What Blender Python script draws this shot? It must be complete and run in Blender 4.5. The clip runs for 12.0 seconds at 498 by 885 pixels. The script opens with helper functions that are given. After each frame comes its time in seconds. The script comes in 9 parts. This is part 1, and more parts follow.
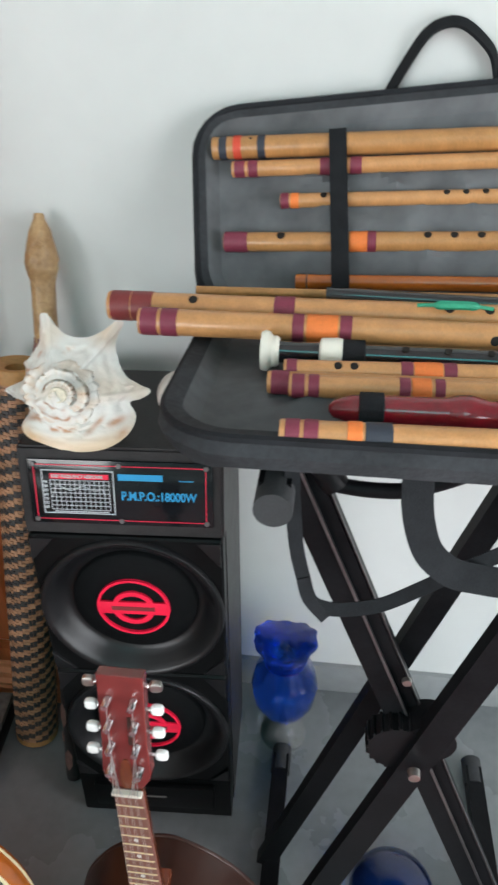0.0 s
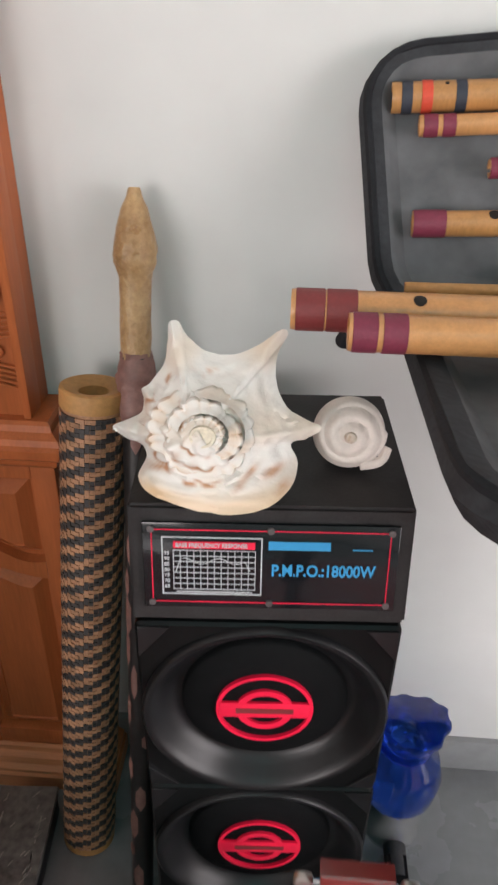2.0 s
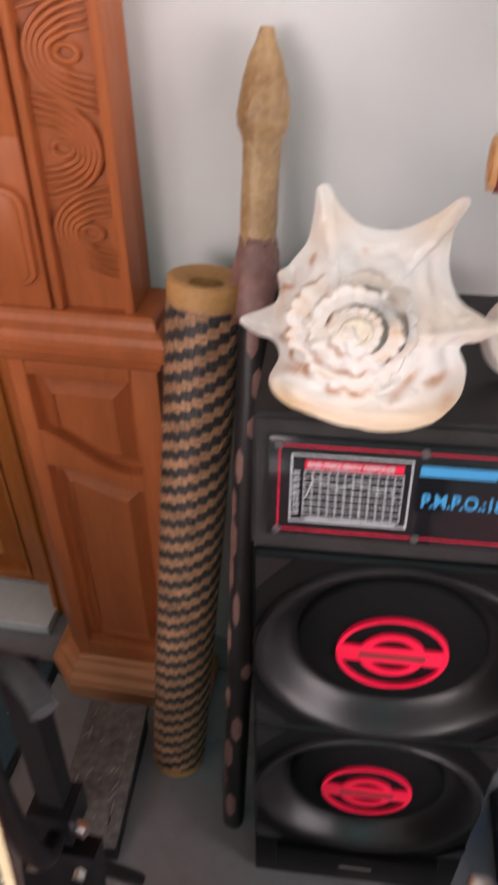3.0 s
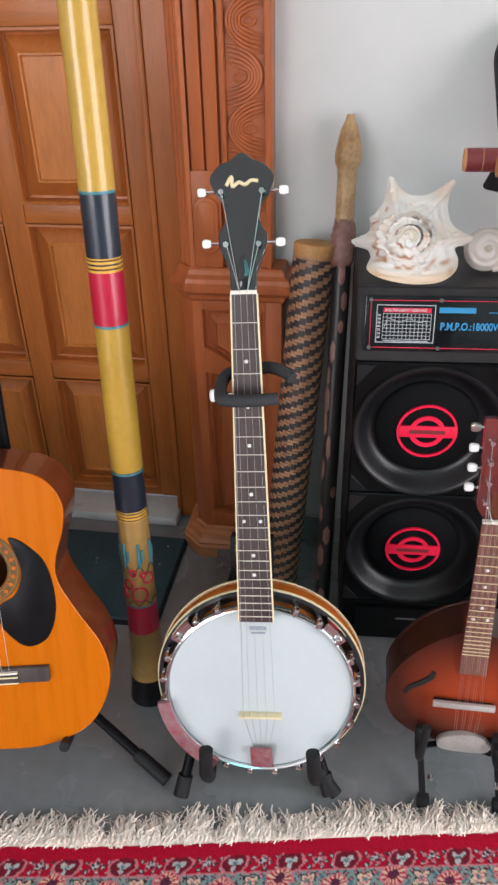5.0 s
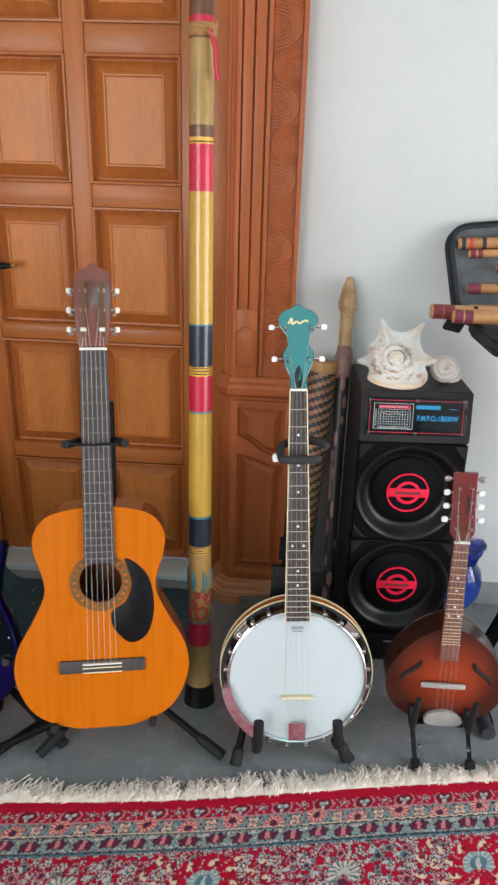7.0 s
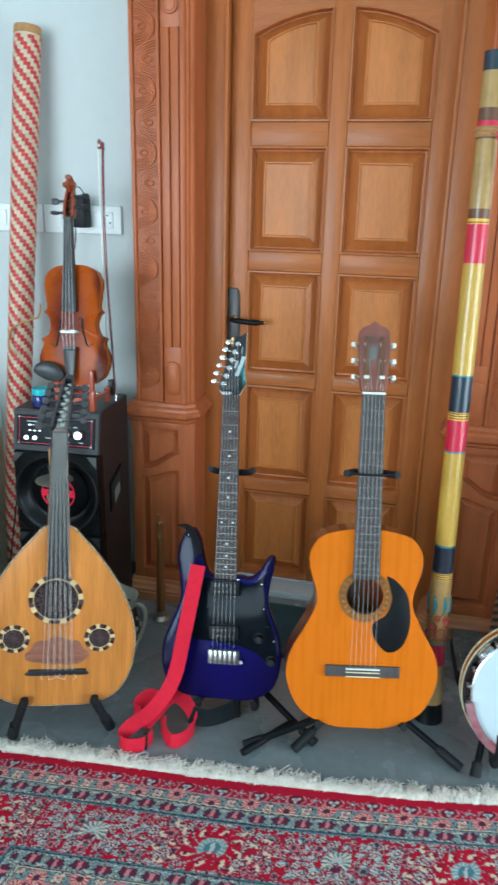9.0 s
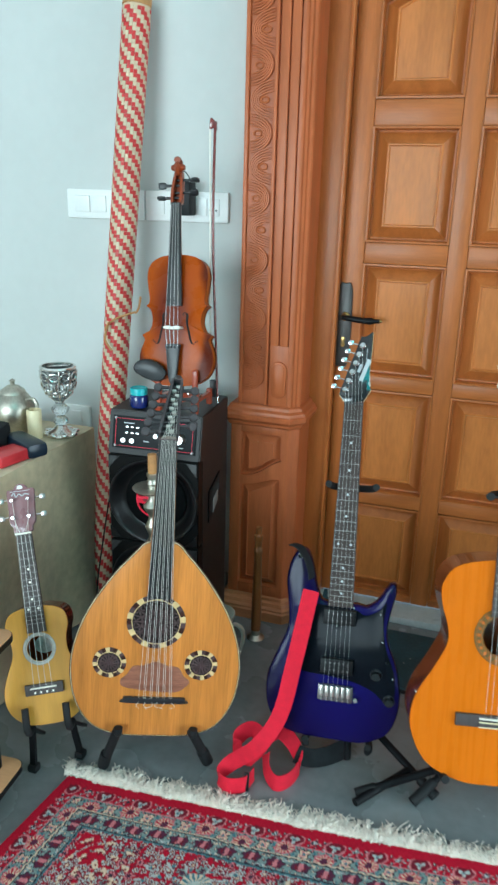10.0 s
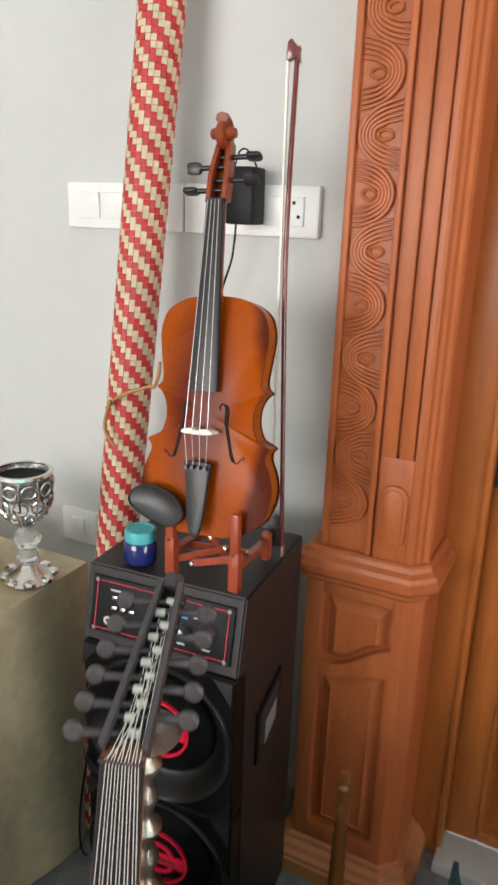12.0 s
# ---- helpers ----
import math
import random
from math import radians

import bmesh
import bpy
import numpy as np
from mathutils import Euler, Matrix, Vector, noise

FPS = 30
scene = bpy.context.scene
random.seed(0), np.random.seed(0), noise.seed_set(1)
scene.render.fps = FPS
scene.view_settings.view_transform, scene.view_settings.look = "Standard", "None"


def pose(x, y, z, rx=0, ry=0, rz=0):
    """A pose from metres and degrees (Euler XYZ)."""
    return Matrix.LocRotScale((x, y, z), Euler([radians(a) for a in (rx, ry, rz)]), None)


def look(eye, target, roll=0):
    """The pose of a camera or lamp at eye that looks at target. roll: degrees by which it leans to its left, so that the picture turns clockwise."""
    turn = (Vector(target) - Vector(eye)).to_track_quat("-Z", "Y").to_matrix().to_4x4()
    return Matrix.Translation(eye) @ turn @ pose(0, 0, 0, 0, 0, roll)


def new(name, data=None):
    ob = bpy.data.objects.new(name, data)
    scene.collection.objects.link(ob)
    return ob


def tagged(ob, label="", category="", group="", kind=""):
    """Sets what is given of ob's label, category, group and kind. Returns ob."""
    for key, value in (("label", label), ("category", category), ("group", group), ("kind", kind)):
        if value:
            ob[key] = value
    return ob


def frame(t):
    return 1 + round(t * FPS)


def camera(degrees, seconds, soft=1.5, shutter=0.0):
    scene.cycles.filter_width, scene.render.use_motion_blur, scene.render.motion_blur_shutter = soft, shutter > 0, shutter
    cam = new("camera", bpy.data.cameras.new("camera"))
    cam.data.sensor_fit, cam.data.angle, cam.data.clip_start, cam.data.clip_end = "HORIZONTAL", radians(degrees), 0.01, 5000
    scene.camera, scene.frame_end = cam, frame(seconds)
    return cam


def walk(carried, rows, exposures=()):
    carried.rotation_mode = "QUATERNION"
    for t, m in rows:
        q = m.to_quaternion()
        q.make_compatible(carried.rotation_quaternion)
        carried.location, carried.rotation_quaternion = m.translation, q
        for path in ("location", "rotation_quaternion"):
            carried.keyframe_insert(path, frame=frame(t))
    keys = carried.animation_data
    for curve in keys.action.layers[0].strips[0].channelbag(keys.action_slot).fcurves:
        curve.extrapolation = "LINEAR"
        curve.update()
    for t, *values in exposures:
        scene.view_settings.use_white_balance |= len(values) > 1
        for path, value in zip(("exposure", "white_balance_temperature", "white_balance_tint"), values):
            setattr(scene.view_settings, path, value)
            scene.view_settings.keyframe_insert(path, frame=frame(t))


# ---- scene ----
cam = camera(37.6, 12.0, 2.5, 0.35)
PATH = [
    (0, (0.228, 0.212, 1.230), (0.014, 1.882, 0.151), -0.4),
    (0.5, (0.177, 0.137, 1.194), (-0.112, 1.870, 0.239), 0.6),
    (1, (0.079, 0.178, 1.174), (-0.204, 1.900, 0.197), -0.0),
    (1.5, (0.000, 0.276, 1.162), (-0.162, 1.998, 0.157), -0.1),
    (2, (-0.014, 0.417, 1.136), (-0.122, 2.105, 0.069), 1.0),
    (2.5, (-0.036, 0.526, 1.113), (-0.212, 2.161, -0.026), 0.9),
    (2.8, (-0.058, 0.517, 1.088), (-0.300, 2.095, -0.058), -0.1),
    (3, (-0.076, 0.496, 1.063), (-0.367, 2.034, -0.181), -0.7),
    (3.2, (-0.096, 0.424, 1.054), (-0.411, 1.939, -0.214), -1.3),
    (3.5, (-0.128, 0.294, 1.067), (-0.462, 1.810, -0.195), -2.3),
    (3.7, (-0.159, 0.213, 1.072), (-0.471, 1.754, -0.163), -2.3),
    (5.3, (-0.141, -0.268, 1.147), (-0.412, 1.448, 0.155), -1.3),
    (5.5, (-0.170, -0.325, 1.153), (-0.401, 1.419, 0.201), -1.1),
    (6, (-0.272, -0.472, 1.166), (-0.421, 1.316, 0.281), 0.7),
    (6.5, (-0.306, -0.554, 1.212), (-0.433, 1.268, 0.397), 1.5),
    (6.7, (-0.294, -0.605, 1.243), (-0.415, 1.228, 0.451), 1.7),
    (8.3, (-0.382, -0.953, 1.285), (-0.708, 0.907, 0.625), 0.9),
    (8.5, (-0.455, -0.958, 1.282), (-0.814, 0.900, 0.636), 1.0),
    (9, (-0.617, -0.987, 1.284), (-1.040, 0.868, 0.667), 1.4),
    (9.5, (-0.728, -0.972, 1.275), (-1.223, 0.867, 0.665), 1.8),
    (10, (-0.789, -0.843, 1.258), (-1.375, 0.961, 0.625), 1.6),
    (10.5, (-0.823, -0.631, 1.246), (-1.471, 1.145, 0.594), 1.2),
    (11, (-0.880, -0.436, 1.235), (-1.538, 1.331, 0.570), 1.3),
    (11.5, (-1.010, -0.187, 1.243), (-1.699, 1.577, 0.597), 1.6),
    (12, (-1.071, 0.036, 1.228), (-1.917, 1.746, 0.626), 2.0),
]
walk(cam, [(t, look(eye, target, roll)) for t, eye, target, roll in PATH], [(0.0, -0.18, 6450, 11.0), (0.4, -0.18, 6900, 20.0), (1.5, -0.2, 7050, 21.0), (2.5, -0.2, 7100, 24.0), (3.0, -0.06, 7250, 31.0), (3.6, -0.06, 7300, 34.0), (5.5, -0.27, 6550, 17.0), (6.7, -0.27, 6550, 15.0), (8.5, -0.05, 6250, 11.0), (9.0, -0.02, 5350, -3.0), (9.6, 0.02, 5200, -10.0), (10.1, 0.0, 5700, -5.0), (10.6, -0.15, 6550, 13.0), (12.0, 0.02, 6950, 15.0)])

# ---- world, sun, window light, exposure ----
world = bpy.data.worlds.new("sky")
scene.world = world
world.use_nodes = True
wn = world.node_tree
sky = wn.nodes.new("ShaderNodeTexSky")
sky.sky_type = "NISHITA"
sky.sun_disc = False
sky.sun_elevation, sky.sun_rotation = radians(48), radians(200)
wn.links.new(sky.outputs[0], wn.nodes["Background"].inputs[0])
wn.nodes["Background"].inputs[1].default_value = 0.12
sun_data = bpy.data.lights.new("sun", "SUN")
sun_data.energy, sun_data.angle, sun_data.color = 2.0, radians(0.6), (1.0, 0.95, 0.88)
new("sun", sun_data).matrix_world = look((0, 4, 6), (0.8, 0, 0))


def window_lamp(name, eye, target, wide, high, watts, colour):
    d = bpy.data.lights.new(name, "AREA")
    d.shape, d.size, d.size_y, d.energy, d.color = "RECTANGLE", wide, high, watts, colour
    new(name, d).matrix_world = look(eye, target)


window_lamp("window_light_side", (1.56, -0.28, 0.8), (0.0, -0.28, 0.75), 1.7, 1.45, 70, (0.95, 0.98, 1.0))
# added fill from behind the viewer; no such source is seen
window_lamp("rear_fill_light", (-2.7, -4.56, 1.33), (-1.8, 0.0, 1.15), 3.0, 1.8, 196, (0.96, 0.99, 1.0))

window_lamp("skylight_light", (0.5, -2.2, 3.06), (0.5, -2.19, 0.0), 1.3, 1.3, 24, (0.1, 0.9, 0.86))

# ---- materials ----
def mat(name, col, rough=0.5, metal=0.0, var=0.14, scale=25.0, bump=0.12, stretch=(1, 1, 1), coat=0.0, col2=None, trans=0.0, sheen=0.0, spec=0.5, alpha=1.0):
    m = bpy.data.materials.new(name)
    m.use_nodes = True
    t = m.node_tree
    b = t.nodes["Principled BSDF"]
    co = t.nodes.new("ShaderNodeTexCoord")
    mp = t.nodes.new("ShaderNodeMapping")
    mp.inputs["Scale"].default_value = stretch
    t.links.new(co.outputs["Object"], mp.inputs["Vector"])
    fine, broad = t.nodes.new("ShaderNodeTexNoise"), t.nodes.new("ShaderNodeTexNoise")
    fine.inputs["Scale"].default_value, broad.inputs["Scale"].default_value = scale * 6, scale * 0.7
    fine.inputs["Detail"].default_value = broad.inputs["Detail"].default_value = 5
    for n in (fine, broad):
        t.links.new(mp.outputs[0], n.inputs["Vector"])
    mix = t.nodes.new("ShaderNodeMix")
    mix.data_type = "FLOAT"
    mix.inputs[0].default_value = 0.6
    t.links.new(fine.outputs[0], mix.inputs[2])
    t.links.new(broad.outputs[0], mix.inputs[3])
    ramp = t.nodes.new("ShaderNodeValToRGB")
    c2 = col2 or tuple(min(1.0, c * (1 + var)) for c in col)
    ramp.color_ramp.elements[0].position, ramp.color_ramp.elements[1].position = 0.36, 0.64
    ramp.color_ramp.elements[0].color = (*[c * (1 - var) for c in col], 1)
    ramp.color_ramp.elements[1].color = (*c2, 1)
    t.links.new(mix.outputs[0], ramp.inputs[0])
    t.links.new(ramp.outputs[0], b.inputs["Base Color"])
    rr = t.nodes.new("ShaderNodeMapRange")
    rr.inputs[3].default_value, rr.inputs[4].default_value = max(0.02, rough - 0.08), min(1.0, rough + 0.08)
    t.links.new(broad.outputs[0], rr.inputs[0])
    t.links.new(rr.outputs[0], b.inputs["Roughness"])
    b.inputs["Metallic"].default_value = metal
    b.inputs["Coat Weight"].default_value, b.inputs["Coat Roughness"].default_value = coat, 0.08
    b.inputs["Transmission Weight"].default_value = trans
    b.inputs["Sheen Weight"].default_value = sheen
    b.inputs["Specular IOR Level"].default_value = spec
    b.inputs["Alpha"].default_value = alpha
    if bump:
        bp = t.nodes.new("ShaderNodeBump")
        bp.inputs["Strength"].default_value, bp.inputs["Distance"].default_value = bump, 0.002
        t.links.new(fine.outputs[0], bp.inputs["Height"])
        t.links.new(bp.outputs[0], b.inputs["Normal"])
    return m


def burst(name, inner, outer, centre, size, rough=0.25, coat=0.7, spec=0.3, edge=None):
    """Sunburst lacquer: inner colour fading to outer colour away from a centre in the thing's own space."""
    m = mat(name, inner, rough, coat=coat, bump=0.03, spec=spec)
    t = m.node_tree
    b = t.nodes["Principled BSDF"]
    co = t.nodes["Texture Coordinate"]
    mp = t.nodes.new("ShaderNodeMapping")
    mp.inputs["Location"].default_value = [-c / s for c, s in zip(centre, size)]
    mp.inputs["Scale"].default_value = [1 / s for s in size]
    gr = t.nodes.new("ShaderNodeVectorMath")
    gr.operation = "LENGTH"
    nz = t.nodes.new("ShaderNodeTexNoise")
    nz.inputs["Scale"].default_value = 9
    add = t.nodes.new("ShaderNodeMath")
    add.operation = "MULTIPLY_ADD"
    add.inputs[1].default_value = 0.25
    ramp = t.nodes.new("ShaderNodeValToRGB")
    e = ramp.color_ramp.elements
    e[0].position, e[0].color = 0.35, (*inner, 1)
    e[1].position, e[1].color = (0.72 if edge else 1.12), (*outer, 1)
    if edge:
        for at, c in ((0.86, outer), (1.0, edge)):
            e.new(at).color = (*c, 1)
    t.links.new(co.outputs["Object"], mp.inputs["Vector"])
    t.links.new(mp.outputs[0], gr.inputs[0])
    t.links.new(co.outputs["Object"], nz.inputs["Vector"])
    t.links.new(nz.outputs[0], add.inputs[0])
    t.links.new(gr.outputs["Value"], add.inputs[2])
    t.links.new(add.outputs[0], ramp.inputs[0])
    t.links.new(ramp.outputs[0], b.inputs["Base Color"])
    return m


GR = (9, 9, 0.7)   # grain runs along z
GX = (0.7, 9, 9)   # grain runs along x
M_WALL = mat("wall_paint", (0.62, 0.63, 0.615), 0.62, var=0.025, scale=4, bump=0.06)
M_CEIL = mat("ceiling_paint", (0.8, 0.8, 0.79), 0.8, var=0.03, scale=4, bump=0.05)
M_FLOOR = mat("polished_grey_floor", (0.19, 0.2, 0.204), 0.27, var=0.12, scale=7, bump=0.02)
M_SKIRT = mat("grey_skirting", (0.27, 0.28, 0.28), 0.4, var=0.1, scale=8, bump=0.02)
M_TEAK = mat("teak_door", (0.41, 0.123, 0.028), 0.36, var=0.17, scale=6, bump=0.08, stretch=GR, coat=0.03, spec=0.28)
M_TEAKX = mat("teak_rail", (0.395, 0.119, 0.028), 0.36, var=0.17, scale=6, bump=0.08, stretch=GX, coat=0.03, spec=0.28)
M_TEAKF = mat("teak_field", (0.49, 0.166, 0.04), 0.33, var=0.17, scale=5, bump=0.06, stretch=(5, 5, 0.9), coat=0.02, spec=0.2)
M_COL = mat("teak_column", (0.435, 0.117, 0.039), 0.36, var=0.15, scale=6, bump=0.05, stretch=GR, coat=0.02, spec=0.25)
M_MARBLE = mat("pale_threshold", (0.5, 0.53, 0.52), 0.3, var=0.1, scale=10, bump=0.02)
M_GTOP = mat("orange_spruce", (0.58, 0.136, 0.002), 0.28, var=0.07, scale=12, bump=0.02, stretch=(9, 9, 0.5), coat=0.04, spec=0.16)
M_GSIDE = mat("dark_mahogany", (0.16, 0.035, 0.012), 0.22, var=0.2, scale=8, bump=0.03, stretch=GR, coat=0.7)
M_ROSE = mat("rosewood_board", (0.065, 0.052, 0.05), 0.5, var=0.25, scale=10, bump=0.1, stretch=GR, spec=0.35)
M_HEAD = mat("brown_headstock", (0.2, 0.06, 0.04), 0.3, var=0.15, scale=8, bump=0.03, stretch=GR, coat=0.5)
M_BLACKW = mat("ebony", (0.018, 0.018, 0.02), 0.35, var=0.2, scale=10, bump=0.05)
M_GLOSSB = mat("gloss_black", (0.012, 0.012, 0.014), 0.14, var=0.2, bump=0.0, coat=0.6)
M_PICKG = mat("black_pickguard", (0.005, 0.007, 0.011), 0.16, var=0.2, bump=0.0, spec=0.06)
M_HANDLE = mat("worn_dark_bronze", (0.05, 0.042, 0.038), 0.4, var=0.2, scale=30, bump=0.06)
M_REDREC = mat("red_lacquer", (0.2, 0.008, 0.016), 0.16, var=0.2, bump=0.0, coat=0.5)
M_PIPEW = mat("amber_turned_wood", (0.22, 0.075, 0.018), 0.35, var=0.25, scale=12, bump=0.05, stretch=GR, coat=0.3)
M_COLB = mat("worn_base_wood", (0.48, 0.185, 0.075), 0.42, var=0.15, scale=8, bump=0.05, stretch=GX)
M_ROSED = mat("dark_rosewood", (0.05, 0.036, 0.032), 0.5, var=0.25, scale=10, bump=0.1, stretch=GR, spec=0.2)
M_MRIM = mat("black_brown_rim", (0.03, 0.01, 0.006), 0.3, var=0.2, scale=10, bump=0.03, coat=0.2)
M_FRET = mat("dull_fret_wire", (0.3, 0.29, 0.275), 0.45, 0.7, var=0.1, bump=0.0)
M_INLAY = mat("tan_inlay", (0.62, 0.45, 0.22), 0.45, var=0.15, scale=40, bump=0.0)
M_ROSET = mat("olive_inlay", (0.11, 0.065, 0.012), 0.4, var=0.25, scale=60, bump=0.0)
M_PEGH = mat("gloss_black_face", (0.01, 0.014, 0.015), 0.08, var=0.2, bump=0.0, coat=1.0)
M_PLAST = mat("black_plastic", (0.007, 0.007, 0.008), 0.42, var=0.2, scale=60, bump=0.06, spec=0.16)
M_RUB = mat("black_rubber", (0.012, 0.012, 0.013), 0.62, var=0.2, scale=60, bump=0.12, spec=0.25)
M_FOAM = mat("grey_foam_rubber", (0.035, 0.036, 0.038), 0.75, var=0.2, scale=60, bump=0.15, spec=0.3)
M_STEEL = mat("black_painted_steel", (0.008, 0.008, 0.009), 0.38, var=0.25, scale=40, bump=0.05, spec=0.08)
M_CHROME = mat("chrome", (0.75, 0.75, 0.76), 0.16, 1.0, var=0.06, bump=0.0)
M_NICKEL = mat("worn_nickel", (0.52, 0.5, 0.47), 0.32, 1.0, var=0.15, scale=30, bump=0.08)
M_BRASS = mat("worn_brass", (0.5, 0.33, 0.12), 0.33, 1.0, var=0.2, scale=30, bump=0.08)
M_STRING = mat("steel_string", (0.5, 0.49, 0.47), 0.3, 0.8, var=0.03, bump=0.0)
M_NYLON = mat("nylon_string", (0.6, 0.58, 0.53), 0.35, 0.0, var=0.03, bump=0.0)
M_IVORY = mat("ivory_plastic", (0.82, 0.78, 0.68), 0.35, var=0.05, bump=0.02)
M_PEARL = mat("pearl_button", (0.86, 0.86, 0.84), 0.25, var=0.06, bump=0.0, coat=0.4)
M_SKIN = mat("frosted_head", (0.53, 0.585, 0.595), 0.45, var=0.02, scale=20, bump=0.03)
M_RIM = mat("maple_rim", (0.48, 0.12, 0.014), 0.25, var=0.2, scale=10, bump=0.03, coat=0.6)
M_BIND = mat("cream_binding", (0.8, 0.68, 0.42), 0.35, var=0.05, bump=0.0)
M_PINKPL = mat("marbled_red_guard", (0.52, 0.35, 0.36), 0.25, var=0.4, scale=14, bump=0.0, coat=0.4, col2=(0.3, 0.04, 0.06))
M_BLUE = burst("blue_lacquer", (0.008, 0.006, 0.1), (0.005, 0.003, 0.03), (0.02, 0, 0.06), (0.2, 0.3, 0.3), 0.15, 0.03, 0.14)
M_RED = mat("red_webbing", (0.58, 0.008, 0.03), 0.75, var=0.1, scale=90, bump=0.3, sheen=0.05, spec=0.2)
M_BLKWEB = mat("black_webbing", (0.016, 0.017, 0.019), 0.75, var=0.2, scale=90, bump=0.3, spec=0.1)
M_OUD = mat("oud_spruce", (0.5, 0.185, 0.036), 0.3, var=0.26, scale=6, bump=0.03, stretch=(8, 8, 0.4), coat=0.12, spec=0.3)
M_OUDBACK = mat("walnut_ribs", (0.36, 0.16, 0.07), 0.3, var=0.25, scale=8, bump=0.04, stretch=GR, coat=0.4)
M_BEARD = mat("brown_veneer", (0.25, 0.1, 0.062), 0.35, var=0.42, scale=11, bump=0.04, stretch=GX)
M_UKE = mat("pale_spruce", (0.55, 0.275, 0.045), 0.35, var=0.08, scale=10, bump=0.03, stretch=(8, 8, 0.5), coat=0.05, spec=0.2)
M_UKEH = mat("purple_brown_head", (0.22, 0.1, 0.11), 0.28, var=0.15, scale=10, bump=0.03, coat=0.5)
M_VIOL = burst("violin_varnish", (0.13, 0.014, 0.002), (0.37, 0.064, 0.002), (-0.012, 0, 0.03), (0.112, 0.3, 0.31), 0.28, 0.02, 0.15, (0.09, 0.012, 0.003))
M_VIOLD = mat("dark_violin_varnish", (0.24, 0.04, 0.008), 0.32, var=0.2, scale=20, bump=0.03, coat=0.1)
M_MAND = burst("mandolin_varnish", (0.33, 0.045, 0.013), (0.05, 0.01, 0.005), (0.0, 0, 0.02), (0.125, 0.2, 0.13), 0.32, 0.15)
M_MBOARD = mat("red_brown_board", (0.19, 0.08, 0.06), 0.45, var=0.25, scale=12, bump=0.05, stretch=GR)
M_BBOARD = mat("pinkish_rosewood", (0.062, 0.043, 0.041), 0.42, var=0.35, scale=14, bump=0.06, stretch=GR)
M_MHEAD = mat("cherry_headstock", (0.15, 0.02, 0.018), 0.22, var=0.15, scale=10, bump=0.03, coat=0.6)
M_BAM = mat("bamboo", (0.55, 0.265, 0.1), 0.36, var=0.13, scale=8, bump=0.05, stretch=GX, coat=0.2)
M_BAMD = mat("aged_bamboo", (0.46, 0.22, 0.075), 0.4, var=0.15, scale=8, bump=0.05, stretch=GX, coat=0.2)
M_MAROON = mat("maroon_thread", (0.2, 0.028, 0.055), 0.55, var=0.12, scale=60, bump=0.2)
M_DKRED = mat("dark_red_thread", (0.2, 0.03, 0.03), 0.5, var=0.12, scale=60, bump=0.2)
M_ORANGE = mat("orange_thread", (0.8, 0.2, 0.04), 0.6, var=0.1, scale=60, bump=0.2)
M_VERM = mat("vermilion_thread", (0.66, 0.07, 0.035), 0.6, var=0.1, scale=60, bump=0.2)
M_NAVYT = mat("navy_thread", (0.03, 0.035, 0.05), 0.6, var=0.1, scale=60, bump=0.2)
M_HOLE = mat("dark_hole", (0.01, 0.007, 0.005), 0.9, var=0.1, bump=0.0)
M_CASE = mat("grey_nylon", (0.12, 0.124, 0.13), 0.72, var=0.34, scale=5, bump=0.5, spec=0.15)
M_CASEE = mat("black_nylon", (0.018, 0.019, 0.022), 0.7, var=0.2, scale=40, bump=0.3, spec=0.15)
M_SPK = mat("black_vinyl_board", (0.026, 0.024, 0.0245), 0.42, var=0.25, scale=60, bump=0.12, spec=0.25)
M_SPKF = mat("satin_black_front", (0.005, 0.0053, 0.0056), 0.36, var=0.15, scale=50, bump=0.04, spec=0.13)
M_SURR = mat("black_rubber_surround", (0.008, 0.008, 0.009), 0.36, var=0.2, scale=30, bump=0.05, spec=0.4)
M_CONE = mat("speaker_mesh_black", (0.005, 0.0055, 0.006), 0.6, var=0.3, scale=160, bump=0.5, spec=0.08)
M_PANEL = mat("gloss_panel", (0.008, 0.01, 0.012), 0.12, var=0.1, bump=0.0, coat=0.2, spec=0.4)
M_CTRL = mat("satin_black_panel", (0.007, 0.008, 0.01), 0.5, var=0.1, bump=0.0, spec=0.2)
M_REDP = mat("red_print", (0.85, 0.012, 0.055), 0.45, var=0.05, bump=0.0)
M_CYAN = mat("cyan_print", (0.02, 0.29, 0.56), 0.4, var=0.05, bump=0.0)
M_WHITEP = mat("white_print", (0.5, 0.52, 0.54), 0.4, var=0.05, bump=0.0)
M_SHELLT = mat("shell_tan", (0.62, 0.4, 0.24), 0.5, var=0.35, scale=30, bump=0.5, col2=(0.78, 0.73, 0.66))
M_SNAIL = mat("chalky_shell", (0.74, 0.66, 0.6), 0.5, var=0.08, scale=40, bump=0.25)
M_TAPE = mat("brown_packing_tape", (0.4, 0.21, 0.085), 0.3, var=0.22, scale=26, bump=1.2, col2=(0.56, 0.36, 0.18))
M_CANE = mat("dark_printed_cane", (0.02, 0.017, 0.017), 0.4, var=0.3, scale=20, bump=0.1)
M_CANEP = mat("dusty_pink_print", (0.26, 0.13, 0.11), 0.5, var=0.3, scale=20, bump=0.1)
M_CORK = mat("raw_cane_rim", (0.46, 0.23, 0.08), 0.6, var=0.2, scale=30, bump=0.3)
M_WTAN = mat("tan_weave", (0.42, 0.21, 0.115), 0.5, var=0.36, scale=50, bump=0.3)
M_WBLK = mat("black_weave", (0.05, 0.043, 0.042), 0.5, var=0.25, scale=50, bump=0.3)
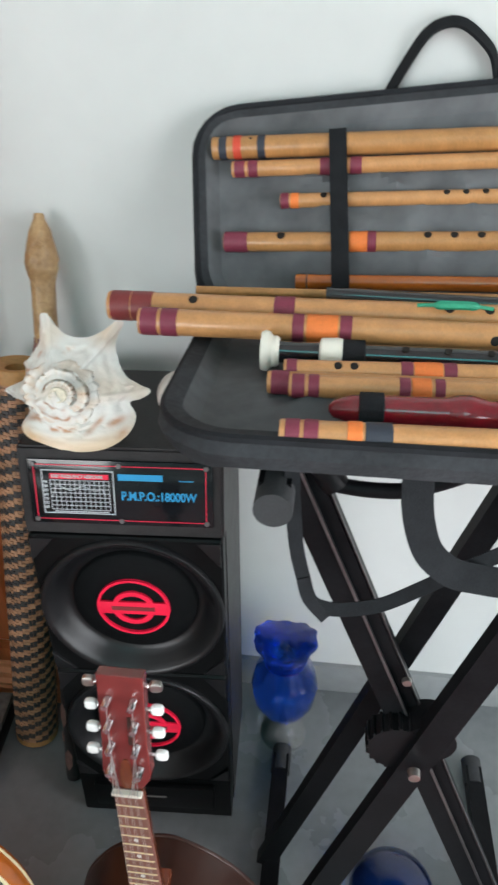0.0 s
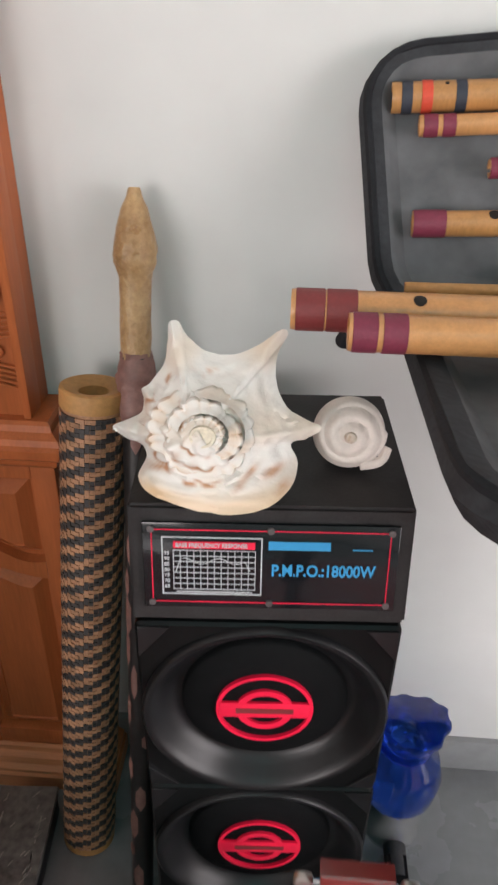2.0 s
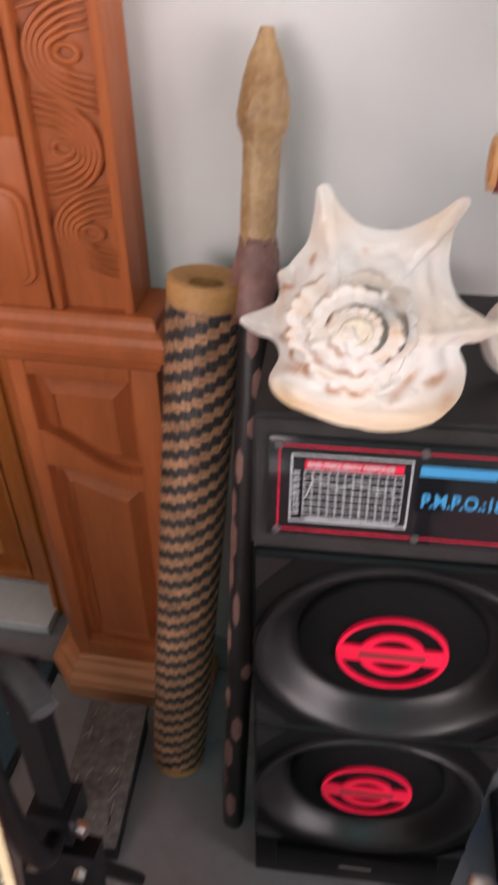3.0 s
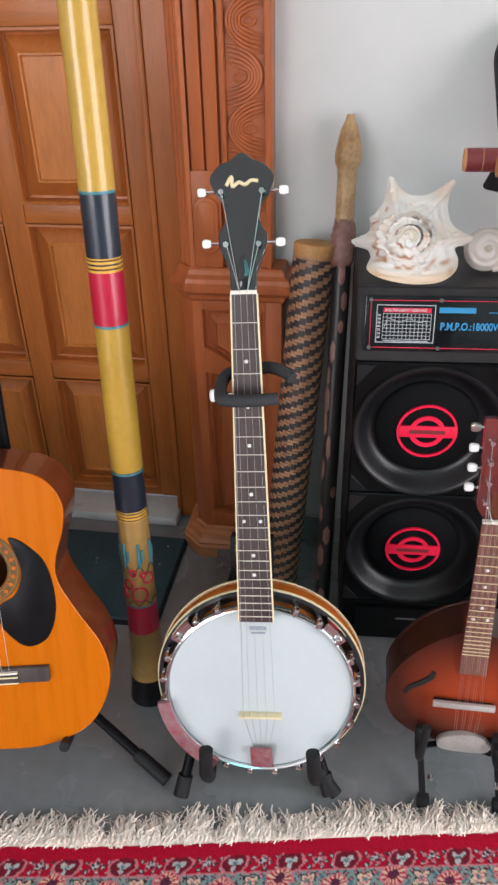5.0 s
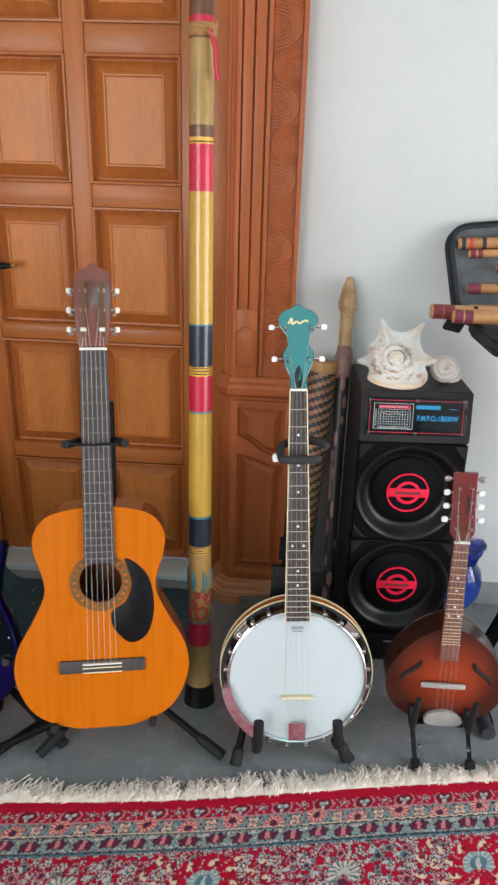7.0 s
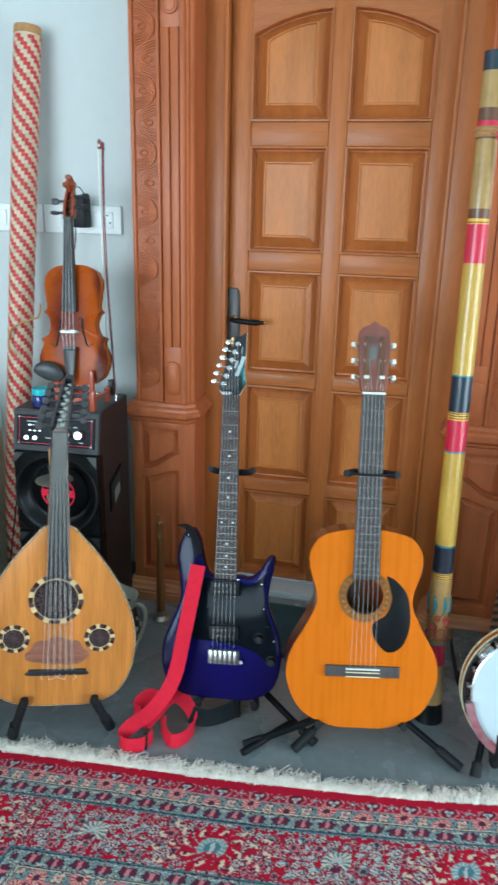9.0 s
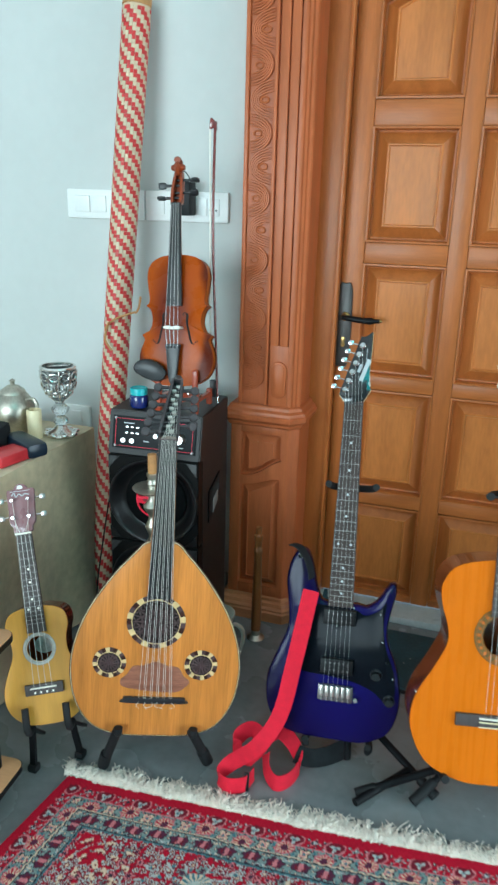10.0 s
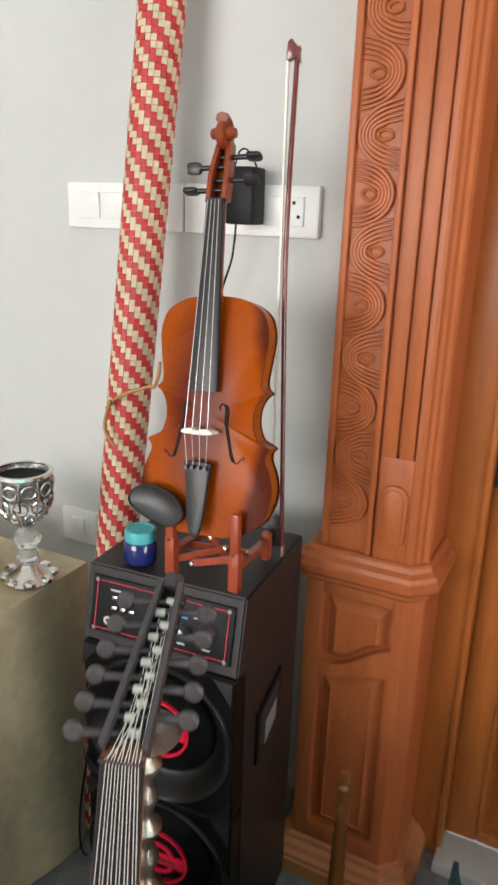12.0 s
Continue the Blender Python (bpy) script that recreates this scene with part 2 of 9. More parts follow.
M_WRED = mat("red_weave", (0.55, 0.035, 0.035), 0.5, var=0.15, scale=50, bump=0.3)
M_WCREAM = mat("cream_weave", (0.66, 0.53, 0.36), 0.5, var=0.15, scale=50, bump=0.3)
M_YEL = mat("ochre_paint", (0.55, 0.32, 0.045), 0.32, var=0.1, scale=14, bump=0.06, coat=0.4)
M_TANP = mat("tan_lacquer", (0.4, 0.23, 0.07), 0.32, var=0.15, scale=12, bump=0.05, coat=0.4)
M_CRIM = mat("crimson_paint", (0.55, 0.012, 0.045), 0.35, var=0.08, scale=14, bump=0.05, coat=0.3)
M_NAVY = mat("navy_paint", (0.016, 0.024, 0.038), 0.3, var=0.1, scale=14, bump=0.05, coat=0.3)
M_TEAL = mat("teal_paint", (0.05, 0.22, 0.26), 0.4, var=0.1, scale=14, bump=0.0)
M_GOLD = mat("gold_dots", (0.75, 0.4, 0.05), 0.4, var=0.1, bump=0.0)
M_GREEN = mat("green_cord", (0.02, 0.3, 0.17), 0.6, var=0.2, scale=40, bump=0.2)
M_CLOTH = mat("khaki_tablecloth", (0.6, 0.485, 0.31), 0.85, var=0.2, scale=6, bump=0.3, sheen=0.2)
M_SILV = mat("silver_plate", (0.72, 0.71, 0.68), 0.22, 1.0, var=0.12, scale=40, bump=0.15)
M_TIN = mat("dull_tin", (0.5, 0.47, 0.4), 0.4, 1.0, var=0.2, scale=25, bump=0.2)
M_GLASS = mat("clear_cut_glass", (0.93, 0.95, 0.95), 0.08, var=0.02, bump=0.2, trans=0.85)
M_BGLASS = mat("cobalt_glass", (0.02, 0.13, 0.75), 0.05, var=0.25, scale=12, bump=0.0, trans=0.92, coat=0.3)
M_TURQ = mat("turquoise_lid", (0.05, 0.42, 0.46), 0.4, var=0.08, bump=0.05)
M_SWITCH = mat("white_switch_plastic", (0.9, 0.9, 0.89), 0.32, var=0.02, bump=0.0)
M_REDW = mat("red_stained_wood", (0.32, 0.05, 0.018), 0.35, var=0.2, scale=12, bump=0.05, stretch=GR, coat=0.3)
M_MATT = mat("dark_teal_mat", (0.018, 0.05, 0.062), 0.8, var=0.3, scale=20, bump=0.4)
M_BOX = mat("scuffed_black_wood", (0.03, 0.031, 0.031), 0.5, var=0.3, scale=16, bump=0.4, col2=(0.15, 0.148, 0.138))
M_FRINGE = mat("cotton_fringe", (0.84, 0.74, 0.65), 0.9, var=0.12, scale=60, bump=0.3)
M_REDBOX = mat("red_tin", (0.55, 0.03, 0.04), 0.35, var=0.1, bump=0.05)
M_FRETW = mat("purple_black_fretwork", (0.075, 0.044, 0.045), 0.4, var=0.2, scale=20, bump=0.05)
M_DARKW = mat("dark_turned_wood", (0.13, 0.05, 0.02), 0.35, var=0.2, scale=12, bump=0.05, stretch=GR, coat=0.3)
M_PALEM = mat("pale_brushed_metal", (0.47, 0.45, 0.42), 0.35, 0.3, var=0.15, scale=40, bump=0.05)
M_BOXW = mat("pale_ornament", (0.2, 0.19, 0.175), 0.6, var=0.4, scale=60, bump=0.2)
M_NAVYC = mat("navy_leatherette", (0.012, 0.02, 0.035), 0.32, var=0.2, scale=40, bump=0.08, spec=0.4)
M_SCREW = mat("dark_steel_screw", (0.16, 0.15, 0.15), 0.4, 0.8, var=0.2, bump=0.0)
M_TAG = mat("blue_print", (0.3, 0.34, 0.4), 0.5, var=0.1, bump=0.0)


# ---- mesh helpers ----
def finish(name, bm, material, smooth=True):
    bmesh.ops.recalc_face_normals(bm, faces=bm.faces)
    me = bpy.data.meshes.new(name)
    bm.to_mesh(me)
    bm.free()
    me.materials.append(material)
    if smooth:
        me.polygons.foreach_set("use_smooth", [True] * len(me.polygons))
        me.set_sharp_from_angle(angle=radians(38))
    return me


def part(name, bm, material, parent, label="", smooth=True):
    ob = new(name, finish(name, bm, material, smooth))
    ob.parent = parent
    if label:
        tagged(ob, label)
    return ob


def piece(name, bm, material, label, category, kind="", group="", m=None, smooth=True):
    """A thing that is one mesh."""
    ob = new(name, finish(name, bm, material, smooth))
    if m is not None:
        ob.matrix_world = m
    return tagged(ob, label, category, group, kind)


def thing(name, label, category, m=None, group="", kind=""):
    ob = new(name)
    ob.empty_display_size = 0.05
    if m is not None:
        ob.matrix_world = m
    return tagged(ob, label, category, group, kind)


def place(o, up, right):
    z = Vector(up).normalized()
    x = Vector(right)
    x = (x - x.dot(z) * z).normalized()
    y = z.cross(x)
    return Matrix.Translation(o) @ Matrix((x, y, z)).transposed().to_4x4()


def box(bm, c, s, bevel=0.0, m=None):
    r = bmesh.ops.create_cube(bm, size=1.0)
    bmesh.ops.scale(bm, vec=s, verts=r["verts"])
    if bevel:
        edges = {e for v in r["verts"] for e in v.link_edges}
        out = bmesh.ops.bevel(bm, geom=list(edges), offset=bevel, segments=2, profile=0.6, affect="EDGES")
        vs = list({v for f in out["faces"] for v in f.verts} | {v for v in r["verts"] if v.is_valid})
    else:
        vs = r["verts"]
    if m is not None:
        bmesh.ops.transform(bm, matrix=m, verts=vs)
    bmesh.ops.translate(bm, vec=c, verts=vs)
    return bm


def cube(c, s, bevel=0.0, m=None):
    return box(bmesh.new(), c, s, bevel, m)


def frames(pts):
    pts = [Vector(p) for p in pts]
    n = len(pts)
    tang = [(pts[min(i + 1, n - 1)] - pts[max(i - 1, 0)]).normalized() for i in range(n)]
    ref = Vector((0, 0, 1)) if abs(tang[0].z) < 0.9 else Vector((0, 1, 0))
    u = (ref - ref.dot(tang[0]) * tang[0]).normalized()
    out = []
    for p, t in zip(pts, tang):
        u = (u - u.dot(t) * t).normalized()
        out.append((p, t, u, t.cross(u)))
    return out


def sweep(bm, pts, radius, sides=10, caps=True, flat=None):
    """A tube along points; radius one number or one a point; flat=(w, h) gives a strap section with w along the second axis."""
    rings = []
    for i, (p, t, u, v) in enumerate(frames(pts)):
        r = radius[i] if isinstance(radius, (list, tuple)) else radius
        if flat:
            w, h = flat
            sec = ((w, h), (-w, h), (-w, -h), (w, -h))
            rings.append([bm.verts.new(p + v * (a / 2) + u * (b / 2)) for a, b in sec])
        else:
            rings.append([bm.verts.new(p + r * (math.cos(k) * u + math.sin(k) * v)) for k in (2 * math.pi * j / sides for j in range(sides))])
    for a, b in zip(rings, rings[1:]):
        for j in range(len(a)):
            bm.faces.new((a[j], a[(j + 1) % len(a)], b[(j + 1) % len(a)], b[j]))
    if caps:
        bm.faces.new(rings[0][::-1])
        bm.faces.new(rings[-1])
    return bm


def rod(a, b, r, r2=None, sides=12, bm=None):
    bm = bm or bmesh.new()
    return sweep(bm, [a, b], [r, r if r2 is None else r2], sides)


def smooth_path(pts, n=8, closed=False):
    pts = [Vector(p) for p in pts]
    m = len(pts)
    out = []
    for i in range(m if closed else m - 1):
        p0, p1, p2, p3 = (pts[(i + k) % m] if closed else pts[min(max(i + k, 0), m - 1)] for k in (-1, 0, 1, 2))
        for j in range(n):
            s = j / n
            out.append(0.5 * ((2 * p1) + (p2 - p0) * s + (2 * p0 - 5 * p1 + 4 * p2 - p3) * s * s + (3 * p1 - p0 - 3 * p2 + p3) * s ** 3))
    if not closed:
        out.append(pts[-1])
    return out


def outline(pts, n=6):
    """Smooth closed outline in (x, z) from control points."""
    return [(p.x, p.y) for p in smooth_path([(x, z, 0) for x, z in pts], n, True)]


def mirror(pts):
    """A right half listed from bottom to top gives the whole outline."""
    return [p for p in pts] + [(-x, z) for x, z in reversed(pts) if abs(x) > 1e-6]


def inset(o, d):
    n = len(o)
    area = sum(o[i][0] * o[(i + 1) % n][1] - o[(i + 1) % n][0] * o[i][1] for i in range(n))
    s = 1 if area > 0 else -1
    out = []
    for i in range(n):
        ax, az = o[i - 1]
        bx, bz = o[(i + 1) % n]
        tx, tz = bx - ax, bz - az
        k = math.hypot(tx, tz) or 1
        out.append((o[i][0] - s * tz / k * d, o[i][1] + s * tx / k * d))
    return out


def slab(o, y0, y1, bevel=0.0, bm=None, caps=True):
    """The outline o in (x, z) made solid between y0 (front) and y1 (back), with rounded rims."""
    bm = bm or bmesh.new()
    if bevel:
        lay = [(bevel, y0), (bevel * 0.3, y0 + bevel * 0.3), (0, y0 + bevel), (0, y1 - bevel), (bevel * 0.3, y1 - bevel * 0.3), (bevel, y1)]
    else:
        lay = [(0, y0), (0, y1)]
    rings = [[bm.verts.new((x, y, z)) for x, z in (inset(o, d) if d else o)] for d, y in lay]
    for a, b in zip(rings, rings[1:]):
        for j in range(len(a)):
            bm.faces.new((a[j], a[(j + 1) % len(a)], b[(j + 1) % len(a)], b[j]))
    if caps:
        bm.faces.new(rings[0][::-1])
        bm.faces.new(rings[-1])
    return bm


def plate_with_hole(o, c, r, y0, y1, bevel=0.0):
    """A board with outline o and a round hole of radius r about c."""
    bm = bmesh.new()
    hole = []
    for x, z in o:
        k = math.hypot(x - c[0], z - c[1])
        hole.append((c[0] + (x - c[0]) / k * r, c[1] + (z - c[1]) / k * r))
    lay = [(inset(o, bevel), y0), (o, y0 + bevel), (o, y1), (hole, y1), (hole, y0)] if bevel else [(o, y0), (o, y1), (hole, y1), (hole, y0)]
    rings = [[bm.verts.new((x, y, z)) for x, z in pts] for pts, y in lay]
    for a, b in zip(rings, rings[1:] + rings[:1]):
        for j in range(len(a)):
            bm.faces.new((a[j], a[(j + 1) % len(a)], b[(j + 1) % len(a)], b[j]))
    return bm


def circle(c, r, n=40, squash=1.0):
    return [(c[0] + r * math.cos(2 * math.pi * i / n), c[1] + squash * r * math.sin(2 * math.pi * i / n)) for i in range(n)]


def ring_plate(c, r0, r1, y0, y1, n=48, squash=1.0, a0=0.0, a1=2 * math.pi, bm=None):
    """A flat ring, or a stretch of one, facing the front."""
    bm = bm or bmesh.new()
    full = a1 - a0 > 6.28
    k = n if full else n + 1
    rows = [[bm.verts.new((c[0] + r * math.cos(a), y, c[1] + squash * r * math.sin(a))) for a in (a0 + (a1 - a0) * i / n for i in range(k))]
            for r, y in ((r0, y0), (r1, y0), (r1, y1), (r0, y1))]
    for a, b in zip(rows, rows[1:] + rows[:1]):
        for i in range(n):
            j = (i + 1) % k
            bm.faces.new((a[i], a[j], b[j], b[i]))
    if not full:
        for i in (0, n):
            bm.faces.new([r[i] for r in rows])
    return bm


def lathe(prof, n=28, bm=None, axis="z"):
    """Turned shape from (radius, height) rows about z, or about y with the front at low y."""
    bm = bm or bmesh.new()
    rows = []
    for r, h in prof:
        rows.append([bm.verts.new((r * math.cos(a), r * math.sin(a), h) if axis == "z" else (r * math.cos(a), h, r * math.sin(a)))
                     for a in (2 * math.pi * i / n for i in range(n))])
    for a, b in zip(rows, rows[1:]):
        for j in range(n):
            bm.faces.new((a[j], a[(j + 1) % n], b[(j + 1) % n], b[j]))
    bmesh.ops.remove_doubles(bm, verts=bm.verts, dist=1e-6)
    return bm


def shift(root, dx, dy, dz=0.0):
    root.matrix_world = Matrix.Translation((dx, dy, dz)) @ root.matrix_world
    return root


def moved(bm, m):
    bmesh.ops.transform(bm, matrix=m, verts=bm.verts)
    return bm


def words(name, text, size, m, material, parent, label="", wide=1.0):
    """Letters as a mesh; m places them, written along x and up z, facing the front."""
    cu = bpy.data.curves.new(name, "FONT")
    cu.body, cu.size, cu.extrude, cu.offset, cu.align_x, cu.align_y = text, size, 0.0003, size * 0.025, "LEFT", "CENTER"
    tmp = new("tmp_text", cu)
    dg = bpy.context.evaluated_depsgraph_get()
    me = bpy.data.meshes.new_from_object(tmp.evaluated_get(dg))
    bpy.data.objects.remove(tmp)
    me.transform(m @ pose(0, 0, 0, 90) @ Matrix.Diagonal((wide, 1, 1, 1)))
    me.materials.clear()
    me.materials.append(material)
    ob = new(name, me)
    ob.parent = parent
    return tagged(ob, label)


# ---- room ----
WALL_Y, X0, X1, Y0, H = 1.215, -5.0, 1.5, -4.5, 3.0


def slab_wall(name, lo, hi, material=None, label="plain painted white plaster wall", category="wall"):
    c = [(a + b) / 2 for a, b in zip(lo, hi)]
    s = [b - a for a, b in zip(lo, hi)]
    return piece(name, cube(c, s), material or M_WALL, label, category, "structure", smooth=False)


piece("floor", cube(((X0 + X1) / 2, (Y0 + 1.5) / 2, -0.05), (X1 - X0 + 0.4, 1.5 - Y0 + 0.4, 0.1)), M_FLOOR, "smooth polished grey stone floor", "floor", "structure", smooth=False)
bm = bmesh.new()
for x0, x1, y0, y1 in ((X0 - 0.2, -0.15, Y0 - 0.2, 1.7), (1.15, X1 + 0.2, Y0 - 0.2, 1.7), (-0.15, 1.15, Y0 - 0.2, -2.85), (-0.15, 1.15, -1.55, 1.7)):
    box(bm, ((x0 + x1) / 2, (y0 + y1) / 2, H + 0.05), (x1 - x0, y1 - y0, 0.1))
piece("ceiling", bm, M_CEIL, "plain white ceiling with a skylight opening", "ceiling", "structure", smooth=False)
DOOR_L, DOOR_R, DOOR_TOP = -1.30, -0.49, 2.12
slab_wall("wall_north_1", (X0, WALL_Y, 0), (DOOR_L - 0.06, 1.4, H))
slab_wall("wall_north_2", (DOOR_R + 0.06, WALL_Y, 0), (X1, 1.4, H))
slab_wall("wall_north_3", (DOOR_L - 0.06, WALL_Y, DOOR_TOP), (DOOR_R + 0.06, 1.4, H))
slab_wall("wall_west", (X0 - 0.12, Y0, 0), (X0, 1.4, H))
# east wall with a window, south wall with a window added for fill
slab_wall("wall_east_1", (X1, Y0, 0), (X1 + 0.14, 1.4, 0.06))
slab_wall("wall_east_2", (X1, Y0, 1.56), (X1 + 0.14, 1.4, H))
slab_wall("wall_east_3", (X1, Y0, 0.06), (X1 + 0.14, -1.15, 1.56))
slab_wall("wall_east_4", (X1, 0.59, 0.06), (X1 + 0.14, 1.4, 1.56))
slab_wall("wall_south_1", (X0, Y0 - 0.14, 0), (X1, Y0, 0.4))
slab_wall("wall_south_2", (X0, Y0 - 0.14, 2.25), (X1, Y0, H))
slab_wall("wall_south_3", (X0, Y0 - 0.14, 0.4), (-4.2, Y0, 2.25))
slab_wall("wall_south_4", (-1.2, Y0 - 0.14, 0.4), (X1, Y0, 2.25))
bm = bmesh.new()
for a, b in ((X0, -1.52), (-0.29, X1)):
    box(bm, ((a + b) / 2, WALL_Y - 0.005, 0.036), (b - a, 0.012, 0.072), 0.002)
piece("baseboard", bm, M_SKIRT, "low grey stone skirting along the wall", "baseboard", "structure")

# ---- carved door surround: two columns on panelled plinths ----
def prism(poly, z0, z1, bm=None):
    """An upright prism over a plan outline."""
    bm = bm or bmesh.new()
    low, top = ([bm.verts.new((x, y, z)) for x, y in poly] for z in (z0, z1))
    for j in range(len(poly)):
        k = (j + 1) % len(poly)
        bm.faces.new((low[j], low[k], top[k], top[j]))
    bm.faces.new(low[::-1])
    bm.faces.new(top)
    return bm


def column(edge, inward, fy, name):
    """edge: x of the shaft's outer side; inward: +1 or -1 towards the door; fy: y of the plinth's front."""
    col = thing(name, "carved reddish teak door column on a panelled plinth", "door surround", pose(edge, 0, 0), kind="structure")
    back, reveal = 1.213, 1.262

    def plan(d, grow=0.02, front=0.0):
        pts = [(-grow - d, back), (-grow - d, fy + front - d), (0.157 + 0.4 * d, fy + front - d), (0.182 + d, fy + 0.025 - 0.4 * d), (0.182 + d, reveal), (0.12, reveal), (0.12, back)]
        return [(inward * u, y) for u, y in pts]

    def at(u0, u1, y0, y1):
        return [(inward * u0, y0), (inward * u1, y0), (inward * u1, y1), (inward * u0, y1)]

    def block(nm, u0, u1, y0, y1, z0, z1, bevel=0.0025):
        return part(nm, cube((inward * (u0 + u1) / 2, (y0 + y1) / 2, (z0 + z1) / 2), (u1 - u0, y1 - y0, z1 - z0), bevel), M_COL, col)

    def moulding(nm, steps, material, label=""):
        bm = bmesh.new()
        rings = [[bm.verts.new((x, y, z)) for x, y in plan(d)] for z, d in steps]
        for a, b in zip(rings, rings[1:]):
            for j in range(len(a)):
                bm.faces.new((a[j], a[(j + 1) % len(a)], b[(j + 1) % len(a)], b[j]))
        bm.faces.new(rings[0][::-1])
        bm.faces.new(rings[-1])
        part(nm, bm, material, col, label, smooth=False)

    part("plinth", prism(plan(-0.0005, front=0.022), 0.062, 0.63), M_COL, col, smooth=False)
    moulding("base_moulding", ((0.0, 0.034), (0.03, 0.034), (0.034, 0.03), (0.04, 0.03), (0.046, 0.022), (0.056, 0.018), (0.06, 0.008), (0.068, 0.006), (0.07, 0.001)), M_COLB, "paler worn moulded base")
    moulding("capital", ((0.624, 0.001), (0.63, 0.006), (0.637, 0.007), (0.643, 0.016), (0.648, 0.021), (0.66, 0.022), (0.664, 0.017), (0.672, 0.015), (0.678, 0.006), (0.686, 0.004), (0.69, 0.0)), M_COL)
    block("frame_stile", -0.02, 0.012, fy, fy + 0.03, 0.07, 0.625)
    part("frame_stile", prism([(inward * u, y) for u, y in ((0.138, fy), (0.155, fy), (0.158, fy + 0.001), (0.181, fy + 0.024), (0.183, fy + 0.028), (0.183, fy + 0.06), (0.138, fy + 0.06))], 0.07, 0.625), M_COL, col, smooth=False)
    block("frame_rail", 0.012, 0.138, fy + 0.0004, fy + 0.03, 0.07, 0.105)
    block("frame_rail", 0.012, 0.138, fy + 0.0004, fy + 0.03, 0.604, 0.625)
    fs_ = [i / 14 for i in range(15)]

    def wave(f):
        return 0.5 - 0.5 * math.cos(math.pi * f)

    low_edge = [(0.012 + 0.126 * f, 0.438 + 0.03 * wave(f)) for f in fs_]
    top_edge = [(0.012 + 0.126 * f, 0.468 + 0.056 * wave(f) - 0.012 * math.sin(math.pi * f)) for f in fs_]
    part("wavy_rail", slab([(inward * u, z) for u, z in low_edge + top_edge[::-1]], fy + 0.0006, fy + 0.026), M_COL, col, smooth=False)
    up = [(u, z) for u, z in top_edge] + [(0.138, 0.604), (0.012, 0.604)]
    low = [(0.012, 0.105), (0.138, 0.105)] + low_edge[::-1]
    for o in (up, low):
        bm = bmesh.new()
        cx, cz = 0.075, (min(p[1] for p in o) + max(p[1] for p in o)) / 2
        hx, hz = 0.063, (max(p[1] for p in o) - min(p[1] for p in o)) / 2

        def inner(d):
            return [(inward * (cx + (x - cx) * (1 - d / hx)), cz + (z - cz) * (1 - d / hz)) for x, z in o]

        rings = [[bm.verts.new((x, y, z)) for x, z in inner(d)] for d, y in ((0.0, fy + 0.004), (0.002, fy + 0.016), (0.0085, fy + 0.016), (0.026, fy + 0.0025), (0.0272, fy + 0.0055), (0.03, fy + 0.0055))]
        for a, b in zip(rings, rings[1:]):
            for q in range(len(a)):
                bm.faces.new((a[q], a[(q + 1) % len(a)], b[(q + 1) % len(a)], b[q]))
        bm.faces.new(rings[-1])
        part("raised_panel", bm, M_COL, col, smooth=False)
    # shaft: carved band outside, grooved face and splayed edge inside
    part("shaft", prism([(inward * u, y) for u, y in ((0.0, back), (0.0, fy + 0.013), (0.157, fy + 0.013), (0.177, fy + 0.034), (0.177, reveal), (0.12, reveal), (0.12, back))], 0.688, 2.13), M_COL, col, smooth=False)
    block("outer_fillet", -0.001, 0.01, fy + 0.003, fy + 0.04, 0.69, 2.12, 0.003)
    block("band_border", 0.077, 0.087, fy + 0.002, fy + 0.02, 0.69, 2.12, 0.0035)
    for z0, z1 in ((0.69, 0.866), (1.735, 2.12)):
        block("flute_stop", 0.092, 0.146, fy + 0.0034, fy + 0.02, z0, z1, 0.001)
    block("flute_rib", 0.092, 0.1155, fy + 0.003, fy + 0.02, 0.8655, 1.7355)
    block("flute_rib", 0.1195, 0.1425, fy + 0.003, fy + 0.02, 0.8655, 1.7355)
    part("splayed_edge", prism([(inward * u, y) for u, y in ((0.1465, fy + 0.0034), (0.1465, fy + 0.02), (0.174, fy + 0.038), (0.181, fy + 0.032), (0.1775, fy + 0.026), (0.171, fy + 0.0235), (0.168, fy + 0.016), (0.162, fy + 0.0135), (0.159, fy + 0.006), (0.154, fy + 0.003))], 0.69, 2.12), M_COL, col, smooth=False)
    for z0, z1 in ((0.716, 0.822), (1.765, 1.87)):
        o = [(inward * (0.12 + 0.0235 * math.cos(a)), (z1 - 0.022 if math.sin(a) >= 0 else z0 + 0.022) + 0.022 * math.sin(a)) for a in (math.pi * i / 10 for i in range(20))]
        part("oval_frame", slab(o, fy - 0.004, fy + 0.006, 0.003), M_COL, col)
        part("oval_panel", slab(inset(o, 0.0065), fy - 0.0062, fy + 0.001, 0.002), M_COL, col)
    # undulating leaf scrolls in the band
    uc = 0.0435
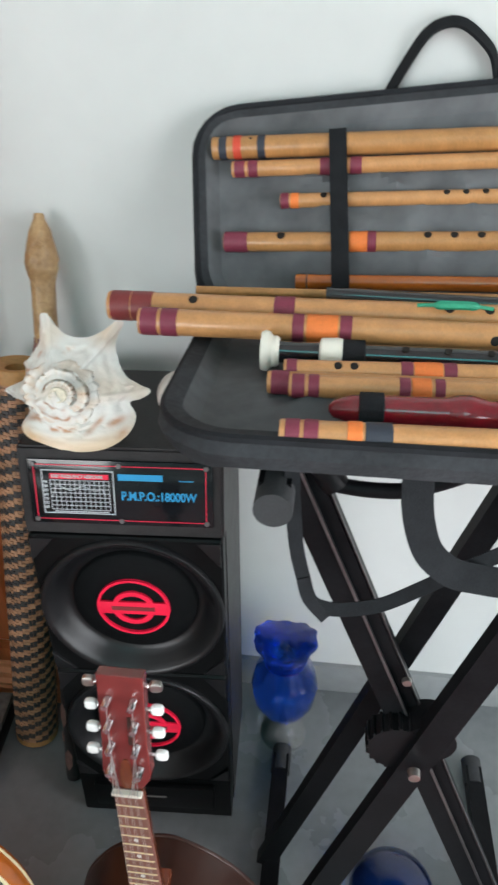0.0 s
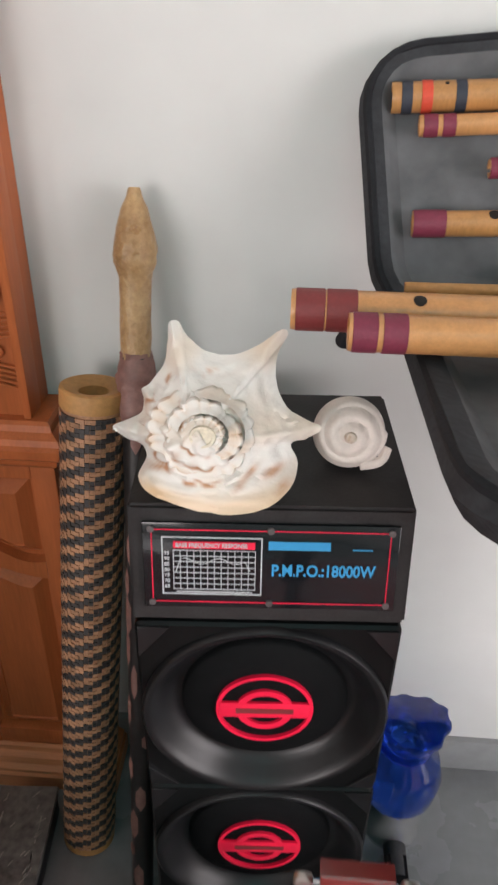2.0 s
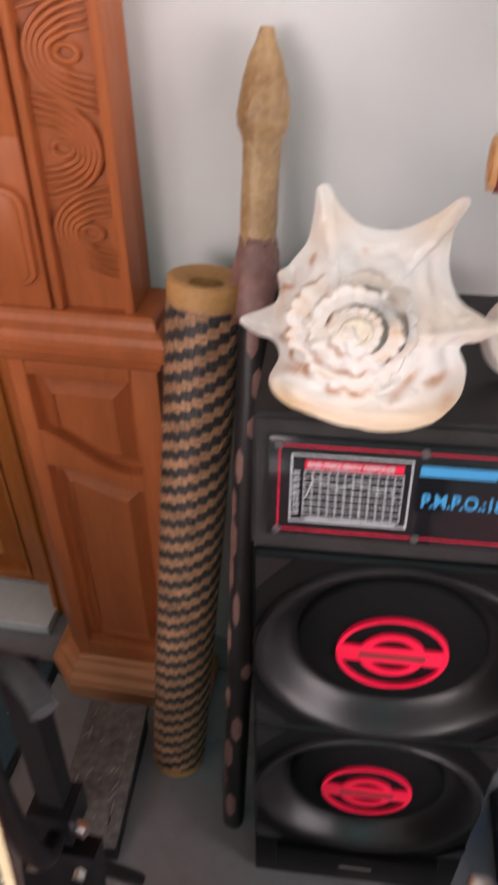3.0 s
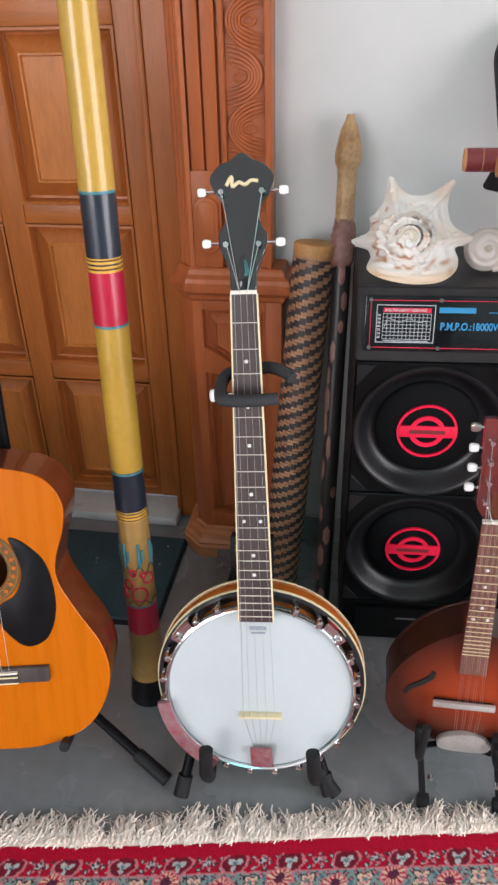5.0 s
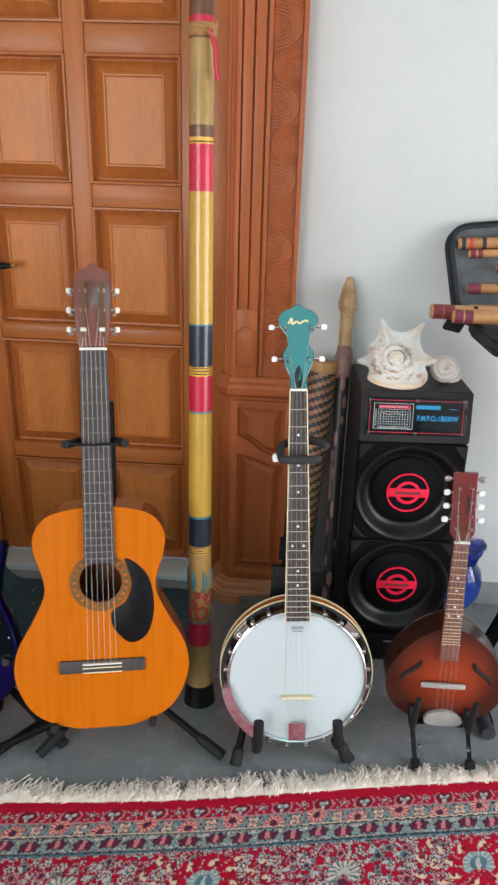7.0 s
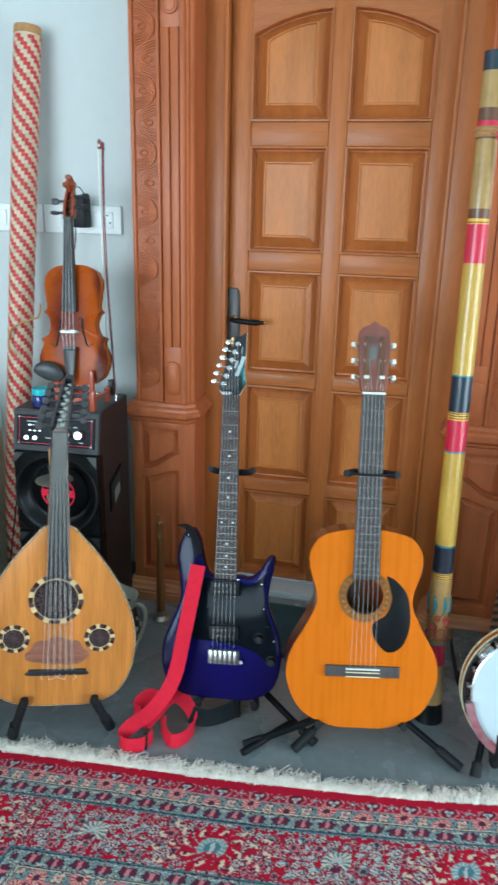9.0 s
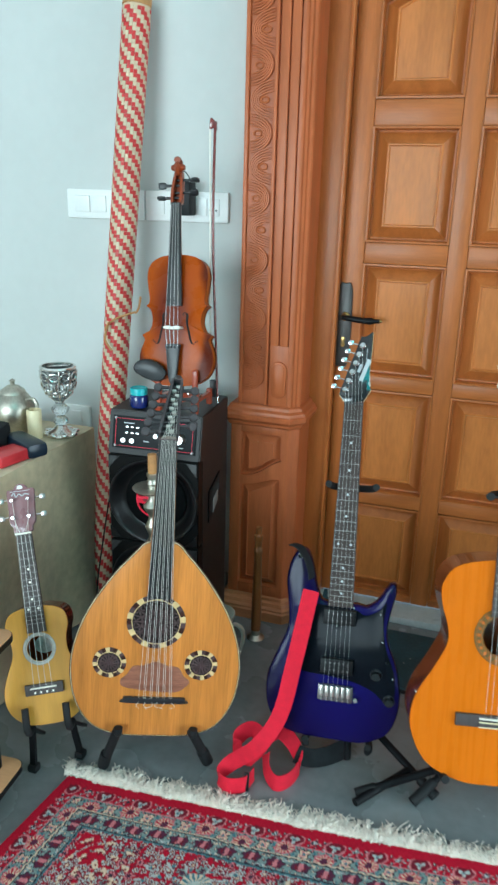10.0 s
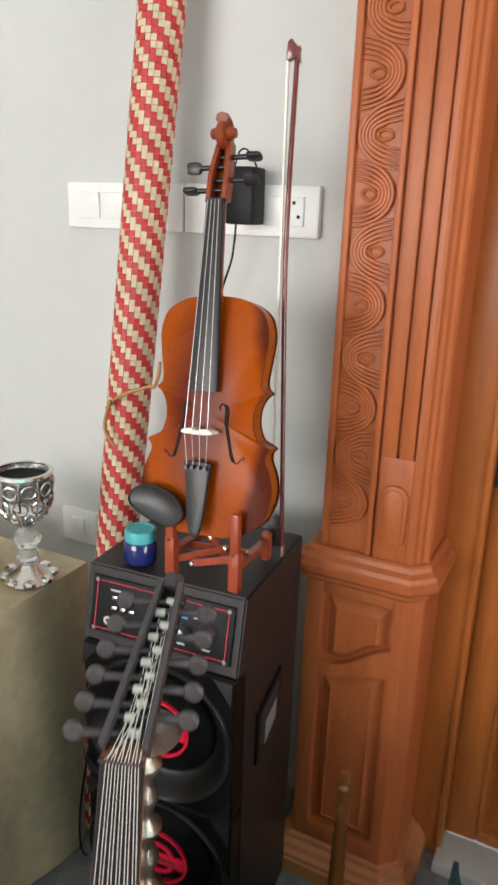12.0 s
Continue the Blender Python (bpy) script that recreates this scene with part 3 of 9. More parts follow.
    for k in range(17):
        zc, s = 0.775 + 0.0805 * k, (1 if k % 2 else -1)
        bm = bmesh.new()

        def put(u, z, lift):
            return (inward * (uc + max(-0.0315, min(0.0315, u))), fy + 0.0125 - lift, z)

        pts = [put(s * 0.0085 + 0.0105 * math.cos(a), zc + 0.007 * math.sin(a), 0.003) for a in (2 * math.pi * i / 18 for i in range(19))]
        sweep(bm, pts, 0.0027, 6)
        for q in range(5):
            h = 0.047 - 0.0068 * q
            half = [(s * 0.0315, h), (s * (0.016 - 0.001 * q), h - 0.0035), (-s * (0.006 - 0.0035 * q), h * 0.74), (-s * (0.022 - 0.0042 * q), h * 0.42), (-s * (0.0285 - 0.0052 * q), 0.0)]
            bend = half + [(u, -z) for u, z in reversed(half[:-1])]
            pts = [put(p.x, zc + p.y, 0.0022 + 0.0022 * p.z) for p in smooth_path([(u, z, math.sin(math.pi * n_ / 8)) for n_, (u, z) in enumerate(bend)], 3)]
            n = len(pts)
            sweep(bm, pts, [0.0014 + 0.0019 * math.sin(math.pi * (i + 1) / (n + 1)) for i in range(n)], 6)
        part("leaf_scroll", bm, M_COL, col)
    return col


column(-1.462, 1, 1.113, "door_column_1")
column(-0.321, -1, 1.145, "door_column_2")

# ---- the panelled door ----
jamb = thing("door_frame", "teak door frame with stepped jambs", "door frame", pose(0, 0, 0), kind="structure")
for x, w, y in ((-1.262, 0.084, 1.262), (-0.533, 0.084, 1.262)):
    part("jamb", cube((x, y + 0.045, 1.05), (w, 0.09, 2.1), 0.004), M_TEAK, jamb)
for x, w in ((-1.222, 0.012), (-0.573, 0.012)):
    part("jamb_bead", cube((x, 1.272, 1.05), (w, 0.03, 2.1), 0.004), M_TEAK, jamb)
part("head", cube((-0.8975, 1.295, 2.06), (0.645, 0.09, 0.1), 0.004), M_TEAKX, jamb)
piece("threshold", cube((-0.8975, 1.26, 0.012), (0.65, 0.09, 0.024), 0.003), M_MARBLE, "pale worn stone door threshold", "threshold", "structure")

door = thing("door_1", "closed varnished teak door with raised panels", "door", pose(0, 0, 0), kind="structure")
DY = 1.301
dl, dr = -1.218, -0.577
part("door_core", cube(((dl + dr) / 2, DY + 0.034, 1.015), (dr - dl, 0.02, 1.97)), M_TEAK, door)
cols = ((-1.156, -0.924), (-0.872, -0.632))
rows_z = ((0.05, 0.354), (0.396, 0.723), (0.765, 1.09), (1.15, 1.452), (1.52, 1.84))
for a, b in ((dl, cols[0][0]), (cols[0][1], cols[1][0]), (cols[1][1], dr)):
    part("stile", cube(((a + b) / 2, DY + 0.012, 1.015), (b - a, 0.024, 1.97), 0.003), M_TEAK, door)
zs = [0.03] + [z for r in rows_z[:-1] for z in r] + [rows_z[-1][0]]
for a, b in zip(zs[0::2], zs[1::2]):
    for x0, x1 in cols:
        part("rail", cube(((x0 + x1) / 2, DY + 0.013, (a + b) / 2), (x1 - x0, 0.026, b - a), 0.006), M_TEAKX, door)


def arch(x):
    return 1.815 - 0.5 * (x + 0.8975) ** 2 * 1.9


for x0, x1 in cols:
    n = 8
    o = [(x0, 2.0), (x1, 2.0)] + [(x, arch(x)) for x in (x1 + (x0 - x1) * i / n for i in range(n + 1))]
    part("arched_rail", slab(o, DY + 0.001, DY + 0.025), M_TEAKX, door, smooth=False)
for x0, x1 in cols:
    for k, (z0, z1) in enumerate(rows_z):
        if k < 4:
            o = [(x0, z0), (x1, z0), (x1, z1), (x0, z1)]
        else:
            o = [(x0, z0), (x1, z0)] + [(x, arch(x)) for x in (x1 + (x0 - x1) * i / 8 for i in range(9))]

        def shrink(d):
            cx, cz = (x0 + x1) / 2, (z0 + z1) / 2
            return [(cx + (x - cx) * (1 - 2 * d / (x1 - x0)), cz + (z - cz) * (1 - 2 * d / (z1 - z0))) for x, z in o]

        bm = bmesh.new()
        lay = [(shrink(0.0), DY - 0.003), (shrink(0.005), DY - 0.0035), (shrink(0.0075), DY + 0.002), (shrink(0.008), DY + 0.022), (shrink(0.013), DY + 0.023), (shrink(0.041), DY + 0.005)]
        rings = [[bm.verts.new((x, y, z)) for x, z in pts] for pts, y in lay]
        for a, b in zip(rings, rings[1:]):
            for j in range(len(a)):
                bm.faces.new((a[j], a[(j + 1) % len(a)], b[(j + 1) % len(a)], b[j]))
        pan = part("panel", bm, M_TEAK, door, smooth=False)
        bm = bmesh.new()
        lay = [(shrink(0.041), DY + 0.005), (shrink(0.0435), DY + 0.0015), (shrink(0.047), DY + 0.0015), (shrink(0.0495), DY + 0.007)]
        rings = [[bm.verts.new((x, y, z)) for x, z in pts] for pts, y in lay]
        for a, b in zip(rings, rings[1:]):
            for j in range(len(a)):
                bm.faces.new((a[j], a[(j + 1) % len(a)], b[(j + 1) % len(a)], b[j]))
        bm.faces.new(rings[-1])
        part("panel_field", bm, M_TEAKF, pan, smooth=False)
# lever handle on a long black plate
bm = slab(outline([(-1.222, 0.81), (-1.201, 0.788), (-1.18, 0.81), (-1.18, 1.01), (-1.201, 1.032), (-1.222, 1.01)], 5), DY - 0.008, DY - 0.0005, 0.003)
plate = part("handle_plate", bm, M_HANDLE, door, "black painted handle plate")
part("boss", moved(lathe([(0.006, -0.03), (0.008, -0.026), (0.008, -0.01), (0.013, -0.006), (0.013, 0.0)], 16, axis="y"), pose(-1.196, DY - 0.008, 0.937)), M_BRASS, plate, "brass lever boss")
lev = sweep(bmesh.new(), smooth_path([(-1.2, DY - 0.036, 0.938), (-1.17, DY - 0.044, 0.936), (-1.13, DY - 0.044, 0.933), (-1.09, DY - 0.044, 0.935)], 5), [0.006] * 3 + [0.0085] * 8 + [0.0095] * 2 + [0.006] * 3, 12)
part("lever", lev, M_PLAST, plate, "black lever handle")
part("lever_tip", rod((-1.09, DY - 0.044, 0.935), (-1.083, DY - 0.044, 0.9355), 0.005, 0.003), M_BRASS, plate)
part("lock_barrel", slab(outline([(-1.204, 0.852), (-1.198, 0.846), (-1.192, 0.852), (-1.194, 0.862), (-1.192, 0.872), (-1.198, 0.877), (-1.204, 0.872), (-1.202, 0.862)], 4), DY - 0.013, DY - 0.006, 0.001), M_BRASS, plate, "brass lock barrel")

# ---- windows (behind the viewer; the south one is added for fill) ----
for name, m, w, h in (("window_1", pose(X1 + 0.06, -0.28, 0.81, 0, 0, 90), 1.74, 1.5), ("added_window_2", pose(-2.7, Y0 - 0.07, 1.325), 3.0, 1.85)):
    win = thing(name, "unseen white framed window letting in daylight", "window", m, kind="structure")
    for x in (-w / 2 + 0.025, 0, w / 2 - 0.025):
        part("window_frame", cube((x, 0, 0), (0.05, 0.05, h), 0.004), M_SWITCH, win)
    for z in (-h / 2 + 0.025, h / 2 - 0.025):
        for x in (-w / 4, w / 4):
            part("window_frame", cube((x, 0, z), (w / 2 - 0.08, 0.05, 0.05), 0.004), M_SWITCH, win)

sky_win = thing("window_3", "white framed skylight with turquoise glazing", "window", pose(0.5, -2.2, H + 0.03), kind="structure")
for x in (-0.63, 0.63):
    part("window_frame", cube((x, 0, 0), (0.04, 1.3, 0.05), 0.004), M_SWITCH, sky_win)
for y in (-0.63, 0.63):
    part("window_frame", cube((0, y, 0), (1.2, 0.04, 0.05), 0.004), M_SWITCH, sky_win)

# ---- wall switch plates ----
def switch_plate(x0, x1, z0, z1, units, label):
    t = thing("switch_plate", label, "switch", pose((x0 + x1) / 2, WALL_Y, (z0 + z1) / 2))
    w, h = x1 - x0, z1 - z0
    part("plate", cube((0, -0.0075, 0), (w, 0.015, h), 0.005), M_SWITCH, t)
    for x, ww, kind in units:
        if kind == "rocker":
            part("rocker", cube((x, -0.0165, 0), (ww, 0.008, h * 0.56), 0.002, pose(0, 0, 0, 5)), M_SWITCH, t)
        else:
            s = part("socket", cube((x, -0.016, 0), (ww, 0.006, h * 0.56), 0.002), M_SWITCH, t)
            for dx, dz in ((0, 0.014), (-0.009, -0.008), (0.009, -0.008)):
                part("pin_hole", rod((x + dx, -0.0195, dz), (x + dx, -0.017, dz), 0.0032, sides=8), M_HOLE, s)
    return t


switch_plate(-2.055, -1.797, 1.188, 1.272, [(-0.075, 0.05, "rocker"), (-0.02, 0.05, "rocker"), (0.06, 0.09, "socket")], "long white switch plate with rockers on the wall")
switch_plate(-1.792, -1.534, 1.188, 1.272, [(-0.09, 0.045, "rocker"), (-0.02, 0.07, "socket"), (0.045, 0.04, "rocker"), (0.085, 0.036, "socket")], "long white switch plate with sockets on the wall")
switch_plate(-2.105, -2.01, 0.515, 0.592, [(0.0, 0.035, "rocker")], "small white switch plate low on the wall")
ad = thing("power_adapter", "black plug-in power adapter in the wall socket", "adapter", pose(-1.652, WALL_Y - 0.022, 1.252))
part("body", cube((0, -0.028, 0), (0.05, 0.05, 0.09), 0.006), M_PLAST, ad)
part("hanger_loop", sweep(bmesh.new(), smooth_path([(-0.02, -0.03, 0.045), (-0.012, -0.03, 0.068), (0.0, -0.03, 0.072), (0.012, -0.03, 0.06), (0.02, -0.03, 0.045)], 5), 0.0015, 6), M_PLAST, ad)
part("lead", sweep(bmesh.new(), smooth_path([(-0.015, -0.03, -0.045), (-0.02, -0.032, -0.1), (-0.04, -0.03, -0.16), (-0.06, -0.028, -0.26), (-0.09, -0.03, -0.38), (-0.16, -0.03, -0.52)], 6), 0.0018, 6), M_PLAST, ad)

dm = thing("doormat", "dark teal doormat flecked with lint before the door", "doormat", pose(-0.82, 1.016, 0))
part("backing", cube((0, 0, 0.004), (0.58, 0.29, 0.007), 0.002), M_RUB, dm)
part("top_layer", cube((0, 0, 0.011), (0.566, 0.276, 0.009), 0.004), M_MATT, dm)
bm = bmesh.new()
rows = []
for i in range(9):
    f = i / 8
    rows.append([[bm.verts.new((-0.272 - 0.075 * math.sin(f * 1.5) + n_ * 0.01 * f, y, 0.0155 + 0.1 * f * f * (0.35 + 0.65 * (y + 0.02) / 0.155) + n_ * 0.006 * (1 - f * 0.6))) for y in (-0.02, 0.03, 0.08, 0.134)] for n_ in (0, -1)])
for a, b in zip(rows, rows[1:]):
    for n_ in (0, 1):
        for j in range(3):
            bm.faces.new((a[n_][j], a[n_][j + 1], b[n_][j + 1], b[n_][j]))
    for j in (0, 3):
        bm.faces.new((a[0][j], a[1][j], b[1][j], b[0][j]))
bm.faces.new(rows[-1][0] + rows[-1][1][::-1])
part("curled_corner", bm, M_MATT, dm, "corner of the mat curled up against the jamb")
rng = random.Random(12)
bm = bmesh.new()
for k in range(18):
    fx, fz = rng.uniform(-0.26, 0.26), rng.uniform(-0.115, 0.115)
    sweep(bm, [(fx, fz, 0.0158), (fx + rng.uniform(-0.006, 0.006), fz + rng.uniform(-0.004, 0.004), 0.016)], 0.0007, 4)
tagged(part("lint", bm, M_FRINGE, dm, "pale specks of lint"), kind="stuff")


# ---- instruments: shared pieces ----
def fret_z(scale, k):
    return scale / 2 ** (k / 12)


def fretboard(root, scale, w0, w1, z_end, y, thick, frets, board=None, fretmat=None, dots=(), dotmat=None, binding=None):
    """A tapered board from nut to z_end with frets; y is its front face."""
    def wide(z):
        return w0 + (w1 - w0) * (scale - z) / (scale - z_end)
    o = [(-w1 / 2, z_end), (w1 / 2, z_end), (w0 / 2, scale), (-w0 / 2, scale)]
    fb = part("fingerboard", slab(o, y, y + thick, 0.0008), board or M_ROSE, root, smooth=False)
    for k in range(1, frets + 1):
        z = fret_z(scale, k)
        if z < z_end + 0.003:
            break
        part("fret", cube((0, y - 0.0005, z), (wide(z) - 0.001, 0.0012, 0.0009)), fretmat or M_NICKEL, fb, smooth=False)
    for k in dots:
        z = (fret_z(scale, k) + fret_z(scale, k - 1)) / 2
        if z < z_end:
            continue
        for dx in ((-wide(z) * 0.27, wide(z) * 0.27) if k == 12 else (0,)):
            part("inlay", rod((dx, y - 0.0004, z), (dx, y + 0.001, z), 0.0028, sides=10), dotmat or M_PEARL, fb, smooth=False)
    if binding:
        for s in (-1, 1):
            part("binding", slab([(s * w1 / 2, z_end), (s * (w1 / 2 + 0.0022), z_end), (s * (w0 / 2 + 0.0022), scale), (s * w0 / 2, scale)], y, y + thick), binding, fb, smooth=False)
    return fb


def strings(root, xs_nut, xs_bridge, z_nut, z_bridge, y_nut, y_bridge, material, r=0.0006):
    for a, b in zip(xs_nut, xs_bridge):
        part("string", rod((a, y_nut, z_nut), (b, y_bridge, z_bridge), r, sides=5), material, root)


def spread(n, w):
    return [(-0.5 + i / (n - 1)) * w for i in range(n)]


def body_box(root, o, top_mat, side_mat, depth, hole_c=None, hole_r=0.0, dish=0.0, binding=None, back_mat=None):
    """Soundboard, rim and back of a flat-backed instrument; soundboard front at y = 0."""
    top = plate_with_hole(o, hole_c, hole_r, 0.0, 0.003, 0.001) if hole_c else slab(o, 0.0, 0.003, 0.001)
    part("soundboard", top, top_mat, root)
    bm = bmesh.new()
    rows = [[bm.verts.new((x, y, z)) for x, z in pts] for pts, y in ((inset(o, -0.0006), 0.0015), (inset(o, -0.0006), depth), (inset(o, 0.0025), depth), (inset(o, 0.0025), 0.0032))]
    for a, b in zip(rows, rows[1:] + rows[:1]):
        for j in range(len(a)):
            bm.faces.new((a[j], a[(j + 1) % len(a)], b[(j + 1) % len(a)], b[j]))
    part("rim", bm, side_mat, root)
    part("back", slab(inset(o, 0.001), depth - 0.001, depth + 0.003, 0.001), back_mat or side_mat, root)
    if binding:
        bm = bmesh.new()
        rows = [[bm.verts.new((x, y, z)) for x, z in pts] for pts, y in ((inset(o, 0.003), -0.0006), (inset(o, -0.0012), -0.0004), (inset(o, -0.0012), 0.004), (inset(o, 0.003), 0.004))]
        for a, b in zip(rows, rows[1:] + rows[:1]):
            for j in range(len(a)):
                bm.faces.new((a[j], a[(j + 1) % len(a)], b[(j + 1) % len(a)], b[j]))
        part("binding", bm, binding, root)


def neck_shaft(root, z0, z1, w0, w1, y0, depth, material):
    """Rounded back of a neck from body z0 (wide w1) to nut z1 (wide w0)."""
    bm = bmesh.new()
    rows = []
    for i in range(9):
        f = i / 8
        z, w = z0 + (z1 - z0) * f, w1 + (w0 - w1) * f
        d = depth * (1.35 - 0.35 * min(1, f * 3))
        rows.append([bm.verts.new((w / 2 * math.cos(a), y0 + d * math.sin(a), z)) for a in (math.pi * j / 10 for j in range(11))])
    for a, b in zip(rows, rows[1:]):
        for j in range(10):
            bm.faces.new((a[j], a[j + 1], b[j + 1], b[j]))
        bm.faces.new((a[0], b[0], b[10], a[10]))
    bm.faces.new(rows[0])
    bm.faces.new(rows[-1][::-1])
    part("neck", bm, material, root)


def tuner(root, x, z, y, side, button, post, length=0.018, size=1.0, rise=0.0):
    """A tuning machine: post on the face, shaft and button out to the side."""
    t = part("tuning_peg", rod((x, y - 0.012, z), (x, y, z), 0.0036, 0.0045, 10), post, root)
    part("shaft", rod((x + side * 0.004, y + 0.01, z + rise), (x + side * (0.012 + length), y + 0.01, z + rise), 0.0022, sides=8), post, t)
    cx = x + side * (0.017 + length)
    o = outline([(cx + size * dx, z + rise + size * dz) for dx, dz in ((-0.008, -0.006), (0.0, -0.0085), (0.008, -0.006), (0.009, 0.0), (0.008, 0.006), (0.0, 0.0085), (-0.008, 0.006))], 3)
    part("button", slab(o, y + 0.01 - 0.005 * size, y + 0.01 + 0.005 * size, 0.003 * size), button, t)


# ---- classical guitar ----
G = thing("classical_guitar", "orange-topped classical guitar with black pickguard on a stand", "guitar",
          place((-0.673, 0.514, 0.247), (-0.032, 0.167, 0.629), (0.17, 0.036, -0.004)))
half = [(0.0, -0.138), (0.07, -0.134), (0.14, -0.1), (0.176, -0.03), (0.172, 0.035), (0.138, 0.1), (0.114, 0.152), (0.115, 0.19), (0.13, 0.238), (0.131, 0.28), (0.104, 0.317), (0.045, 0.333), (0.0, 0.334)]
o = outline(mirror(half), 5)
body_box(G, o, M_GTOP, M_GSIDE, 0.092, (0.0, 0.178), 0.043, binding=None)
for r0, r1, m in ((0.0435, 0.0465, M_ROSET), (0.0465, 0.0475, M_RIM), (0.0475, 0.0575, M_ROSET), (0.0575, 0.0585, M_RIM), (0.0585, 0.0615, M_ROSET)):
    part("rosette_ring", ring_plate((0, 0.178), r0, r1, -0.0012, 0.0005), m, G)
for k in range(24):
    a = k * math.pi / 12
    part("rosette_inlay", slab([(0.0525 * math.cos(a) + 0.0042 * math.cos(a + b * math.pi / 2), 0.178 + 0.0525 * math.sin(a) + 0.0042 * math.sin(a + b * math.pi / 2)) for b in range(4)], -0.0018, 0.0), M_RIM, G, smooth=False)
part("pickguard", slab(outline([(0.028, 0.074), (0.058, 0.046), (0.092, 0.062), (0.108, 0.115), (0.1, 0.18), (0.073, 0.215), (0.05, 0.226), (0.058, 0.2), (0.063, 0.17), (0.05, 0.135), (0.025, 0.118), (0.02, 0.1)], 5), -0.0016, 0.0005, 0.0005), M_PLAST, G, "matt black pickguard")
br = part("bridge", cube((0, -0.004, 0.0), (0.174, 0.009, 0.026), 0.002), M_ROSE, G)
part("tie_block", cube((0, -0.0095, -0.006), (0.08, 0.004, 0.011), 0.001), M_ROSE, br)
for z in (-0.011, -0.001):
    part("tie_binding", cube((0, -0.011, z), (0.08, 0.002, 0.0022)), M_BIND, br)
part("saddle", cube((0, -0.0105, 0.007), (0.08, 0.006, 0.0028)), M_IVORY, br)
fretboard(G, 0.65, 0.053, 0.062, 0.219, -0.008, 0.007, 19, M_ROSE, M_FRET)
neck_shaft(G, 0.33, 0.66, 0.053, 0.06, -0.001, 0.022, M_GSIDE)
part("nut", cube((0, -0.009, 0.6525), (0.053, 0.008, 0.005), 0.0005), M_IVORY, G)
hd = slab(outline([(0.0, 0.657), (0.026, 0.657), (0.033, 0.69), (0.036, 0.74), (0.036, 0.79), (0.028, 0.806), (0.012, 0.813), (0.0, 0.822), (-0.012, 0.813), (-0.028, 0.806), (-0.036, 0.79), (-0.036, 0.74), (-0.033, 0.69), (-0.026, 0.657)], 4), -0.006, 0.012, 0.002)
hs = part("headstock", moved(hd, Matrix.Translation((0, 0, 0.655)) @ pose(0, 0, 0, -9) @ Matrix.Translation((0, 0, -0.655))), M_HEAD, G)
for s in (-1, 1):
    part("slot", slab(outline([(s * 0.014, 0.682), (s * 0.0185, 0.675), (s * 0.022, 0.682), (s * 0.022, 0.775), (s * 0.0185, 0.782), (s * 0.014, 0.775)], 4), -0.0035, 0.012), M_DARKW, hs)
    for k in range(3):
        z = 0.69 + 0.038 * k
        t = part("tuning_peg", rod((s * 0.013, 0.004 + 0.006 * k, z), (s * 0.041, 0.004 + 0.006 * k, z), 0.0028, sides=10), M_NICKEL, G)
        part("roller", rod((s * 0.0125, -0.003 + 0.006 * k, z), (s * 0.0235, -0.003 + 0.006 * k, z), 0.0042, sides=10), M_IVORY, t, "ivory string roller")
        part("button", slab([(s * (0.046 + 0.75 * dx), z + 0.7 * dz) for dx, dz in outline([(-0.006, -0.007), (0.006, -0.008), (0.008, 0), (0.006, 0.008), (-0.006, 0.007), (-0.005, 0)], 3)], 0.008 + 0.006 * k, 0.017 + 0.006 * k, 0.002), M_IVORY, t)
        part("plate_screw", rod((s * 0.038, -0.002 + 0.006 * k, z - 0.01), (s * 0.046, -0.002 + 0.006 * k, z - 0.01), 0.003, sides=8), M_NICKEL, t)
strings(G, spread(6, 0.043), spread(6, 0.058), 0.652, 0.006, -0.0135, -0.0125, M_NYLON, 0.00034)
for a, k in zip(spread(6, 0.043), (0, 1, 2, 2, 1, 0)):
    part("string", rod((a, -0.013, 0.652), ((-0.017 if a < 0 else 0.017), 0.002 + 0.006 * k, 0.69 + 0.038 * k), 0.0004, sides=5), M_NYLON, G)

# ---- five-string banjo ----
B = thing("banjo", "five-string resonator banjo with white head on a stand", "banjo",
          place((-0.265, 0.561, 0.158), (-0.034, 0.152, 0.652), (0.067, 0.006, 0.004)))
bc = (0.0, 0.042)
part("head", moved(lathe([(0.0, 0.0), (0.144, 0.0), (0.1465, 0.002), (0.1465, 0.008)], 64, axis="y"), pose(bc[0], 0.012, bc[1])), M_SKIN, B, "frosted white plastic head")
part("tension_hoop", moved(lathe([(0.1455, 0.012), (0.146, 0.0075), (0.148, 0.006), (0.1505, 0.007), (0.151, 0.012), (0.151, 0.02), (0.1455, 0.02)], 72, axis="y"), pose(bc[0], 0, bc[1])), M_CHROME, B, "chrome tension hoop")
part("pot_shell", moved(lathe([(0.143, 0.02), (0.145, 0.02), (0.145, 0.06), (0.143, 0.06)], 64, axis="y"), pose(bc[0], 0, bc[1])), M_RIM, B)
part("flange", ring_plate(bc, 0.144, 0.161, 0.044, 0.048, 64), M_MRIM, B)
res = part("resonator", moved(lathe([(0.1605, 0.036), (0.1655, 0.036), (0.167, 0.04), (0.167, 0.068), (0.162, 0.078), (0.12, 0.09), (0.0, 0.095)], 72, axis="y"), pose(bc[0], 0, bc[1])), M_RIM, B, "glossy maple resonator bowl")
part("binding", ring_plate(bc, 0.159, 0.1655, 0.0345, 0.04, 72), M_BLACKW, res, "black inner edge")
part("binding", ring_plate(bc, 0.1655, 0.1676, 0.0355, 0.0395, 72), M_BIND, res, "thin cream front binding")
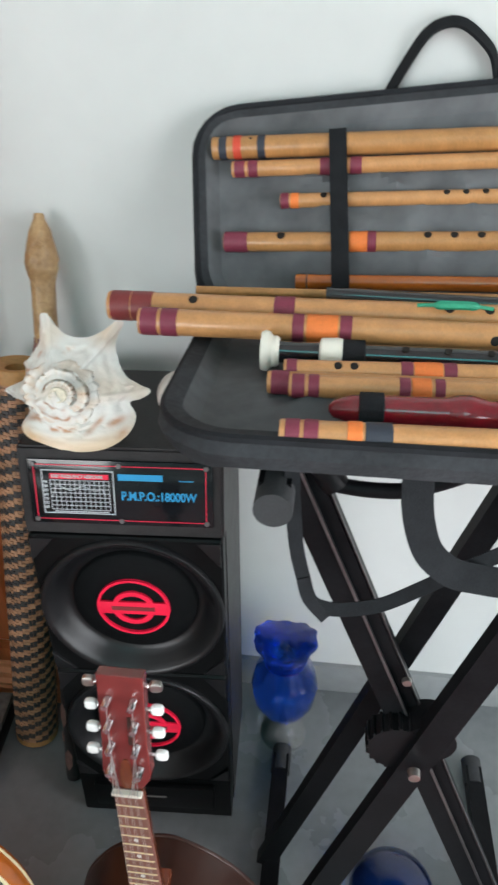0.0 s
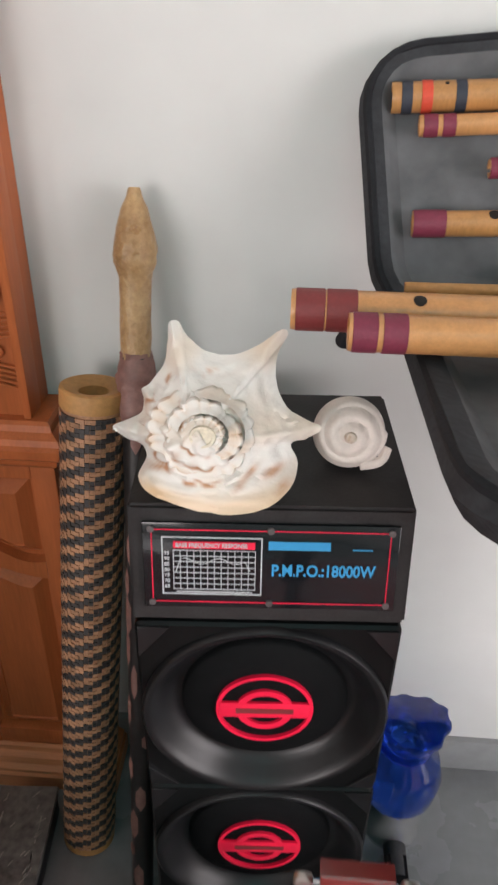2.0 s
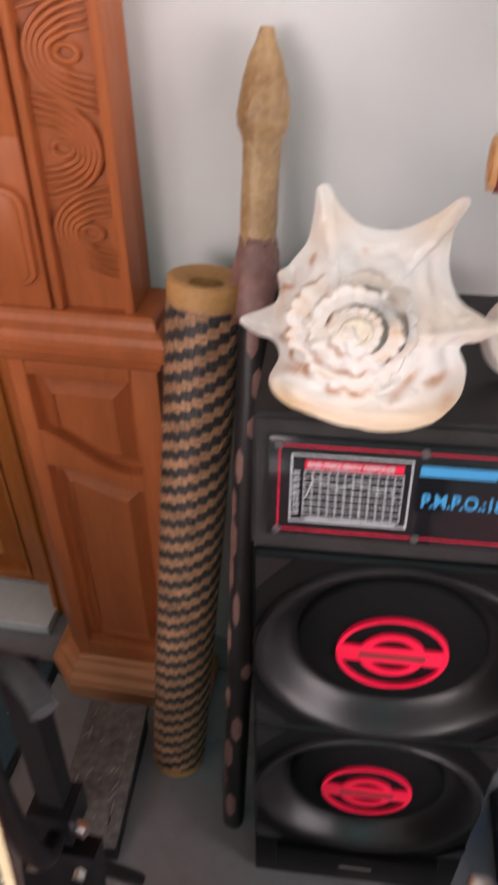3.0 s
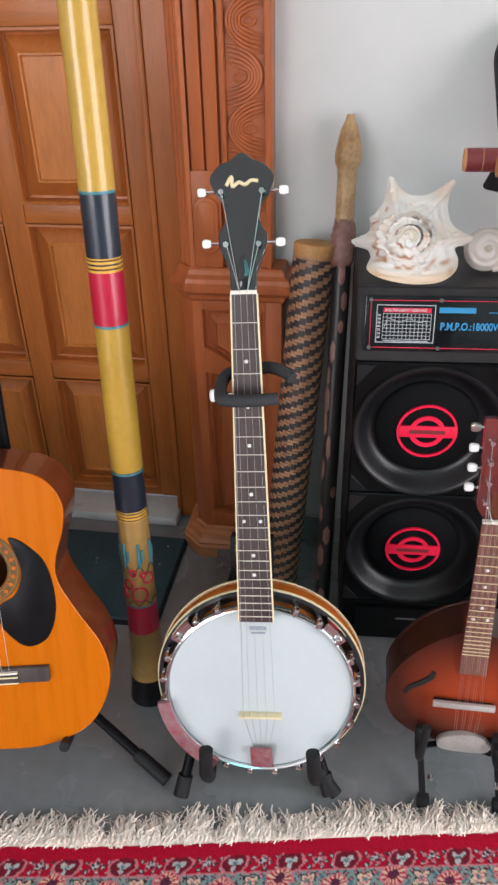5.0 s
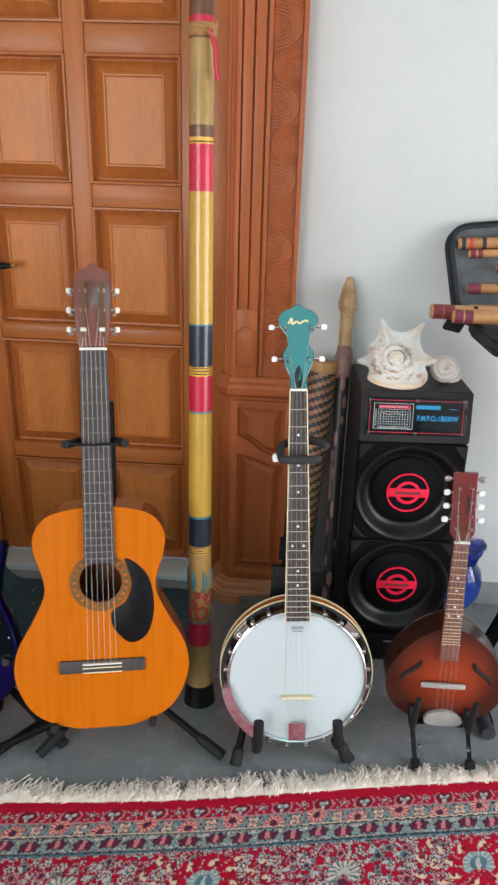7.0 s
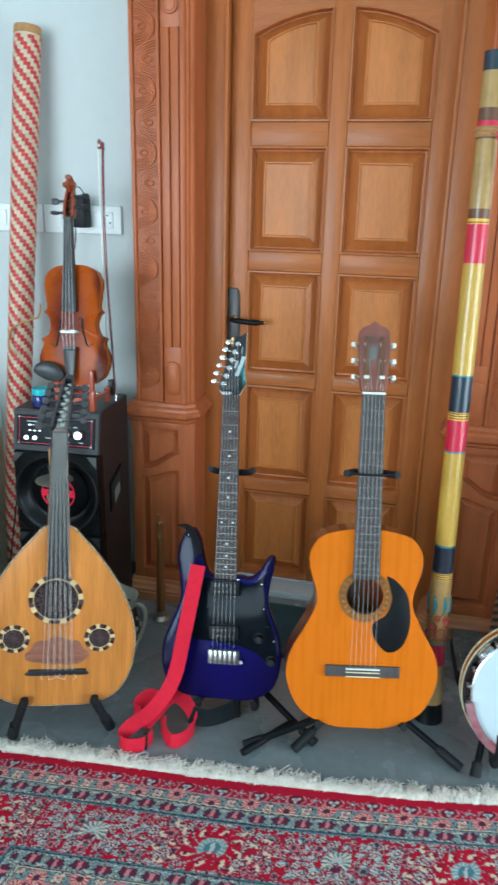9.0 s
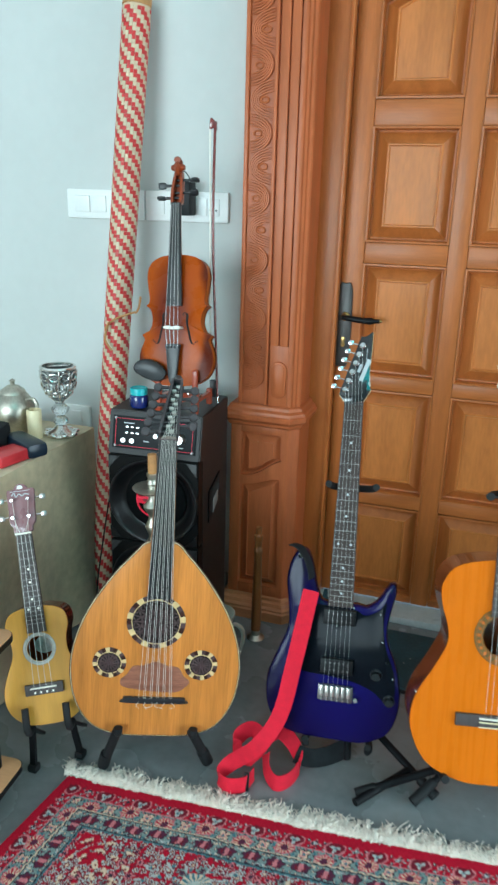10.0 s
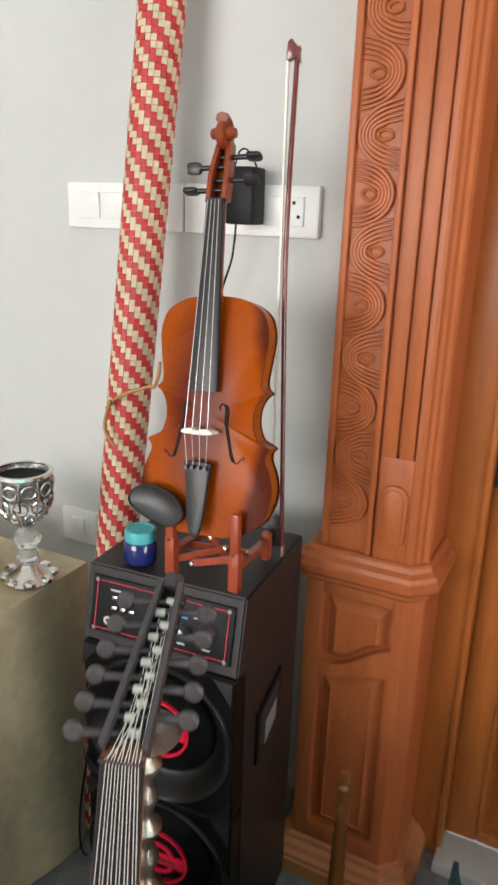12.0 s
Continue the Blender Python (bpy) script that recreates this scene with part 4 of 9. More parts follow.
part("binding", ring_plate(bc, 0.164, 0.1682, 0.066, 0.069, 72), M_BIND, res, "cream edge binding")
for k in range(24):
    a = 2 * math.pi * (k + 0.5) / 24
    if abs(a - math.pi / 2) < 0.2:
        continue
    cx, cz = bc[0] + 0.1535 * math.cos(a), bc[1] + 0.1535 * math.sin(a)
    h = part("hook", sweep(bmesh.new(), [(bc[0] + 0.1475 * math.cos(a), 0.006, bc[1] + 0.1475 * math.sin(a)), (cx, 0.005, cz), (cx, 0.044, cz)], 0.0018, 6), M_CHROME, B)
    part("hook_nut", rod((cx, 0.018, cz), (cx, 0.046, cz), 0.0052, sides=6), M_CHROME, h)
    part("bracket_foot", moved(lathe([(0.0, -0.004), (0.0045, -0.003), (0.0068, 0.002), (0.006, 0.009)], 10, axis="y"), pose(bc[0] + 0.1545 * math.cos(a), 0.008, bc[1] + 0.1545 * math.sin(a))), M_CHROME, h)
for a0, a1 in ((0.6, 0.85), (2.3, 2.55)):
    part("hoop_clamp", ring_plate(bc, 0.1515, 0.1635, 0.012, 0.034, 8, a0=a0, a1=a1), M_CHROME, B)
part("bridge", cube((0, 0.005, 0.0), (0.068, 0.014, 0.004), 0.001), M_BIND, B, "pale maple bridge")
part("tailpiece", moved(cube((0, 0, 0), (0.036, 0.006, 0.045), 0.002), pose(0.0, 0.006, -0.082, 14)), M_PINKPL, B)
part("tailpiece_bar", cube((0, 0.002, -0.066), (0.036, 0.005, 0.006), 0.001), M_CHROME, B)
part("armrest", ring_plate(bc, 0.143, 0.163, -0.004, 0.003, 20, a0=3.25, a1=4.2), M_PINKPL, B, "marbled red armrest")
part("head_label", cube((0.001, 0.0112, 0.147), (0.022, 0.001, 0.003)), M_TAG, B)
part("head_label", cube((0.001, 0.0112, 0.155), (0.026, 0.001, 0.006)), M_TAG, B)
fretboard(B, 0.662, 0.032, 0.05, 0.176, -0.005, 0.007, 22, M_BBOARD, M_IVORY, (3, 5, 7, 10, 12, 15, 17), M_PEARL, M_BIND)
neck_shaft(B, 0.19, 0.67, 0.034, 0.05, 0.002, 0.02, M_GSIDE)
part("nut", cube((0, -0.005, 0.6645), (0.034, 0.008, 0.005), 0.0005), M_IVORY, B)
ph = [(0.0, 0.667), (0.016, 0.667), (0.018, 0.69), (0.029, 0.717), (0.031, 0.736), (0.022, 0.754), (0.023, 0.772), (0.036, 0.79), (0.041, 0.808), (0.029, 0.823), (0.015, 0.829), (0.0, 0.838)]
pg = part("peghead", moved(slab(outline(mirror(ph), 4), -0.004, 0.012, 0.0015), Matrix.Translation((0, 0, 0.667)) @ pose(0, 0, 0, -12) @ Matrix.Translation((0, 0, -0.667))), M_PEGH, B, "glossy black peghead", smooth=False)
rot = Matrix.Translation((0, 0, 0.667)) @ pose(0, 0, 0, -12) @ Matrix.Translation((0, 0, -0.667))
part("inlay_mark", moved(sweep(bmesh.new(), smooth_path([(-0.02, -0.0045, 0.797), (-0.013, -0.0045, 0.808), (-0.012, -0.0045, 0.796), (-0.004, -0.0045, 0.801), (0.004, -0.0045, 0.798), (0.012, -0.0045, 0.803), (0.021, -0.0045, 0.802)], 5), 0.0024, 6), rot), M_BIND, pg, "gold scripted mark as plain strokes")
part("truss_cover", moved(slab(outline([(-0.009, 0.672), (0.009, 0.672), (0.006, 0.7), (0.0, 0.712), (-0.006, 0.7)], 4), -0.006, -0.003, 0.0005), rot), M_GLOSSB, pg)
part("truss_inner", moved(slab(outline([(-0.006, 0.674), (0.006, 0.674), (0.004, 0.697), (0.0, 0.706), (-0.004, 0.697)], 4), -0.0068, -0.003, 0.0005), rot), M_GLOSSB, pg)
for s in (-1, 1):
    for z, x in ((0.725, 0.021), (0.79, 0.026)):
        p = rot @ Vector((s * x, -0.004, z))
        tuner(B, p.x, p.z, p.y, s, M_PEARL, M_CHROME, 0.01, size=0.68)
        part("string", rod((s * (0.005 if x < 0.03 else 0.011), -0.0095, 0.665), (p.x, p.y - 0.004, p.z), 0.0006, sides=5), M_STRING, B)
t = part("fifth_peg", rod((-0.034, 0.004, 0.525), (-0.014, 0.004, 0.525), 0.0045, sides=10), M_CHROME, B)
part("button", slab(outline([(-0.052, 0.518), (-0.043, 0.5165), (-0.034, 0.5205), (-0.034, 0.5295), (-0.043, 0.5335), (-0.052, 0.532)], 3), -0.001, 0.009, 0.003), M_PEARL, t)
strings(B, spread(4, 0.024), [x + 0.004 for x in spread(4, 0.04)], 0.664, 0.0, -0.009, -0.0035, M_STRING, 0.00028)
part("string", rod((-0.017, -0.008, 0.525), (-0.026, -0.0035, 0.0), 0.0005, sides=5), M_STRING, B)
for x in spread(5, 0.048):
    part("string", rod((x, -0.0035, 0.0), (x * 0.5, 0.006, -0.066), 0.0005, sides=5), M_STRING, B)

# ---- electric guitar ----
E_ = thing("electric_guitar", "dark blue electric guitar with red strap on a stand", "guitar",
           place((-1.02, 0.553, 0.206), (-0.037, 0.183, 0.622), (0.98, 0.11, 0.03)))
eo = [(0.0, -0.118), (0.07, -0.116), (0.124, -0.085), (0.144, -0.02), (0.135, 0.055), (0.112, 0.112), (0.107, 0.15), (0.113, 0.19), (0.122, 0.228), (0.12, 0.249), (0.106, 0.25), (0.09, 0.223), (0.075, 0.204), (0.056, 0.193), (0.034, 0.196),
      (-0.034, 0.196), (-0.05, 0.21), (-0.06, 0.24), (-0.07, 0.285), (-0.09, 0.314), (-0.114, 0.296), (-0.127, 0.245), (-0.12, 0.18), (-0.118, 0.13), (-0.138, 0.075), (-0.16, 0.01), (-0.154, -0.06), (-0.118, -0.105), (-0.06, -0.117)]
eoo = outline(eo, 4)
part("body", slab(eoo, 0.0, 0.042, 0.009), M_BLUE, E_, "glossy dark blue body")
po = outline([(-0.03, 0.19), (0.03, 0.187), (0.056, 0.176), (0.086, 0.19), (0.102, 0.21), (0.098, 0.165), (0.104, 0.112), (0.126, 0.055), (0.132, 0.0), (0.118, -0.022), (0.085, 0.005), (0.04, 0.022), (-0.02, 0.03), (-0.088, 0.04), (-0.094, 0.1), (-0.08, 0.16), (-0.06, 0.188)], 4)
part("pickguard", slab(po, -0.002, 0.001, 0.0006), M_PICKG, E_, "gloss black pickguard")
for z in (0.168, 0.056):
    pu = part("pickup", cube((0, -0.007, z), (0.072, 0.014, 0.034), 0.002), M_PLAST, E_, "black twin-coil pickup")
    for dz in (-0.008, 0.008):
        for x in spread(6, 0.05):
            part("pole_piece", rod((x, -0.0146, z + dz), (x, -0.012, z + dz), 0.0016, sides=8), M_FRET, pu)
bg = part("bridge", cube((0, -0.005, -0.006), (0.078, 0.008, 0.036), 0.002), M_SCREW, E_, "chrome tremolo bridge")
for x in spread(6, 0.06):
    part("bridge_saddle", cube((x, -0.013, 0.0), (0.0078, 0.007, 0.024), 0.0012), M_NICKEL, bg)
    part("saddle_screw", rod((x, -0.014, -0.012), (x, -0.014, -0.022), 0.0018, sides=6), M_FRET, bg)
part("arm_socket", rod((0.046, -0.006, -0.014), (0.046, -0.016, -0.014), 0.005), M_CHROME, bg)
for x, z in ((0.088, 0.045), (0.12, -0.01)):
    k = part("control_knob", moved(lathe([(0.0, -0.016), (0.0085, -0.016), (0.0095, -0.002), (0.0115, 0.0)], 20, axis="y"), pose(x, -0.002, z)), M_GLOSSB, E_)
    part("knob_scale", ring_plate((x, z), 0.0125, 0.0135, -0.0026, -0.0018, 30), M_FOAM, k)
part("switch_tip", rod((0.108, -0.002, 0.075), (0.112, -0.02, 0.08), 0.0022), M_PLAST, E_)
for x, z in ((0.03, 0.19), (0.09, 0.182), (0.098, 0.12), (-0.07, 0.15), (0.125, 0.04)):
    part("screw", rod((x, -0.003, z), (x, -0.001, z), 0.002, sides=8), M_CHROME, E_)
fretboard(E_, 0.648, 0.042, 0.056, 0.192, -0.012, 0.007, 24, M_ROSED, M_FRET, (3, 5, 7, 9, 12, 15, 17, 19), M_WHITEP)
neck_shaft(E_, 0.21, 0.66, 0.042, 0.056, -0.005, 0.02, M_HEAD)
part("nut", cube((0, -0.013, 0.65), (0.043, 0.007, 0.004), 0.0005), M_BLACKW, E_)
ho = [(x - 0.08 * z, 0.652 + z + 0.08 * x) for x, z in ((0.02, 0.0), (0.037, 0.026), (0.035, 0.042), (0.035, 0.07), (0.041, 0.117), (0.044, 0.158), (0.035, 0.151), (0.026, 0.147), (0.018, 0.148), (-0.031, 0.025), (-0.032, 0.017), (-0.021, 0.0))]
erot = Matrix.Translation((0, 0, 0.652)) @ pose(0, 0, 0, -8) @ Matrix.Translation((0, 0, -0.652))
eh = part("headstock", moved(slab(ho, -0.01, 0.005, 0.001), erot), M_GLOSSB, E_, "pointed black headstock")
part("edge_binding", moved(slab(inset(ho, -0.0008), -0.003, 0.003), erot), M_BIND, eh)
for w, h, dx in ((0.052, 0.009, 0.0), (0.02, 0.006, -0.011)):
    part("name_bar", moved(cube((0, 0, 0), (w, 0.001, h)), erot @ pose(0.0195 + dx, -0.0103, 0.724 - dx * 0.4, 0, -72, 0)), M_WHITEP, eh, "white name mark as plain bars")
for p0, p1 in (((0.028, 0.698), (0.032, 0.688)), ((0.032, 0.688), (0.03, 0.712)), ((0.021, 0.748), (0.022, 0.774))):
    part("name_line", moved(rod((p0[0], -0.0103, p0[1]), (p1[0], -0.0103, p1[1]), 0.0007, sides=5), erot), M_WHITEP, eh)
for k in range(6):
    f = k / 5
    p = erot @ Vector((-0.0205 + 0.0315 * f, -0.01, 0.678 + 0.102 * f))
    t = part("tuning_peg", moved(lathe([(0.0, -0.012), (0.0042, -0.012), (0.0045, -0.004), (0.0068, -0.002), (0.0068, 0.0)], 12, axis="y"), pose(*p)), M_CHROME, E_)
    part("shaft", rod((p.x - 0.006, p.y + 0.018, p.z + 0.002), (p.x - 0.022, p.y + 0.018, p.z + 0.006), 0.0018, sides=8), M_CHROME, t)
    part("button", slab([(p.x - 0.027 + dx, p.z + 0.008 + dz) for dx, dz in outline([(-0.006, -0.004), (0.004, -0.0055), (0.006, 0.0), (0.004, 0.0055), (-0.006, 0.004)], 3)], p.y + (0.012 if k % 5 else 0.016), p.y + (0.024 if k % 5 else 0.019), 0.0014), M_CHROME, t)
    part("string", rod((spread(6, 0.035)[k], -0.0165, 0.65), (p.x, p.y - 0.007, p.z), 0.0004, sides=5), M_STRING, E_)
strings(E_, spread(6, 0.035), spread(6, 0.054), 0.65, 0.0, -0.0165, -0.018, M_STRING, 0.00022)
part("strap_button", moved(lathe([(0.006, -0.006), (0.0065, -0.003), (0.003, 0.0), (0.003, 0.01)], 12, axis="y"), pose(-0.096, -0.004, 0.3)), M_CHROME, E_)
inv = E_.matrix_world.inverted()


def elocal(p):
    return inv @ Vector(p)


# strap: black leather tab, long red webbing down to the floor in loops
tab = smooth_path([(-0.118, -0.004, 0.322), (-0.1, -0.012, 0.318), (-0.083, -0.016, 0.298), (-0.072, -0.018, 0.272), (-0.068, -0.018, 0.25)], 6)
part("strap_tab", sweep(bmesh.new(), tab, 0, flat=(0.03, 0.003)), M_BLKWEB, E_, "black leather strap end")
floor_pts = [(-1.093, 0.57, 0.436, 0), (-1.109, 0.51, 0.283, 0), (-1.126, 0.47, 0.168, 0), (-1.167, 0.435, 0.098, 0.1), (-1.225, 0.43, 0.04, 0.5), (-1.244, 0.405, 0.0185, 1), (-1.22, 0.386, 0.0185, 1), (-1.182, 0.402, 0.0185, 1), (-1.172, 0.44, 0.0185, 1)]
loop_pts = [(-1.2, 0.46, 0.03, 0.3), (-1.176, 0.48, 0.055, 0.0), (-1.16, 0.51, 0.072, 0.1), (-1.135, 0.53, 0.074, 0.3), (-1.1, 0.522, 0.05, 0.6), (-1.081, 0.492, 0.024, 0.9), (-1.092, 0.45, 0.0185, 1), (-1.118, 0.43, 0.0185, 1), (-1.146, 0.455, 0.022, 0.9), (-1.158, 0.485, 0.04, 0.7)]
back_pts = [(-1.172, 0.5, 0.03, 0.6), (-1.19, 0.53, 0.05, 0.4), (-1.212, 0.53, 0.06, 0.3), (-1.232, 0.505, 0.05, 0.5), (-1.222, 0.475, 0.035, 0.8), (-1.19, 0.468, 0.03, 0.9)]


def webbing(pts, w, n=7):
    """Flat webbing along points; the fourth number turns its width from level (0) to standing on edge (1)."""
    bm = bmesh.new()
    path = smooth_path([p[:3] for p in pts], n)
    rows = []
    for i, p in enumerate(path):
        t = (path[min(i + 1, len(path) - 1)] - path[max(i - 1, 0)]).normalized()
        q = i / (len(path) - 1) * (len(pts) - 1)
        k = min(int(q), len(pts) - 2)
        e = pts[k][3] + (pts[k + 1][3] - pts[k][3]) * (q - k)
        flat_ = t.cross(Vector((0.2, -0.8, 0.55)))
        flat_ = flat_.normalized() if flat_.length > 1e-3 else Vector((1, 0, 0))
        edge = (Vector((0, 0.25, 1)) - t * t.z)
        edge = (edge - t * edge.dot(t)).normalized()
        if flat_.dot(edge) < 0:
            edge = -edge
        side = (flat_ * (1 - e) + edge * e).normalized()
        nrm = side.cross(t).normalized()
        rows.append([bm.verts.new(inv @ (p + side * a + nrm * b)) for a, b in ((w / 2, 0.001), (-w / 2, 0.001), (-w / 2, -0.001), (w / 2, -0.001))])
    for a, b in zip(rows, rows[1:]):
        for j in range(4):
            bm.faces.new((a[j], a[(j + 1) % 4], b[(j + 1) % 4], b[j]))
    bm.faces.new(rows[0][::-1])
    bm.faces.new(rows[-1])
    return bm


part("strap", webbing(floor_pts, 0.036), M_RED, E_, "bright red webbing strap trailing to the floor")
part("strap_loop", webbing(loop_pts, 0.036), M_RED, E_)
part("strap_loop", webbing(back_pts, 0.036), M_RED, E_)
part("strap_slider", cube(elocal((-1.18, 0.41, 0.02)), (0.012, 0.008, 0.04), 0.002), M_PLAST, E_)
part("strap_tail", webbing([(-1.09, 0.5, 0.05, 0.5), (-1.06, 0.525, 0.025, 0.3), (-1.023, 0.555, 0.02, 0.2), (-0.986, 0.585, 0.03, 0.1)], 0.042), M_BLKWEB, E_, "black leather strap tail")

# ---- oud ----
O = thing("oud", "pear-shaped oud with three carved rosettes on a stand", "oud",
          place((-1.396, 0.394, 0.205), (0.018, 0.048, 0.592), (0.184, 0.076, -0.015)))
oh = [(0.0, -0.103), (0.08, -0.1), (0.137, -0.075), (0.172, -0.016), (0.183, 0.06), (0.174, 0.13), (0.146, 0.205), (0.1, 0.28), (0.055, 0.335), (0.027, 0.362)]
oo = outline([(x, z) for x, z in oh] + [(-x, z) for x, z in reversed(oh) if x > 0], 5)
part("soundboard", slab(oo, 0.0, 0.003, 0.0008), M_OUD, O, "golden spruce soundboard")
for k, (out, m) in enumerate(((0.0012, M_MRIM), (0.0024, M_BIND), (0.0042, M_MRIM))):
    part("edge_binding", slab(inset(oo, -out), 0.0006 + 0.0006 * k, 0.006), m, O)
bm = bmesh.new()
rings = [[bm.verts.new((x * k, 0.004 + d, 0.09 + (z - 0.09) * (0.25 + 0.75 * k))) for x, z in oo] for k, d in ((1.0, 0.0), (0.965, 0.03), (0.89, 0.07), (0.78, 0.11), (0.65, 0.145), (0.4, 0.168), (0.12, 0.178))]
for a, b in zip(rings, rings[1:]):
    for j in range(len(a)):
        bm.faces.new((a[j], a[(j + 1) % len(a)], b[(j + 1) % len(a)], b[j]))
bm.faces.new(rings[-1])
part("bowl", bm, M_OUDBACK, O, "striped walnut bowl back")


def oud_rosette(c, r0, r1, n, arms, rows):
    ro = part("rosette", rod((c[0], -0.0012, c[1]), (c[0], 0.0005, c[1]), r0, sides=40), M_HOLE, O, "dark carved fretwork rosette")
    for k in range(n):
        # two dark blocks to every pale one
        share = ((0.0, 0.36, M_INLAY), (0.36, 0.68, M_MRIM), (0.68, 1.0, M_FRETW))
        for f0, f1, m in share:
            part("ring_inlay", ring_plate(c, r0, r1, -0.0016, 0.0005, 4, a0=2 * math.pi * (k + f0) / n, a1=2 * math.pi * (k + f1) / n), m, ro, smooth=False)
    bm = bmesh.new()
    for k in range(arms):
        a = 2 * math.pi * k / arms
        sweep(bm, [(c[0] + r0 * 0.12 * math.cos(a), -0.0026, c[1] + r0 * 0.12 * math.sin(a)), (c[0] + r0 * 0.55 * math.cos(a), -0.0022, c[1] + r0 * 0.55 * math.sin(a)), (c[0] + r0 * math.cos(a), -0.0022, c[1] + r0 * math.sin(a))], [0.0008, 0.0022, 0.0012], 5)
        for q in range(rows):
            f = 0.42 + 0.5 * q / max(1, rows - 1) if rows > 1 else 0.78
            turn = 2 * math.pi / arms
            lean = 0.5 if (k + q) % 2 else -0.5
            p = [(c[0] + r0 * (f + 0.07 * u) * math.cos(a + turn * (0.5 + lean * 0.6 * u)), -0.0026, c[1] + r0 * (f + 0.07 * u) * math.sin(a + turn * (0.5 + lean * 0.6 * u))) for u in (-1, 0, 1)]
            sweep(bm, p, [0.0007, 0.0021, 0.0007], 5)
    part("fretwork", bm, M_FRETW, ro)
    part("hub", moved(lathe([(0.0, -0.0034), (r0 * 0.1, -0.003), (r0 * 0.13, 0.0)], 14, axis="y"), pose(c[0], 0, c[1])), M_FRETW, ro)
    part("inner_ring", ring_plate(c, r0 - 0.0006, r0 + 0.001, -0.0026, 0.0, 40), M_INLAY, ro)


oud_rosette((-0.004, 0.18), 0.052, 0.0635, 9, 20, 4)
oud_rosette((-0.101, 0.078), 0.0255, 0.0365, 8, 15, 1)
oud_rosette((0.099, 0.078), 0.0255, 0.0365, 8, 15, 1)
part("beard_plate", slab(outline([(-0.03, 0.012), (0.03, 0.008), (0.055, 0.012), (0.076, 0.034), (0.062, 0.05), (0.05, 0.07), (0.025, 0.074), (0.0, 0.084), (-0.025, 0.074), (-0.05, 0.07), (-0.062, 0.05), (-0.076, 0.036), (-0.07, 0.02)], 4), -0.0014, 0.0005), M_BEARD, O, "wavy brown wood plate")
part("bridge", moved(slab(outline([(-0.065, -0.008), (0.065, -0.008), (0.068, 0.0), (0.065, 0.006), (0.03, 0.006), (-0.03, 0.006), (-0.065, 0.006), (-0.068, 0.0)], 3), -0.008, 0.001, 0.002), pose(0, 0, -0.01)), M_BLACKW, O)
fretboard(O, 0.588, 0.037, 0.05, 0.236, -0.005, 0.005, 0, M_BLACKW)
neck_shaft(O, 0.34, 0.59, 0.037, 0.05, -0.0005, 0.028, M_OUDBACK)
part("nut", cube((0, -0.006, 0.59), (0.038, 0.006, 0.002)), M_FRETW, O)
pd = Vector((0.011, 0.127, 0.09)).normalized()
L = 0.158
q0, q1 = Vector((0, 0.004, 0.592)), Vector((0, 0.004, 0.592)) + pd * L
M_PEG = mat("dusty_ebony", (0.05, 0.043, 0.046), 0.55, var=0.3, scale=30, bump=0.1)
pbx = part("pegbox", sweep(bmesh.new(), [q0 + Vector((0, 0.006, -0.012)), q1 + Vector((0, 0.004, -0.01))], 0, flat=(0.03, 0.004)), M_PEG, O, "bent-back black pegbox")
for s in (-1, 1):
    a, b = q0 + Vector((s * 0.018, 0, 0)), q1 + Vector((s * 0.009, 0, 0))
    part("cheek", sweep(bmesh.new(), [a, a.lerp(b, 0.5), b], 0, flat=(0.005, 0.024)), M_PEG, pbx)
part("pegbox_end", rod(q1 - pd * 0.004, q1 + pd * 0.012, 0.013, 0.009), M_PEG, pbx)
for k in range(11):
    s = 1 if k % 2 else -1
    f = 0.1 + 0.08 * k
    c = q0 + pd * (L * f)
    slant = pd * (0.004 * s)
    pk = part("peg", rod(c - Vector((s * 0.016, 0, 0)), c + slant + Vector((s * (0.04 - 0.01 * f), 0, 0)), 0.0026, 0.0042, 10), M_PEG, O)
    part("peg_head", moved(lathe([(0.0, -0.0045), (0.0065, -0.0045), (0.0095, -0.002), (0.0095, 0.002), (0.0065, 0.0045), (0.0, 0.0045)], 16, axis="y"), Matrix.Translation(c + slant + Vector((s * (0.048 - 0.01 * f), 0, 0)))), M_PEG, pk)
    x = spread(11, 0.03)[k]
    part("string", rod((x, -0.0085, 0.59), c + Vector((-s * 0.004, 0.0, 0.002)), 0.0005, sides=5), M_NYLON, O)
    part("string_winding", rod(c + Vector((-s * 0.008, 0, 0)), c + Vector((s * 0.001, 0, 0)), 0.0042, sides=10), M_NYLON, pk)
xs = [x + d for x in spread(6, 0.027) for d in (-0.0013, 0.0013)][1:]
xb = [x + d for x in spread(6, 0.072) for d in (-0.002, 0.002)][1:]
strings(O, xs, xb, 0.59, -0.01, -0.0085, -0.007, M_NYLON, 0.00042)
rng = random.Random(3)
for x in xb[::2]:
    part("string_tail", sweep(bmesh.new(), smooth_path([(x, -0.008, -0.014), (x + rng.uniform(-0.008, 0.008), -0.012, -0.02), (x + rng.uniform(-0.016, 0.016), -0.01, -0.028)], 4), 0.0005, 5), M_NYLON, O)

